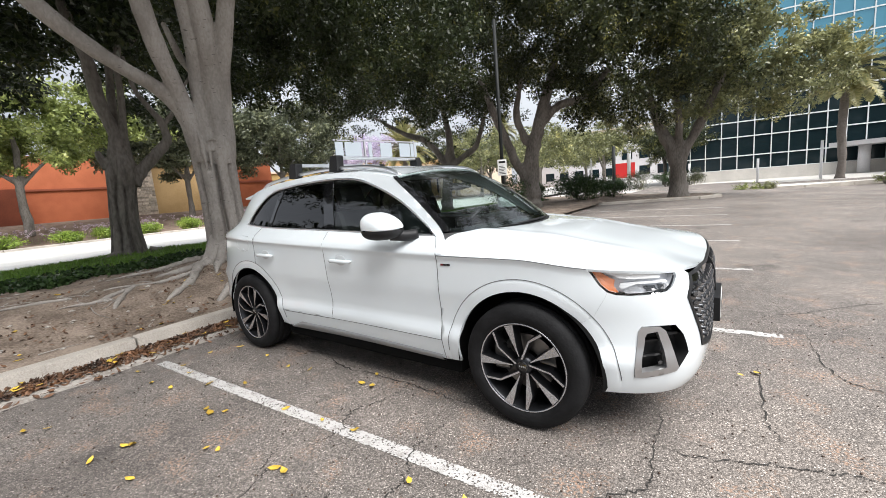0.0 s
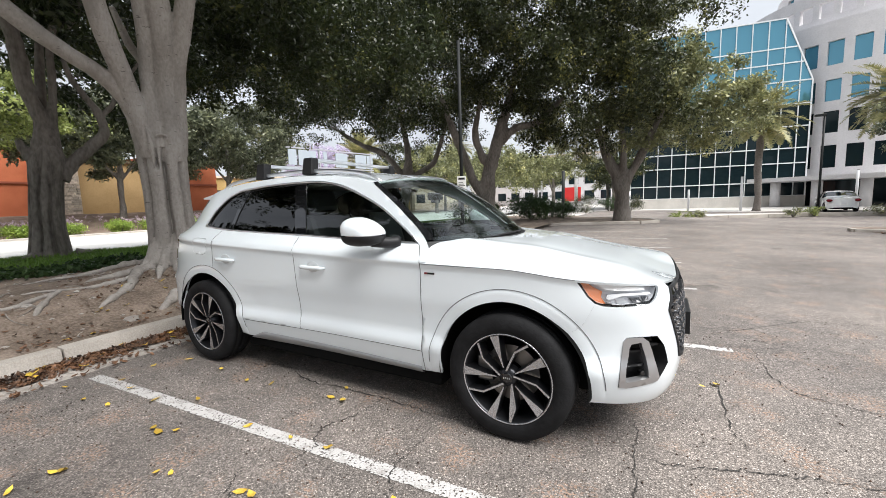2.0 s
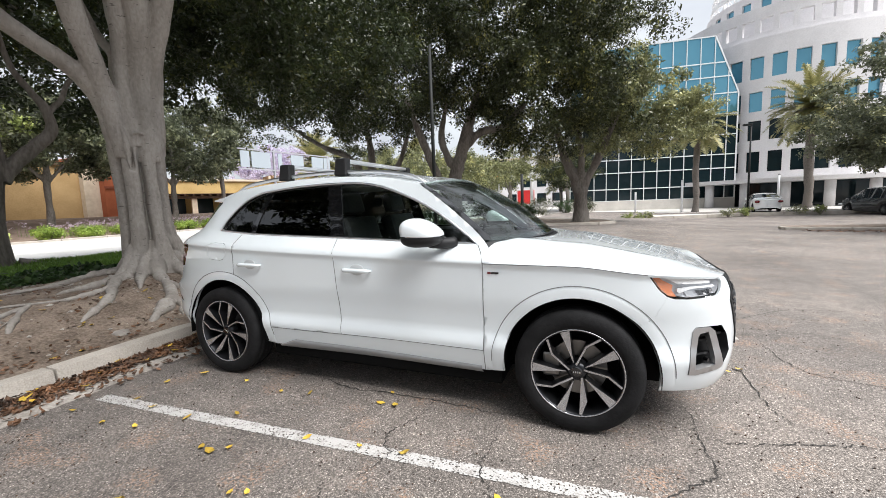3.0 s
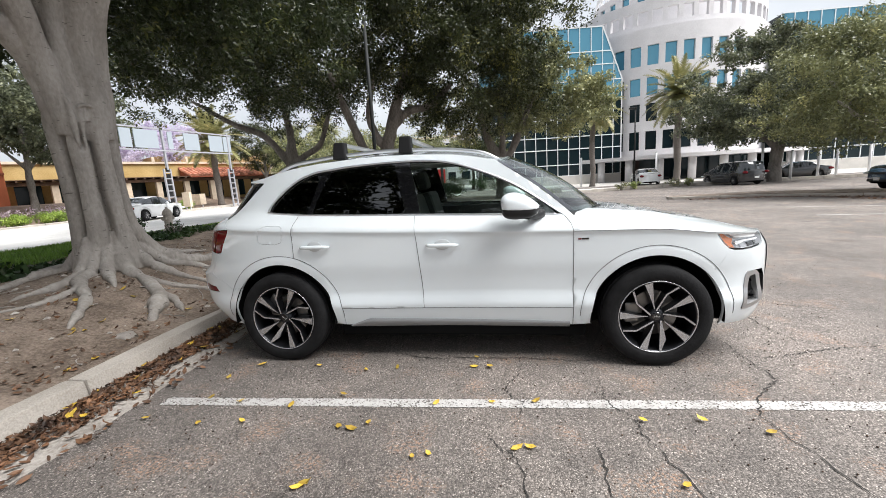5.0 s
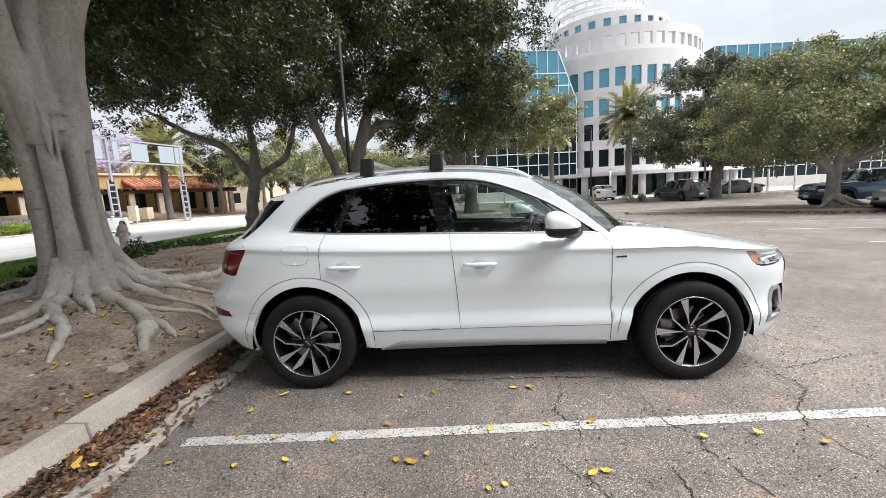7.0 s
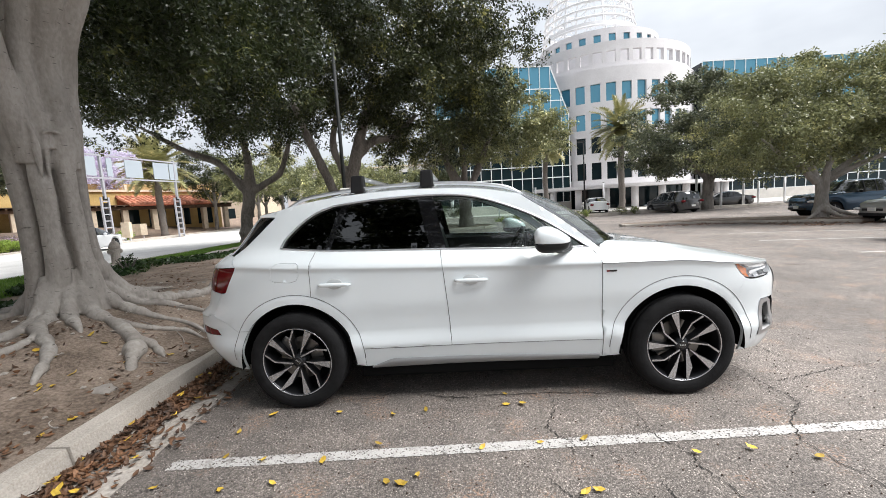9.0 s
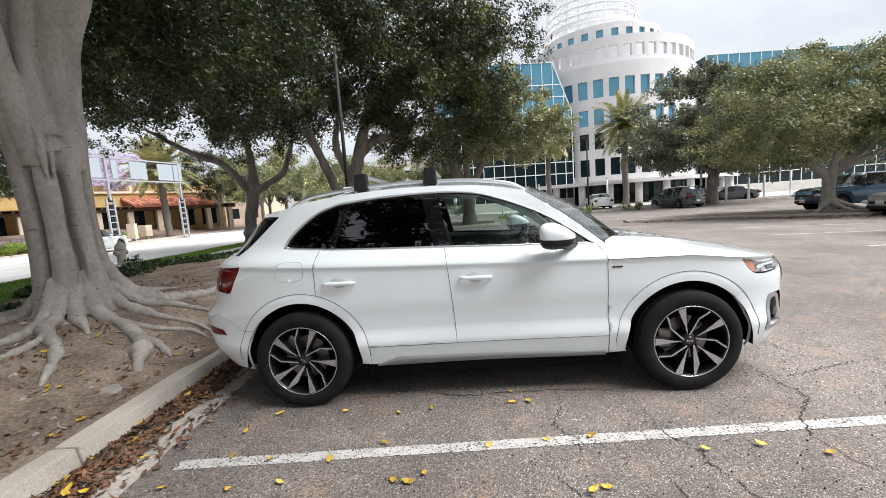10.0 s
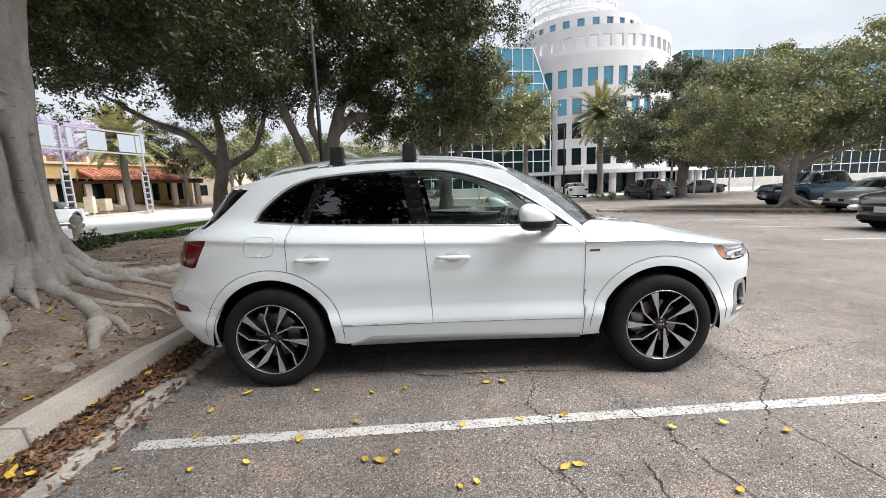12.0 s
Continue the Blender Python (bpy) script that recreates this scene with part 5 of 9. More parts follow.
skin_panel("grille_frame", GRILLE, M_SATIN, suv, holes=[inset(GRILLE, 0.013)], depth=-0.006, rim=0.02, gap=0.0)
for row in range(12):
    for col in range(13):
        yy, zz = 0.03 + col * 0.066 + (0.033 if row % 2 else 0), 0.495 + row * 0.042
        uv = F(min(yy, 0.62), zz)
        if not inside(np.array([uv]), inset(GRILLE, 0.035))[0]:
            continue
        d = 0.024
        skin_panel("grille_cell", [(uv[0] - d, uv[1]), (uv[0], uv[1] - 0.015), (uv[0] + d, uv[1]), (uv[0], uv[1] + 0.015)], M_GRILLECELL, grille, depth=-0.002, rim=0.014, step=0.2)
for ob in skin_panel("air_vent", VENT, M_SATIN, suv, depth=0.07, rim=-0.07, step=0.03, label="black corner intake"):
    sgn = 1 if ob.data.vertices[0].co.y < 0 else -1

    def put_in(nm, poly, material, depth, rim=0.03, lab="", holes=()):
        o1, o2 = skin_panel(nm, poly, material, ob, holes=holes, depth=depth, rim=rim, step=0.02, label=lab, gap=0.0)
        bpy.data.objects.remove(o2 if sgn == 1 else o1)

    put_in("vent_blade", [(1.991, 0.543), (1.998, 0.633), (2.014, 0.653), (2.094, 0.656), (2.123, 0.633), (2.156, 0.546), (2.209, 0.440), (2.199, 0.421), (2.034, 0.392), (1.998, 0.395)], M_SILVER, -0.005, 0.035, "matt silver intake surround",
           [[(2.027, 0.601), (2.037, 0.621), (2.084, 0.630), (2.094, 0.595), (2.133, 0.488), (2.143, 0.447), (2.027, 0.424), (2.021, 0.498)]])
    for zz in (0.500, 0.565):
        put_in("vent_slat", [(2.02, zz), (2.125, zz + 0.006), (2.125, zz + 0.018), (2.02, zz + 0.010)], M_BLACK, 0.025, 0.03)
    put_in("vent_slat", [(2.13, 0.60), (2.20, 0.60), (2.20, 0.612), (2.13, 0.612)], M_BLACK, 0.02, 0.03)
    put_in("vent_sensor", [(2.118 + 0.012 * math.cos(a), 0.468 + 0.012 * math.sin(a)) for a in np.linspace(0, 2 * math.pi, 12, endpoint=False)], M_GLOSSBLACK, 0.015, 0.03)
bm = boxes(((2.300, -0.155, 0.535), (2.319, 0.155, 0.645)), bevel=0.002)
plate = part("number_plate", bm, M_PLATE, suv, "number plate in a black holder")
part("plate_holder", boxes(((2.26, -0.185, 0.52), (2.3165, 0.185, 0.66)), bevel=0.005), M_BLACK, plate)
for k in range(5):
    part("plate_bar", boxes(((2.3185, -0.13 + 0.055 * k, 0.56), (2.320, -0.095 + 0.055 * k, 0.62))), M_SATIN, plate)

# hood
yb_hood = lambda x: half_width(x, z_shoulder(x)) * np.interp(np.clip((x - XA) / (x_front(z_shoulder(x)) - XA), 0, 1), FX, FY)
hood_h = curve((0.80, 0.135), (1.2, 0.114), (1.6, 0.082), (1.9, 0.048), (2.05, 0.025), (2.15, 0.008), (2.24, 0.0))


def nose_drop(y):
    """How far the hood's lip and the grille's head dip towards the middle."""
    return 0.03 * sstep((0.62 - np.abs(y)) / 0.45)


def hood_z(x, y):
    yb = np.maximum(yb_hood(np.minimum(x, 2.2)), 0.3)
    k = np.clip(np.abs(y) / yb, 0, 1.02)
    dome = 0.007 * np.exp(-((np.abs(y) - 0.50 - 0.08 * (1.6 - x)) / 0.05) ** 2) * sstep((2.1 - x) / 0.4)
    return z_shoulder(x) + hood_h(x) * (1 - k ** (3.6 + 5.4 * sstep((1.35 - x) / 0.5))) + dome * sstep((1 - k) / 0.25) - nose_drop(y) * sstep((x - 1.90) / 0.34)


def cowl_x(y, x0=0.872, d=0.33):
    return x0 + d * np.clip(1 - (np.abs(y) / 0.70) ** 2.2, 0, 1)


edge = [(float(p[0]), float(-p[1])) for p in (skin(*S(x, float(z_shoulder(x)))) for x in np.linspace(0.857, 2.03, 40))]
edge += [(float(p[0]), float(-p[1])) for p in (skin(*F(y, 0.913 - float(nose_drop(y)))) for y in np.linspace(edge[-1][1] - 0.03, 0.0, 24))]
edge = edge + [(x, -y) for x, y in edge[::-1]][1:]
rear = [(0.80, -0.84), (0.80, -0.745)] + [(float(cowl_x(y)), y) for y in np.linspace(-0.72, 0.72, 36)] + [(0.80, 0.745), (0.80, 0.84)]
skin_panel("hood", rear + edge, M_PAINT, suv, gap=0.002, both=False, step=0.04, fn=lambda x, y: np.stack([x, y, hood_z(x, y)], -1))

# roof, glass and pillars
u_of = lambda x, z: np.where(x < XB, XB - np.interp((XB - x) / (XB - x_rear(z)), RX, RL), x)
yc = lambda x: -skin(u_of(x, z_cant(x)), z_cant(x))[..., 1]


def roof_z(x, y):
    k = np.clip(np.abs(y) / yc(np.clip(x, -1.60, 0.33)), 0, 1.05)
    return z_cant(np.clip(x, -1.84, 0.5)) + (0.050 - 0.022 * sstep((-0.9 - x) / 0.7)) * (1 - k ** 2.4)


ws_top = lambda y: 0.33 + 0.12 * (1 - (y / 0.66) ** 2)
rear_top = lambda y: -1.60 - 0.13 * (1 - (y / 0.62) ** 2)
yr = float(yc(np.array(0.33)))
yq = float(yc(np.array(-1.60)))
roof_side = [(x, float(yc(np.array(x)))) for x in np.linspace(0.33, -1.60, 40)]
roof_poly = [(float(ws_top(y)), y) for y in np.linspace(-yr, yr, 20)] + roof_side + [(float(rear_top(y)), y) for y in np.linspace(yq, -yq, 20)] + [(x, -y) for x, y in roof_side[::-1]]
skin_panel("roof", roof_poly, M_PAINT, suv, gap=0.001, both=False, step=0.05, fn=lambda x, y: np.stack([x, y, roof_z(x, y)], -1))


def windscreen_pt(s, k):
    """k = 0 at the roof, 1 at the cowl; the sides follow the pillars."""
    t = np.array(A_FRONT[6:][::-1])
    q = k * (len(t) - 1)
    i = min(int(q), len(t) - 2)
    sx, sz = t[i] + (t[i + 1] - t[i]) * (q - i)
    sy = float(-skin(np.array(sx), np.array(sz))[1]) - 0.004
    x0, x1 = float(ws_top(0)), float(cowl_x(0)) - 0.03
    cx = x0 + (x1 - x0) * k + 0.03 * math.sin(math.pi * k)
    z0, z1 = float(roof_z(np.array(x0), np.array(0.0))), 1.112
    cz = z0 + (z1 - z0) * k + 0.035 * math.sin(math.pi * k)
    w = abs(s) ** 2.2
    return (cx + (sx - cx) * w, s * sy, cz + (sz - cz) * w)


def grid_sheet(name, fn, n, m, material, parent, label=""):
    vs = [fn(-1 + 2 * i / n, j / m) for j in range(m + 1) for i in range(n + 1)]
    fs = [(q, q + 1, q + n + 2, q + n + 1) for j in range(m) for i in range(n) for q in (j * (n + 1) + i,)]
    return mesh_ob(name, vs, fs, material, parent, True, label)


wsc = grid_sheet("windscreen", windscreen_pt, 28, 16, M_GLASS_CLEAR, suv, "clear windscreen")
wsc.visible_shadow = False
for k0, k1, s0 in ((0.0, 0.05, 1.0), (0.93, 1.0, 1.0)):
    grid_sheet("windscreen_band", lambda s, k: tuple(np.array(windscreen_pt(s, k0 + (k1 - k0) * k)) - np.array([0.006, 0, 0.008])), 24, 2, M_GLOSSBLACK, wsc)
for sd in (-1, 1):
    grid_sheet("windscreen_band", lambda s, k: tuple(np.array(windscreen_pt(sd * (0.975 + 0.025 * s), k)) + np.array([0.002, 0, 0.003])), 2, 16, M_GLOSSBLACK, wsc)
def cowl_pt(s, k):
    a = np.array(windscreen_pt(s, 0.99)) - np.array([0.0, 0.0, 0.012])
    yy = s * 0.83
    xx = float(cowl_x(np.array(yy))) + 0.02
    b = np.array([xx, yy, float(hood_z(np.array(xx), np.array(yy))) - 0.010])
    return tuple(a + (b - a) * k)


cowl = grid_sheet("cowl", cowl_pt, 30, 4, M_SATIN, suv, "black plastic cowl under the windscreen")
for y0, y1 in ((-0.62, 0.02), (0.0, 0.58)):
    pts = [(float(cowl_x(np.array(y))) - 0.035, y, 1.118 - 0.012 * abs(y) / 0.6) for y in np.linspace(y0, y1, 6)]
    part("wiper", tube(bmesh.new(), pts, [0.010] * 6, seg=6, steps=2), M_BLACK, suv, smooth=True)


spo = bmesh.new()
vs = []
for s in np.linspace(-1, 1, 21):
    y = s * (yq + 0.015)
    x0 = float(rear_top(np.clip(y, -yq, yq)))
    z0 = float(roof_z(np.array(x0), np.array(np.clip(y, -yq, yq))))
    tip = 0.12 - 0.01 * abs(s) ** 3
    vs.append([spo.verts.new(p) for p in ((x0 + 0.03, y, z0 + 0.004), (x0 - tip, y, z0 - 0.020), (x0 - tip, y, z0 - 0.032), (x0 + 0.03, y, z0 - 0.04))])
for a, b in zip(vs, vs[1:]):
    for k in range(4):
        spo.faces.new((a[k], a[(k + 1) % 4], b[(k + 1) % 4], b[k]))
spo.faces.new(vs[0][::-1])
spo.faces.new(vs[-1])
part("roof_spoiler", spo, M_PAINT, suv)
dlo = DLO_BOTTOM[:-1] + DLO_TOP[:-1]
def on_skin(u, z, out):
    """A point out metres proud of the skin."""
    e, u, z = 0.004, np.array(u), np.array(z)
    nrm = np.cross(skin(u + e, z) - skin(u - e, z), skin(u, z + e) - skin(u, z - e))
    p = skin(u, z) + nrm / np.linalg.norm(nrm) * out * (1 if nrm[1] < 0 else -1)
    return Vector(p)


ring = [on_skin(u, z, 0.0) for u, z in dense(inset(dlo, -0.004), 0.04)]
for sd in (1, -1):
    pts = [(p.x, p.y * sd, p.z) for p in ring + ring[:1]]
    part("window_trim", tube(bmesh.new(), pts, [0.0085] * len(pts), seg=8, steps=1, cap=False), M_CHROME, suv, "satin chrome window surround", smooth=True)
for xw in (-WHEEL_X, WHEEL_X):
    arc = [on_skin(*S(xw + 0.5115 * math.cos(a), WHEEL_Z + 0.5115 * math.sin(a)), 0.0012) for a in np.linspace(0.02, math.pi - 0.02, 60)]
    for sd in (1, -1):
        part("flare_seam", tube(bmesh.new(), [(p.x, p.y * sd, p.z) for p in arc], [0.0010] * len(arc), seg=6, steps=1), M_SEAM, suv, "dark seam round the wheel arch flare", smooth=True)
for seam in ([(0.851, 0.30), (0.851, SILL), (0.852, 0.7), (0.855, 0.95), (0.853, 0.995), (0.838, 1.045), (0.806, 1.092)],
             [(float(x_b(z)), z) for z in np.linspace(1.13, SILL, 16)],
             [(0.850, SILL), (0.3, SILL), (-0.25, SILL), (-0.60, SILL), S(*rear_arc[0])],
             [(-1.278, 1.17), (-1.292, 1.05), (-1.285, 0.95)] + [S(*p) for p in rear_arc[:9:-1]],
             shoulder(0.857, 1.77, 30, -0.002)):
    way = [on_skin(u, z, 0.0006) for u, z in (dense(seam + seam[::-1], 0.03))]
    way = way[:len(way) // 2]
    for sd in (1, -1):
        part("shut_line", tube(bmesh.new(), [(p.x, p.y * sd, p.z) for p in way], [0.0010] * len(way), seg=6, steps=1), M_SEAM, suv, "dark gap between body panels", smooth=True)
top = curve(*sorted(DLO_TOP[:-1]))
FG = [(-0.262, 1.150), (0.2, 1.130), (0.755, 1.112)] + [p for p in DLO_TOP[::-1] if -0.33 < p[0] < 0.75] + [(-0.345, 1.541)]
RG = [(-0.372, 1.153), (-0.455, 1.537)] + [p for p in DLO_TOP[::-1] if -1.0 < p[0] < -0.47] + [(-1.005, 1.508), (-1.155, 1.185), (-0.77, 1.168)]
QG = [(-1.205, 1.188), (-1.05, 1.500)] + [p for p in DLO_TOP[::-1] if -1.62 < p[0] < -1.06] + [(-1.622, 1.225), (-1.585, 1.212)]
skin_panel("window_pillar", inset(dense(dlo, 0.03), -0.001), M_GLOSSBLACK, suv, holes=[inset(FG, 0.004), inset(RG, 0.004), inset(QG, 0.004)], depth=0.008, rim=0.01, gap=0.0, step=0.05, label="gloss black pillar trim")
for nm, poly, m in (("front_side_window", FG, M_GLASS_CLEAR), ("rear_side_window", RG, M_GLASS_DARK), ("quarter_window", QG, M_GLASS_DARK)):
    for ob in skin_panel(nm, poly, m, suv, depth=0.014, rim=0.0, gap=0.0, step=0.06, label="clear front side window" if m is M_GLASS_CLEAR else "dark privacy glass"):
        ob.visible_shadow = m is M_GLASS_DARK
bm = bmesh.new()

# black inner shell behind the shut lines, arch liners and floor
shell = [(-1.9, 0.33), (-1.9, 1.05), (0.84, 0.96), (1.75, 0.90), S(1.95, 0.80)] + [S(1.9, 0.33)]
skin_panel("inner_shell", [S(-1.96, 0.62), S(-1.96, 1.02), (-1.2, 1.03), (0.84, 0.955), S(1.75, 0.91), S(1.80, 0.78), S(1.80, 0.70)] + arch(WHEEL_X, 42, 168, 0.455)[0:] + [(0.9, 0.33), (-0.9, 0.33)] + arch(-WHEEL_X, 12, 146, 0.455), M_SHUT, suv, depth=0.017, rim=0.0, gap=0.0, step=0.06)
skin_panel("inner_shell", [S(1.9, 0.31), S(1.9, 0.76), F(0.6, 0.75), F(0.0, 0.85), F(0.0, 0.31)], M_SHUT, suv, depth=0.085, rim=0.0, gap=0.0, step=0.06)
for xw in (-WHEEL_X, WHEEL_X):
    for sd in (-1, 1):
        vs, fs = [], []
        prof = [(0.893, 0.436), (0.87, 0.444), (0.74, 0.450), (0.56, 0.450), (0.55, 0.05)]
        n = 36
        for i in range(n + 1):
            a = math.radians(-6 + 192 * i / n)
            vs += [(xw + r * math.cos(a), sd * y, WHEEL_Z + r * math.sin(a)) for y, r in prof]
        k = len(prof)
        for i in range(n):
            fs += [(i * k + j, i * k + j + 1, (i + 1) * k + j + 1, (i + 1) * k + j) for j in range(k - 1)]
        mesh_ob("wheel_arch_liner", vs, fs, M_SHUT, suv, True)
part("underbody", boxes(((-2.05, -0.56, 0.22), (2.0, 0.56, 0.42)), ((-0.95, -0.83, 0.195), (0.95, 0.83, 0.33)), bevel=0.02), M_SHUT, suv)


# wheels
def build_wheel():
    """A wheel lying round the y axis, its outer face towards -y."""
    w = new("wheel")
    w.empty_display_size = 0.1

    def lathe(prof, n=64):
        bm = bmesh.new()
        rings = [[bm.verts.new((r * math.cos(2 * math.pi * i / n), y, r * math.sin(2 * math.pi * i / n))) for y, r in prof] for i in range(n)]
        for a, b in zip(rings, rings[1:] + rings[:1]):
            for j in range(len(prof) - 1):
                bm.faces.new((a[j], a[j + 1], b[j + 1], b[j]))
        return bm

    tyre = part("tyre", lathe([(-0.095, 0.258), (-0.112, 0.264), (-0.122, 0.290), (-0.122, 0.318), (-0.113, 0.345), (-0.100, 0.358), (-0.085, 0.364), (-0.06, 0.3665), (-0.058, 0.360), (-0.048, 0.360), (-0.046, 0.367), (-0.004, 0.368), (-0.002, 0.361), (0.006, 0.361), (0.008, 0.368), (0.05, 0.367), (0.052, 0.36), (0.06, 0.36), (0.062, 0.366), (0.09, 0.36), (0.113, 0.34), (0.12, 0.30), (0.11, 0.257)]), M_TYRE, w, "black road tyre", smooth=True)
    rim = part("rim", lathe([(-0.100, 0.260), (-0.108, 0.262), (-0.111, 0.257), (-0.108, 0.250), (-0.098, 0.245), (-0.05, 0.234), (0.02, 0.228), (0.10, 0.237)]), M_RIMDARK, w, "dark alloy rim with machined spoke faces", smooth=True)
    part("rim_edge", lathe([(-0.109, 0.2625), (-0.1135, 0.2605), (-0.1135, 0.2565), (-0.109, 0.2535)]), M_RIM, rim, smooth=True)
    part("brake_disc", lathe([(-0.005, 0.07), (-0.005, 0.165), (0.02, 0.165), (0.02, 0.07)]), M_DISC, w, "steel brake disc", smooth=False)
    part("back_plate", lathe([(0.05, 0.03), (0.05, 0.234)]), M_SHUT, w)
    bm = bmesh.new()
    box(bm, (-0.20, -0.05, -0.06), (-0.10, 0.05, 0.09), 0.015)
    part("brake_caliper", bm, M_DISC, w)

    def blade(pts, front, back, bm, top_only):
        a = [bm.verts.new((x, front(math.hypot(x, z)), z)) for x, z in pts]
        if top_only:
            bm.faces.new(a)
            return
        b = [bm.verts.new((x * 1.0, back(math.hypot(x, z)), z)) for x, z in pts]
        for i in range(len(pts)):
            j = (i + 1) % len(pts)
            bm.faces.new((a[i], a[j], b[j], b[i]))

    face = lambda r: -0.112 + 0.030 * max(0.0, (0.20 - r) / 0.20) * 0.9
    for k in range(5):
        a0 = math.radians(107 + 72 * k)

        def at(r, deg):
            a = a0 + math.radians(deg)
            return (r * math.cos(a), r * math.sin(a))

        wide = [at(0.058, -3.5), at(0.12, -5.0), at(0.254, -8.5), at(0.254, 4.5), at(0.12, 3.0), at(0.058, 4.5)]
        mid_line = [at(0.040, 62), at(0.170, 37), at(0.250, 24)]
        left, right = [], []
        for i, (x, z) in enumerate(mid_line):
            (xa, za), (xb, zb) = mid_line[max(i - 1, 0)], mid_line[min(i + 1, 2)]
            L = math.hypot(xb - xa, zb - za)
            hw = 0.0072 if i < 2 else 0.0085
            left.append((x - (zb - za) / L * hw, z + (xb - xa) / L * hw))
            right.append((x + (zb - za) / L * hw, z - (xb - xa) / L * hw))
        thin = right + left[::-1]
        for poly, nm in ((wide, "spoke"), (thin, "spoke")):
            bm = bmesh.new()
            blade(poly, face, lambda r: -0.03, bm, False)
            blade([(x, z) for x, z in poly], lambda r: face(r) + 0.001, None, bm, True)
            sp = part(nm, bm, M_RIMDARK, rim)
            bm = bmesh.new()
            blade(inset(poly, 0.0018), lambda r: face(r) - 0.0012, None, bm, True)
            bmesh.ops.triangulate(bm, faces=bm.faces)
            bmesh.ops.recalc_face_normals(bm, faces=bm.faces)
            for f in bm.faces:
                if f.normal.y > 0:
                    f.normal_flip()
            part("spoke_face", bm, M_RIM, rim, "bright machined spoke face")
    part("hub", lathe([(-0.088, 0.0005), (-0.090, 0.030), (-0.085, 0.048), (-0.06, 0.060), (-0.03, 0.066)], 40), M_RIMDARK, rim, smooth=True)
    part("hub_cap", lathe([(-0.094, 0.0005), (-0.094, 0.026), (-0.090, 0.031), (-0.08, 0.031)], 32), M_GLOSSBLACK, rim, smooth=False)
    bm = bmesh.new()
    for i in range(4):
        box(bm, (-0.021 + 0.0115 * i, -0.0955, -0.005), (-0.0145 + 0.0115 * i, -0.0935, 0.005), 0.001)
    part("cap_mark", bm, M_CHROME, rim)
    for i in range(5):
        a = 2 * math.pi * i / 5 + 1.40
        bm = bmesh.new()
        cyl(bm, (0.052 * math.cos(a), -0.05, 0.052 * math.sin(a)), (0.052 * math.cos(a), -0.089, 0.052 * math.sin(a)), 0.009, seg=6)
        part("wheel_bolt", bm, M_BLACK, rim)
    return w


wheel = build_wheel()
wheel.parent = suv
spots = [(WHEEL_X, -1, 0.0), (-WHEEL_X, -1, 39.0), (WHEEL_X, 1, 12.0), (-WHEEL_X, 1, 50.0)]
for i, (x, sd, turn) in enumerate(spots):
    m = Matrix.Translation((x, sd * 0.805, 0.366)) @ (Matrix.Identity(4) if sd < 0 else Matrix.Rotation(math.pi, 4, "Z")) @ Matrix.Rotation(math.radians(turn), 4, "Y")
    if i == 0:
        wheel.matrix_basis = m
    else:
        copy_thing(wheel, m)

# mirrors
for sd in (-1, 1):
    mir = new("door_mirror")
    mir.parent = suv
    mir["label"] = "white door mirror with a black lower shell"
    c = Vector((0.495, sd * 0.955, 1.182))
    bm = bmesh.new()
    bmesh.ops.create_uvsphere(bm, u_segments=32, v_segments=20, radius=1)
    for v in bm.verts:
        x, y, z = v.co
        x = math.copysign(abs(x) ** 0.62, x)
        y = math.copysign(abs(y) ** 0.65, y)
        z = math.copysign(abs(z) ** (0.75 if z > 0 else 0.55), z)
        sl = (1 - 0.14 * max(y * sd, 0) ** 2) * (1 - (0.42 if z > 0 else 0.12) * max(x + 0.25, 0) ** 1.5)
        v.co = c + Vector((0.122 * x - 0.03 * max(y * sd, 0) - (0.022 * z if z > 0 else 0), 0.110 * y, (0.100 if z > 0 else 0.088) * z * sl))
    low = bm.copy()
    bmesh.ops.bisect_plane(bm, geom=bm.verts[:] + bm.edges[:] + bm.faces[:], plane_co=c + Vector((0, 0, -0.012)), plane_no=(0, 0, 1), clear_inner=True)
    bmesh.ops.bisect_plane(low, geom=low.verts[:] + low.edges[:] + low.faces[:], plane_co=c + Vector((0, 0, -0.018)), plane_no=(0, 0, 1), clear_outer=True)
    part("mirror_cap", bm, M_PAINT, mir, "white painted mirror cap", smooth=True)
    part("mirror_base", low, M_SATIN, mir, smooth=True)
    mid = bmesh.new()
    bmesh.ops.create_cone(mid, cap_ends=True, segments=32, radius1=1, radius2=1, depth=1, matrix=Matrix.Translation(c + Vector((-0.006, 0, -0.015))) @ Matrix.Diagonal((0.117, 0.104, 0.005, 1)))
    part("indicator_strip", mid, M_CHROME, mir)
    part("mirror_arm", tube(bmesh.new(), [(0.53, sd * 0.93, 1.13), (0.59, sd * 0.86, 1.112), (0.64, sd * 0.79, 1.112)], [0.042, 0.036, 0.038], seg=14), M_SATIN, mir, smooth=True)
    part("mirror_glass", boxes(((0.408, min(sd * 0.87, sd * 1.04), 1.14), (0.414, max(sd * 0.87, sd * 1.04), 1.25)), bevel=0.002), M_CHROME, mir)

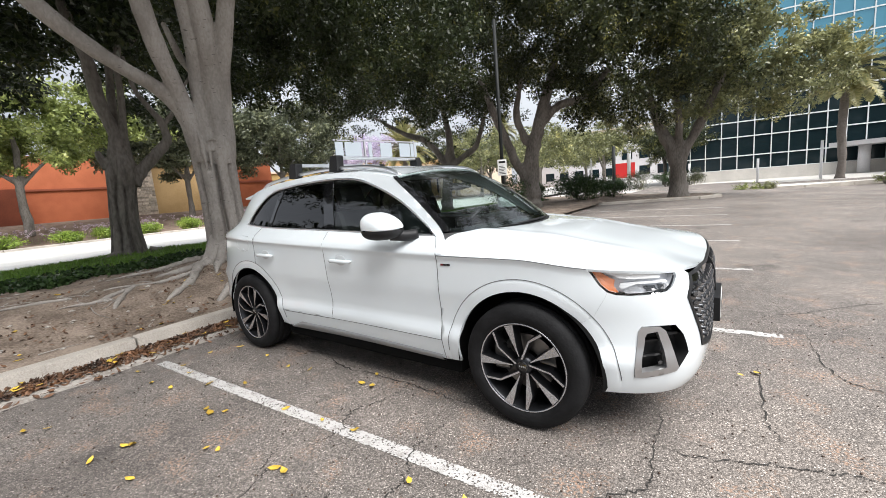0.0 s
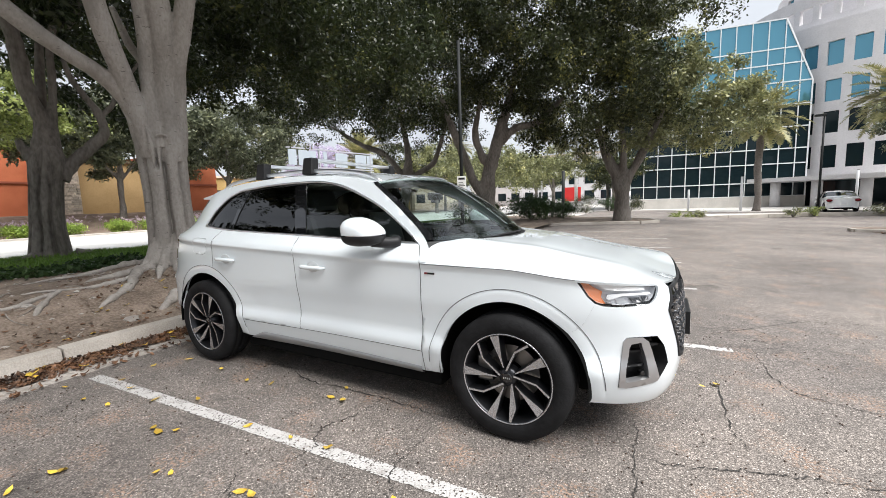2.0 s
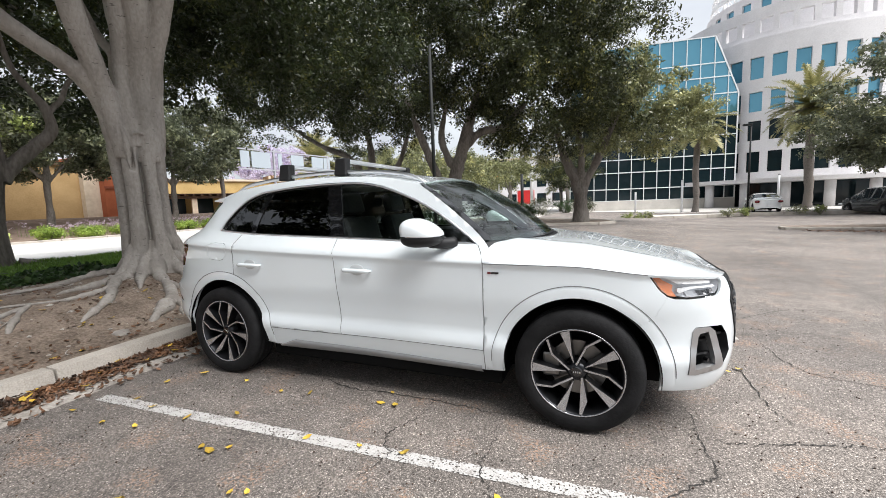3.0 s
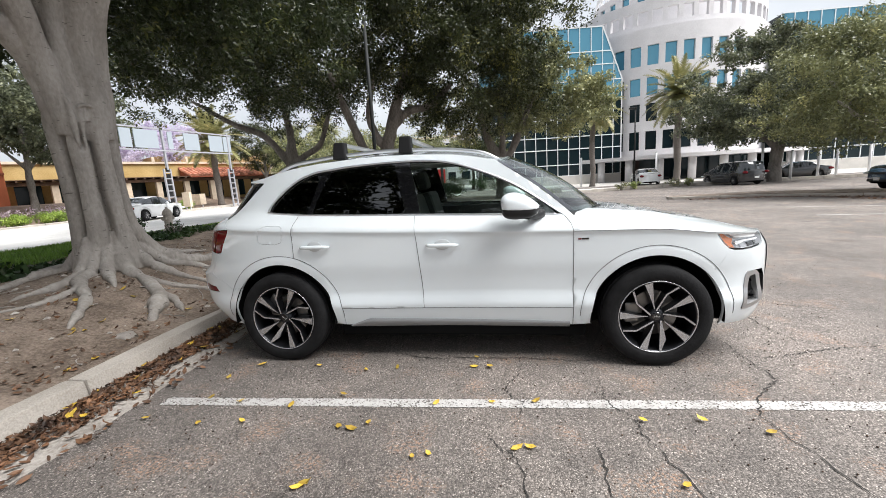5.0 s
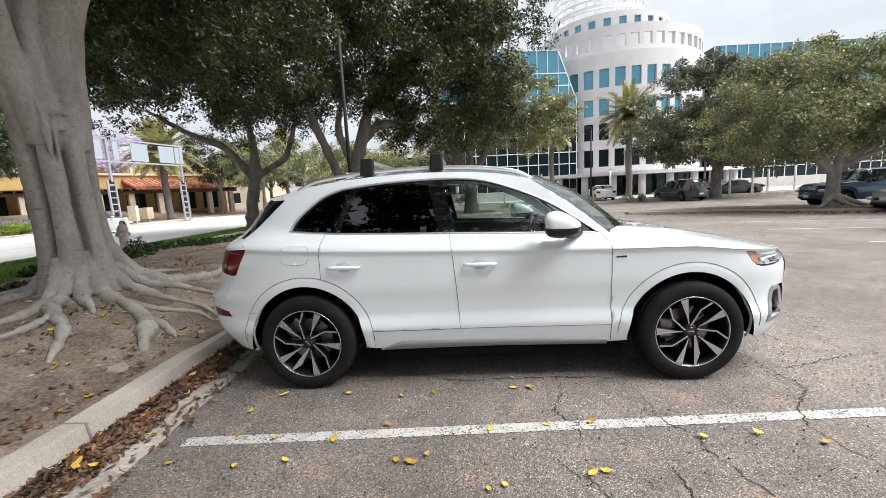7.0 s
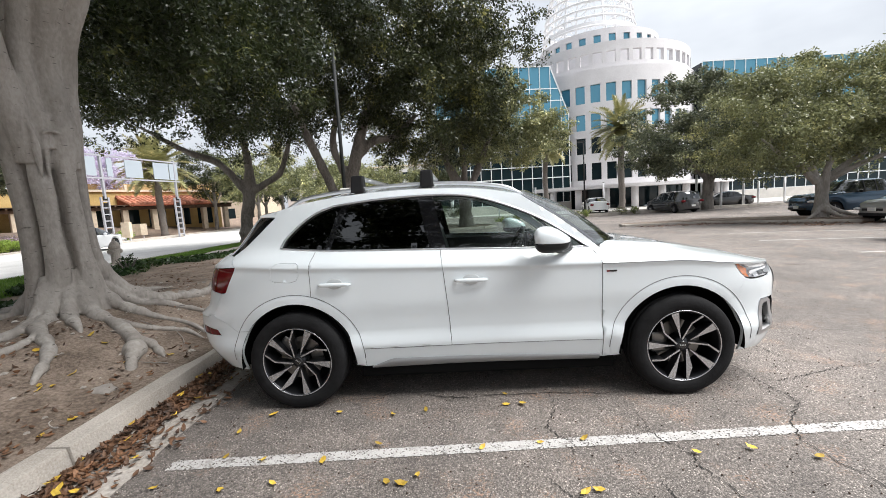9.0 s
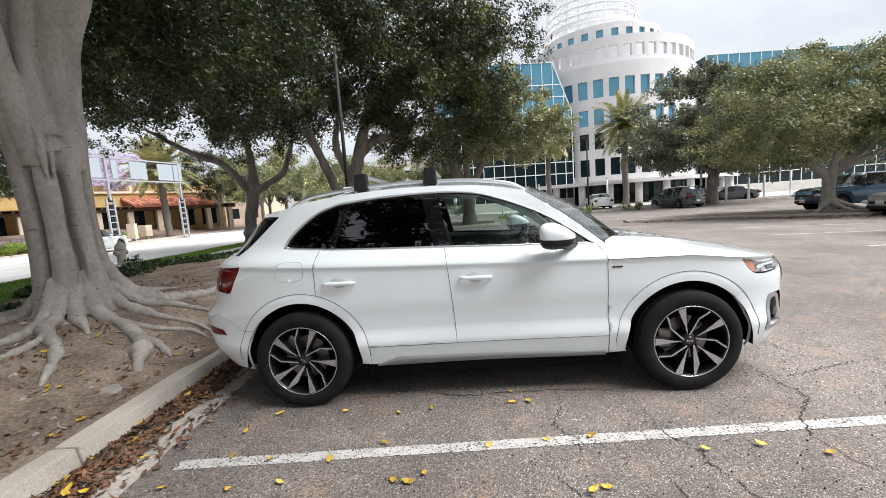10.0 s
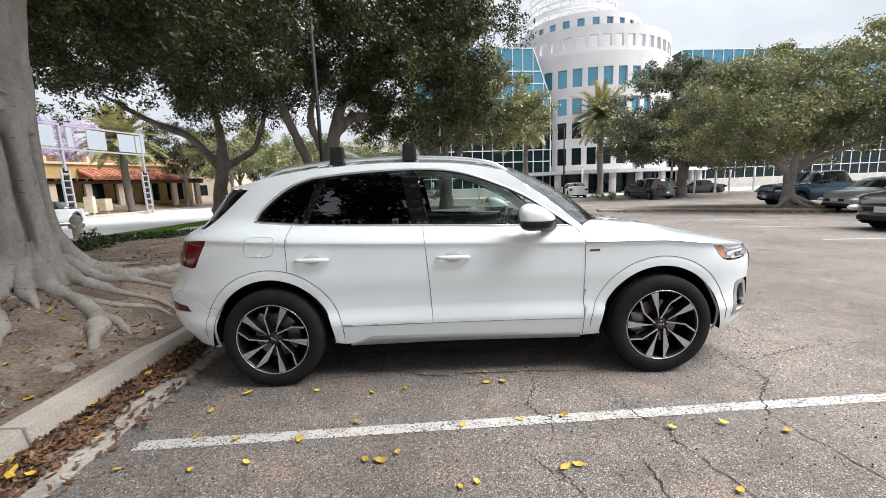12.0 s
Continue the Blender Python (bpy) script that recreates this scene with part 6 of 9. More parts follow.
# roof rails and carrier bars
for sd in (-1, 1):
    pts = []
    for x in np.linspace(-1.36, 0.24, 12):
        y = float(yc(np.array(x))) - 0.065
        pts.append((x, sd * y, float(roof_z(np.array(x), np.array(y))) + 0.030))
    a, b = pts[0], pts[-1]
    pts = [(a[0] - 0.14, a[1], float(roof_z(np.array(a[0] - 0.14), np.array(abs(a[1])))) - 0.004)] + pts + [(b[0] + 0.12, b[1] , float(roof_z(np.array(b[0] + 0.12), np.array(abs(b[1])))) - 0.006)]
    part("roof_rail", tube(bmesh.new(), pts, [0.010] + [0.015] * 12 + [0.010], seg=10, steps=3), M_CHROME, suv, "satin aluminium roof rail", smooth=True)
for xb in (-0.93, -0.385):
    bar = thing("roof_bar", "aluminium roof carrier bar with black clamp feet on the white car", "roof bar", "roof carrier bars")
    yy = float(yc(np.array(xb))) - 0.065
    zz = float(roof_z(np.array(xb), np.array(yy))) + 0.03
    bm = bmesh.new()
    box(bm, (xb - 0.038, -yy - 0.02, zz + 0.078), (xb + 0.038, yy + 0.02, zz + 0.104), 0.012)
    part("bar", bm, M_CHROME, bar)
    for sd in (-1, 1):
        bm = bmesh.new()
        lo, hi = sorted((sd * (yy - 0.035), sd * (yy + 0.045)))
        box(bm, (xb - 0.046, lo, zz - 0.028), (xb + 0.046, hi, zz + 0.108), 0.014)
        for v in bm.verts:
            k = (zz + 0.108 - v.co.z) / 0.136
            v.co.x = xb + (v.co.x - xb) * (1 + 0.22 * k)
            v.co.y += -sd * 0.02 * (1 - k)
        part("clamp_foot", bm, M_SATIN, bar)

# emblem, antenna shape and cabin
for sd in (-1, 1):
    e = skin(np.array(0.925), np.array(0.932))
    y = sd * abs(float(e[1]))
    bm = boxes(((0.885, min(y, y + sd * 0.004), 0.926), (0.905, max(y, y + sd * 0.004), 0.938)))
    em = part("fender_badge", bm, plain("badge_red", (0.16, 0.015, 0.018), 0.3), suv, "small dark badge with a red end")
    part("badge_bar", boxes(((0.907, min(y, y + sd * 0.004), 0.926), (0.955, max(y, y + sd * 0.004), 0.938))), M_GLOSSBLACK, em)


def seat(x, y, w, parent):
    s = new("seat")
    s.parent = parent
    bm = bmesh.new()
    box(bm, (x - 0.25, y - w / 2, 0.58), (x + 0.27, y + w / 2, 0.74), 0.05)
    part("cushion", bm, M_SEAT, s, smooth=False)
    bm = bmesh.new()
    box(bm, (-0.07, -w / 2, 0.0), (0.07, w / 2, 0.64), 0.05)
    bmesh.ops.transform(bm, matrix=pose(x - 0.24, y, 0.66, 0, -16, 0), verts=bm.verts)
    part("backrest", bm, M_SEAT, s)
    bm = bmesh.new()
    box(bm, (-0.05, -0.14, 0.67), (0.05, 0.14, 0.86), 0.04)
    bmesh.ops.transform(bm, matrix=pose(x - 0.24, y, 0.66, 0, -16, 0), verts=bm.verts)
    part("headrest", bm, M_SEAT, s)


cabin = new("cabin")
cabin.parent = suv
for y in (-0.37, 0.37):
    seat(0.0, y, 0.5, suv)
bm = bmesh.new()
box(bm, (-1.1, -0.66, 0.58), (-0.62, 0.66, 0.76), 0.05)
box(bm, (-1.25, -0.66, 0.62), (-1.08, 0.66, 1.27), 0.05)
part("rear_bench", bm, M_SEAT, cabin)
bm = bmesh.new()
box(bm, (0.58, -0.72, 0.70), (1.05, 0.72, 1.085), 0.06)
box(bm, (0.54, 0.18, 0.95), (0.76, 0.56, 1.15), 0.05)
box(bm, (0.50, -0.16, 0.60), (0.75, 0.16, 0.98), 0.04)
part("dashboard", bm, M_DASH, cabin)
part("display", boxes(((0.50, -0.12, 1.02), (0.52, 0.12, 1.15)), bevel=0.004), M_GLOSSBLACK, cabin)
for sd in (-1, 1):
    part("door_card", boxes(((-1.2, min(sd * 0.70, sd * 0.76), 0.45), (0.84, max(sd * 0.70, sd * 0.76), 1.10))), M_DASH, cabin)
part("headliner", boxes(((-1.5, -0.50, 1.52), (0.28, 0.50, 1.535))), plain("pale_headliner", (0.42, 0.41, 0.39), 0.9), cabin)
part("cabin_floor", boxes(((-1.9, -0.7, 0.44), (0.9, 0.7, 0.47))), M_DASH, cabin)
part("luggage_screen", boxes(((-1.42, -0.62, 0.5), (-1.39, 0.62, 1.36))), M_DASH, cabin)
bm = bmesh.new()
pts = [(0.0 + 0.0, 0.185 * math.cos(a), 0.185 * math.sin(a)) for a in np.linspace(0, 2 * math.pi, 25)]
tube(bm, pts, [0.017] * 25, seg=8, steps=1, cap=False)
box(bm, (-0.01, -0.18, -0.02), (0.02, 0.18, 0.03), 0.008)
box(bm, (-0.02, -0.07, -0.08), (0.03, 0.07, 0.05), 0.02)
bmesh.ops.transform(bm, matrix=pose(0.42, 0.37, 1.02, 0, 24, 0), verts=bm.verts)
part("steering_wheel", bm, M_SATIN, cabin, "black steering wheel", smooth=True)
part("rear_view_mirror", boxes(((0.46, -0.11, 1.38), (0.49, 0.11, 1.44)), bevel=0.01), M_BLACK, cabin)


# ---- office complex ----
GX, GY, FD = 12.4, 50.3, (0.992, 0.1255)


def on_front(s, z, d=0.0):
    """A point on the glass wing's front: s along it, d out of it."""
    return (GX + FD[0] * s + FD[1] * d, GY + FD[1] * s - FD[0] * d, z)


def bar_between(bm, p, q, w, t=None):
    """A square bar from p to q."""
    p, q = Vector(p), Vector(q)
    d = q - p
    m = Matrix.Translation((p + q) / 2) @ d.to_track_quat("Z", "Y").to_matrix().to_4x4() @ Matrix.Diagonal((w, t or w, d.length, 1))
    bmesh.ops.create_cube(bm, size=1.0, matrix=m)
    return bm


def quad(pts, name, material, parent):
    return mesh_ob(name, [tuple(p) for p in pts], [tuple(range(len(pts)))], material, parent)


def build_wing(name, label, front, s0, s1, rows, pitch, slant, base_z):
    """A glass wing: one pane a cell, white mullions and transoms, a concrete plinth."""
    ob = thing(name, label, "office building")
    n = round((s1 - s0) / pitch)

    def edge_s(z):
        return s1 + (0.0 if slant is None or z >= rows[-1] else min(slant[0], slant[0] * (rows[-1] - z) / (rows[-1] - slant[1])))

    pane = None
    for j, (za, zb) in enumerate(zip(rows, rows[1:])):
        for i in range(n + 2):
            sa, sb = s0 + i * pitch, s0 + (i + 1) * pitch
            if sa >= max(edge_s(za), edge_s(zb)) - 0.05:
                continue
            pts = [front(sa, za), front(min(sb, edge_s(za)), za), front(min(sb, edge_s(zb)), zb), front(min(sa, edge_s(zb)), zb)]
            # reflection set by height: painted sky blue above 8.5 m, near black below
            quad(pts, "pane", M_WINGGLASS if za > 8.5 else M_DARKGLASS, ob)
    for j, z in enumerate(rows):
        part("transom", bar_between(bmesh.new(), front(s0, z, 0.04), front(edge_s(z), z, 0.04), 0.11), M_MULLION, ob)
    for i in range(n + 3):
        s = s0 + i * pitch
        zt = rows[-1] if s <= s1 else (rows[-1] - (s - s1) / slant[0] * (rows[-1] - slant[1]) if slant and s < s1 + slant[0] else None)
        if zt:
            part("mullion", bar_between(bmesh.new(), front(s, rows[0], 0.035), front(s, zt, 0.035), 0.09), M_MULLION, ob)
    if slant:
        part("mullion", bar_between(bmesh.new(), front(s1, rows[-1], 0.04), front(s1 + slant[0], slant[1], 0.04), 0.12), M_MULLION, ob)
        part("mullion", bar_between(bmesh.new(), front(s1 + slant[0], rows[0], 0.04), front(s1 + slant[0], slant[1], 0.04), 0.12), M_MULLION, ob)
    bm = bmesh.new()
    a, b, c, d = front(s0, base_z, 0.25), front(s1 + (slant[0] if slant else 0), base_z, 0.25), front(s1 + (slant[0] if slant else 0), base_z, -0.3), front(s0, base_z, -0.3)
    vs = [bm.verts.new(p) for p in (a, b, c, d)] + [bm.verts.new((p[0], p[1], rows[0])) for p in (a, b, c, d)]
    for f in ((0, 1, 5, 4), (1, 2, 6, 5), (2, 3, 7, 6), (3, 0, 4, 7), (4, 5, 6, 7)):
        bm.faces.new([vs[k] for k in f])
    part("plinth", bm, M_WALK, ob, "pale concrete plinth")
    bm = bmesh.new()
    e = s1 + (slant[0] if slant else 0) - 0.05
    p = [front(s0, 0, -0.25), front(e, 0, -0.25), front(e, 0, -14), front(s0, 0, -14)]
    ztop = [rows[-1] - 0.1, (slant[1] if slant else rows[-1] - 0.1), (slant[1] if slant else rows[-1] - 0.1), rows[-1] - 0.1]
    lo, hi = [bm.verts.new((x, y, base_z)) for x, y, _ in p], [bm.verts.new((x, y, z)) for (x, y, _), z in zip(p, ztop)]
    for k in range(4):
        bm.faces.new((lo[k], lo[(k + 1) % 4], hi[(k + 1) % 4], hi[k]))
    bm.faces.new(hi)
    part("core_wall", bm, M_DARKGLASS, ob)
    return ob


# the reflected sky is put into this blue base colour
M_WINGGLASS = plain("sky_tinted_glass", (0.11, 0.30, 0.40), 0.06, 0.6, 0.2)
build_wing("glass_wing", "blue-green mirrored glass office wing with white mullions", on_front, -15.01, 0.06, [0.95, 2.34, 4.25, 5.75, 7.9, 10.1, 12.3, 14.1, 15.6, 18.37], 1.37, (2.37, 12.28), -0.5)
build_wing("glass_wing", "low-rise glass office wing with white mullions and concrete plinth", lambda s, z, d=0.0: (s, 53.0 + 0.06 * (s - 38) - d, z), 33.0, 74.0, [1.1, 2.6, 4.4, 6.0, 8.2, 10.3, 12.4, 14.3, 16.0, 18.3], 1.45, None, -0.6)

DC = (22.6, 62.5)
drum = thing("round_tower", "white concrete drum tower with square blue windows and steel lattice crown", "office building")


def ring_wall(name, R, z0, z1, a0, a1, holes, material, parent, thick=0.35, n=180):
    """A curved wall with rectangular openings (angle, half-angle, z0, z1)."""
    angs = sorted(set(list(np.linspace(a0, a1, n)) + [h[0] + s * h[1] for h in holes for s in (-1, 1) if a0 < h[0] + s * h[1] < a1]))
    zs = sorted(set([z0, z1] + [h[2] for h in holes] + [h[3] for h in holes]))
    vs, fs = [], []
    idx = {}

    def vert(a, z, r):
        key = (round(a, 5), z, r)
        if key not in idx:
            idx[key] = len(vs)
            vs.append((DC[0] + r * math.cos(a), DC[1] + r * math.sin(a), z))
        return idx[key]

    for za, zb in zip(zs, zs[1:]):
        for aa, ab in zip(angs, angs[1:]):
            am, zm = (aa + ab) / 2, (za + zb) / 2
            if any(abs(am - h[0]) < h[1] and h[2] < zm < h[3] for h in holes):
                continue
            fs.append((vert(aa, za, R), vert(ab, za, R), vert(ab, zb, R), vert(aa, zb, R)))
    for ha, hw, h0, h1 in holes:
        for a in (ha - hw, ha + hw):
            fs.append((vert(a, h0, R), vert(a, h1, R), vert(a, h1, R - thick), vert(a, h0, R - thick)))
        for z in (h0, h1):
            fs.append((vert(ha - hw, z, R), vert(ha + hw, z, R), vert(ha + hw, z, R - thick), vert(ha - hw, z, R - thick)))
    for aa, ab in zip(angs, angs[1:]):
        fs.append((vert(aa, z1, R), vert(ab, z1, R), vert(ab, z1, R - thick), vert(aa, z1, R - thick)))
    return mesh_ob(name, vs, fs, material, parent)


A0 = math.atan2(-3.8 - DC[1], -0.2 - DC[0])
RL = 13.2
low_holes = []
for za, zb in ((3.6, 5.8), (7.0, 9.1), (10.05, 12.1), (13.45, 15.7)):
    for k in range(-9, 14):
        low_holes.append((A0 + math.radians(-0.8 + 8.2 * k), math.radians(2.6), za, zb))
low_holes = [h for h in low_holes if not (h[0] < A0 - 0.34)]
ring_wall("drum_wall", RL, 2.6, 17.6, A0 - 1.3, A0 + 1.9, low_holes, M_CONC_WHITE, drum)
for ha, hw, h0, h1 in low_holes:
    pts = [(DC[0] + (RL - 0.3) * math.cos(a), DC[1] + (RL - 0.3) * math.sin(a), z) for a, z in ((ha - hw, h0), (ha + hw, h0), (ha + hw, h1), (ha - hw, h1))]
    # upper rows get the painted sky reflection, lower rows the near-black glass
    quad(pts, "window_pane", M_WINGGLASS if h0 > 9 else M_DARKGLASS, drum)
top_holes = [(A0 + math.radians(7.3 * k + 0.7), math.radians(2.5), 18.3, 19.75) for k in range(-18, 19)]
ring_wall("parapet", 12.6, 17.4, 20.9, A0 - 2.4, A0 + 2.4, top_holes, M_CONC_WHITE, drum, 0.5)
tier_holes = [(A0 + math.radians(13.0 * k + 1), math.radians(3.1), 22.05, 23.25) for k in range(-8, 9)]
ring_wall("upper_tier", 8.6, 17.6, 24.0, A0 - 2.4, A0 + 2.4, tier_holes, M_CONC_WHITE, drum, 0.3)
for ha, hw, h0, h1 in tier_holes:
    pts = [(DC[0] + 8.35 * math.cos(a), DC[1] + 8.35 * math.sin(a), z) for a, z in ((ha - hw, h0), (ha + hw, h0), (ha + hw, h1), (ha - hw, h1))]
    quad(pts, "window_pane", M_WINGGLASS, drum)
bm = bmesh.new()
bmesh.ops.create_circle(bm, cap_ends=True, segments=72, radius=RL - 0.1, matrix=Matrix.Translation((DC[0], DC[1], 17.55)))
bmesh.ops.create_circle(bm, cap_ends=True, segments=72, radius=8.5, matrix=Matrix.Translation((DC[0], DC[1], 23.9)))
part("terrace", bm, M_CONC_WHITE, drum)
CC = (DC[0] - 1.15, DC[1] + 0.3)
crown = part("crown_base", cyl(bmesh.new(), (CC[0], CC[1], 25.2), (CC[0], CC[1], 25.8), 6.9, 6.9, 72, False), M_STEEL_WHITE, drum)
lv = [(23.9, 6.95), (25.2, 6.9), (26.6, 6.7), (27.7, 6.55), (28.8, 6.35), (30.0, 6.1), (31.5, 5.7), (33.5, 5.0)]
for z, r in lv[1:]:
    bm = bmesh.new()
    pts = [(CC[0] + r * math.cos(a), CC[1] + r * math.sin(a), z) for a in np.linspace(0, 2 * math.pi, 49)]
    tube(bm, pts, [0.17] * 49, seg=6, steps=1, cap=False)
    part("crown_ring", bm, M_STEEL_WHITE, drum)
for k in range(24):
    a, b = 2 * math.pi * k / 24, 2 * math.pi * (k + 1) / 24
    bm = bmesh.new()
    for (z0, r0), (z1, r1) in zip(lv, lv[1:]):
        bar_between(bm, (CC[0] + r0 * math.cos(a), CC[1] + r0 * math.sin(a), z0), (CC[0] + r1 * math.cos(a), CC[1] + r1 * math.sin(a), z1), 0.2 if k % 3 == 0 else 0.09)
        if k % 2 == 0:
            bar_between(bm, (CC[0] + r0 * math.cos(a), CC[1] + r0 * math.sin(a), z0), (CC[0] + r1 * math.cos(b), CC[1] + r1 * math.sin(b), z1), 0.09)
    part("lattice_strut", bm, M_STEEL_WHITE, drum)
# ground floor of the tower: recessed dark glazing, canopy and columns
bm = bmesh.new()
cyl(bm, (DC[0], DC[1], -0.6), (DC[0], DC[1], 2.7), RL - 0.4, RL - 0.4, 72, False)
part("ground_floor_glazing", bm, M_DARKGLASS, drum)
bm = bmesh.new()
cyl(bm, (DC[0], DC[1], 2.35), (DC[0], DC[1], 2.75), RL + 4.6, RL + 4.6, 96, True)
part("canopy", bm, M_CONC_WHITE, drum, "white concrete entrance canopy")
for k in range(-5, 9):
    a = A0 + math.radians(11 * k + 3)
    bm = bmesh.new()
    cyl(bm, (DC[0] + (RL + 3.7) * math.cos(a), DC[1] + (RL + 3.7) * math.sin(a), -0.6), (DC[0] + (RL + 3.7) * math.cos(a), DC[1] + (RL + 3.7) * math.sin(a), 2.4), 0.42, seg=20)
    part("column", bm, M_CONC_WHITE, drum, smooth=True)

# ---- pavement, islands and street furniture round the lot ----
lot_z = lot_fall


def slab(name, pts, z0, z1, material, label, category, bevel=0.0):
    """A flat raised area with the given outline."""
    bm = bmesh.new()
    lo, hi = [bm.verts.new((*p, z0)) for p in pts], [bm.verts.new((*p, z1)) for p in pts]
    bm.faces.new(hi)
    for k in range(len(pts)):
        bm.faces.new((lo[k], lo[(k + 1) % len(pts)], hi[(k + 1) % len(pts)], hi[k]))
    bmesh.ops.recalc_face_normals(bm, faces=bm.faces)
    return tagged(part(name, bm, material), label, category, kind="structure")


def kerb_run(name, pts, w=0.18, h=0.13, zf=lot_z, label="pale concrete kerb edging the island"):
    k = new(name)
    tagged(k, label, "kerb", kind="structure")
    for p, q in zip(pts, pts[1:]):
        n = max(1, round(math.dist(p, q) / 2.4))
        for i in range(n):
            a = [p[0] + (q[0] - p[0]) * (i + 0.004) / n, p[1] + (q[1] - p[1]) * (i + 0.004) / n]
            b = [p[0] + (q[0] - p[0]) * (i + 0.996) / n, p[1] + (q[1] - p[1]) * (i + 0.996) / n]
            bm = bmesh.new()
            bar_between(bm, (*a, zf(*a) + h / 2 - 0.06), (*b, zf(*b) + h / 2 - 0.06), w, h + 0.12)
            bmesh.ops.bevel(bm, geom=bm.edges[:], offset=0.012, segments=1, affect="EDGES")
            part("kerb_stone", bm, M_KERB, k)
    return k


walk_pts = [(1.2, 28.0), (6.0, 29.5), (10.6, 32.0), (16.0, 33.0), (40, 33.5), (90, 34), (90, 120), (-12, 120), (-12, 30.0), (-3.3, 27.5)]
slab("pavement", walk_pts, -0.6, -0.16, M_WALK, "pale concrete pavement before the office building", "pavement")
kerb_run("kerb_far", [(-3.3, 27.4), (1.2, 27.9), (6.0, 29.4), (10.6, 31.9), (16.0, 32.9), (40, 33.4)], zf=lambda x, y: -0.20)
slab("drive_lane", [(-3, 33.5), (60, 36.5), (60, 40), (-3, 37)], -0.3, -0.155, M_ASPHALT, "asphalt drop-off lane along the building", "drive lane")
isl = [(-3.2, 17.5), (-1.0, 18.6), (1.2, 19.2), (2.0, 20.2), (1.7, 21.8), (0.2, 23.4), (-3.2, 25.5)]
slab("island", isl, -0.2, 0.10, M_DIRT, "soil island with roots and leaf litter", "island")
kerb_run("kerb_island", isl + isl[:1], zf=lambda x, y: 0.0)
isr = [(8.6, 17.9), (12.8, 17.5), (15.2, 15.6), (17.2, 13.9), (18.6, 14.9), (17.0, 17.4), (13.5, 19.2), (8.8, 18.9)]
slab("island", isr, -0.6, -0.14, M_DIRT, "soil island strewn with dry leaves", "island")
kerb_run("kerb_island", isr + isr[:1])


def street_lamp(at, h):
    ob = thing("street_lamp", "dark green lamp post with a flat box head on the pavement", "street lamp", "", at)
    bm = bmesh.new()
    cyl(bm, (0, 0, 0), (0, 0, h), 0.085, 0.06, 12)
    part("pole", bm, M_POLE, ob, smooth=True)
    part("base", boxes(((-0.16, -0.16, 0), (0.16, 0.16, 0.45)), bevel=0.03), M_POLE, ob)
    part("lamp_head", boxes(((-0.55, -0.18, h - 0.08), (0.06, 0.18, h + 0.06)), bevel=0.03), M_POLE, ob)
    return ob


street_lamp((12.3, 36.5, -0.2), 7.0)


def bollard(at, h, r=0.09):
    ob = thing("bollard", "slim white bollard light on the pavement", "bollard", "bollards", at)
    part("post", cyl(bmesh.new(), (0, 0, 0), (0, 0, h), r, r, 12), M_STEEL_WHITE, ob, smooth=True)
    part("cap", cyl(bmesh.new(), (0, 0, h), (0, 0, h + 0.05), r * 1.15, r * 0.8, 12), M_POLE, ob)
    return ob


for x, y, h in ((4.3, 41.0, 2.0), (-0.8, 42.5, 2.1), (8.0, 39.0, 2.9), (15.4, 40.0, 3.0), (21.4, 33.6, 3.0), (23.2, 33.0, 2.2), (27.0, 33.8, 2.2), (25.4, 33.4, 2.6), (29.6, 34.2, 2.4)):
    bollard((x, y, -0.16), h)


def sign_pole(at, h, label):
    ob = thing("sign_pole", label, "sign post", "", at)
    part("pole", cyl(bmesh.new(), (0, 0, 0), (0, 0, h), 0.062, 0.055, 12), M_POLE, ob, smooth=True)
    sg = part("sign_plate", boxes(((-0.15, -0.085, 1.45), (0.15, -0.070, 1.98)), bevel=0.004), M_PLATE, ob, "white notice plate")
    part("sign_bar", boxes(((-0.11, -0.089, 1.86), (0.11, -0.0855, 1.93))), M_BLACK, sg)
    for k in range(6):
        part("sign_bar", boxes(((-0.11, -0.089, 1.50 + 0.05 * k), (0.11 - 0.03 * (k % 3), -0.0855, 1.52 + 0.05 * k))), M_BLACK, sg)
    return ob


sign_pole((-3.92, 9.56, 0.25), 6.4, "tall dark steel pole carrying a small white notice plate").rotation_euler.z = radians(25)

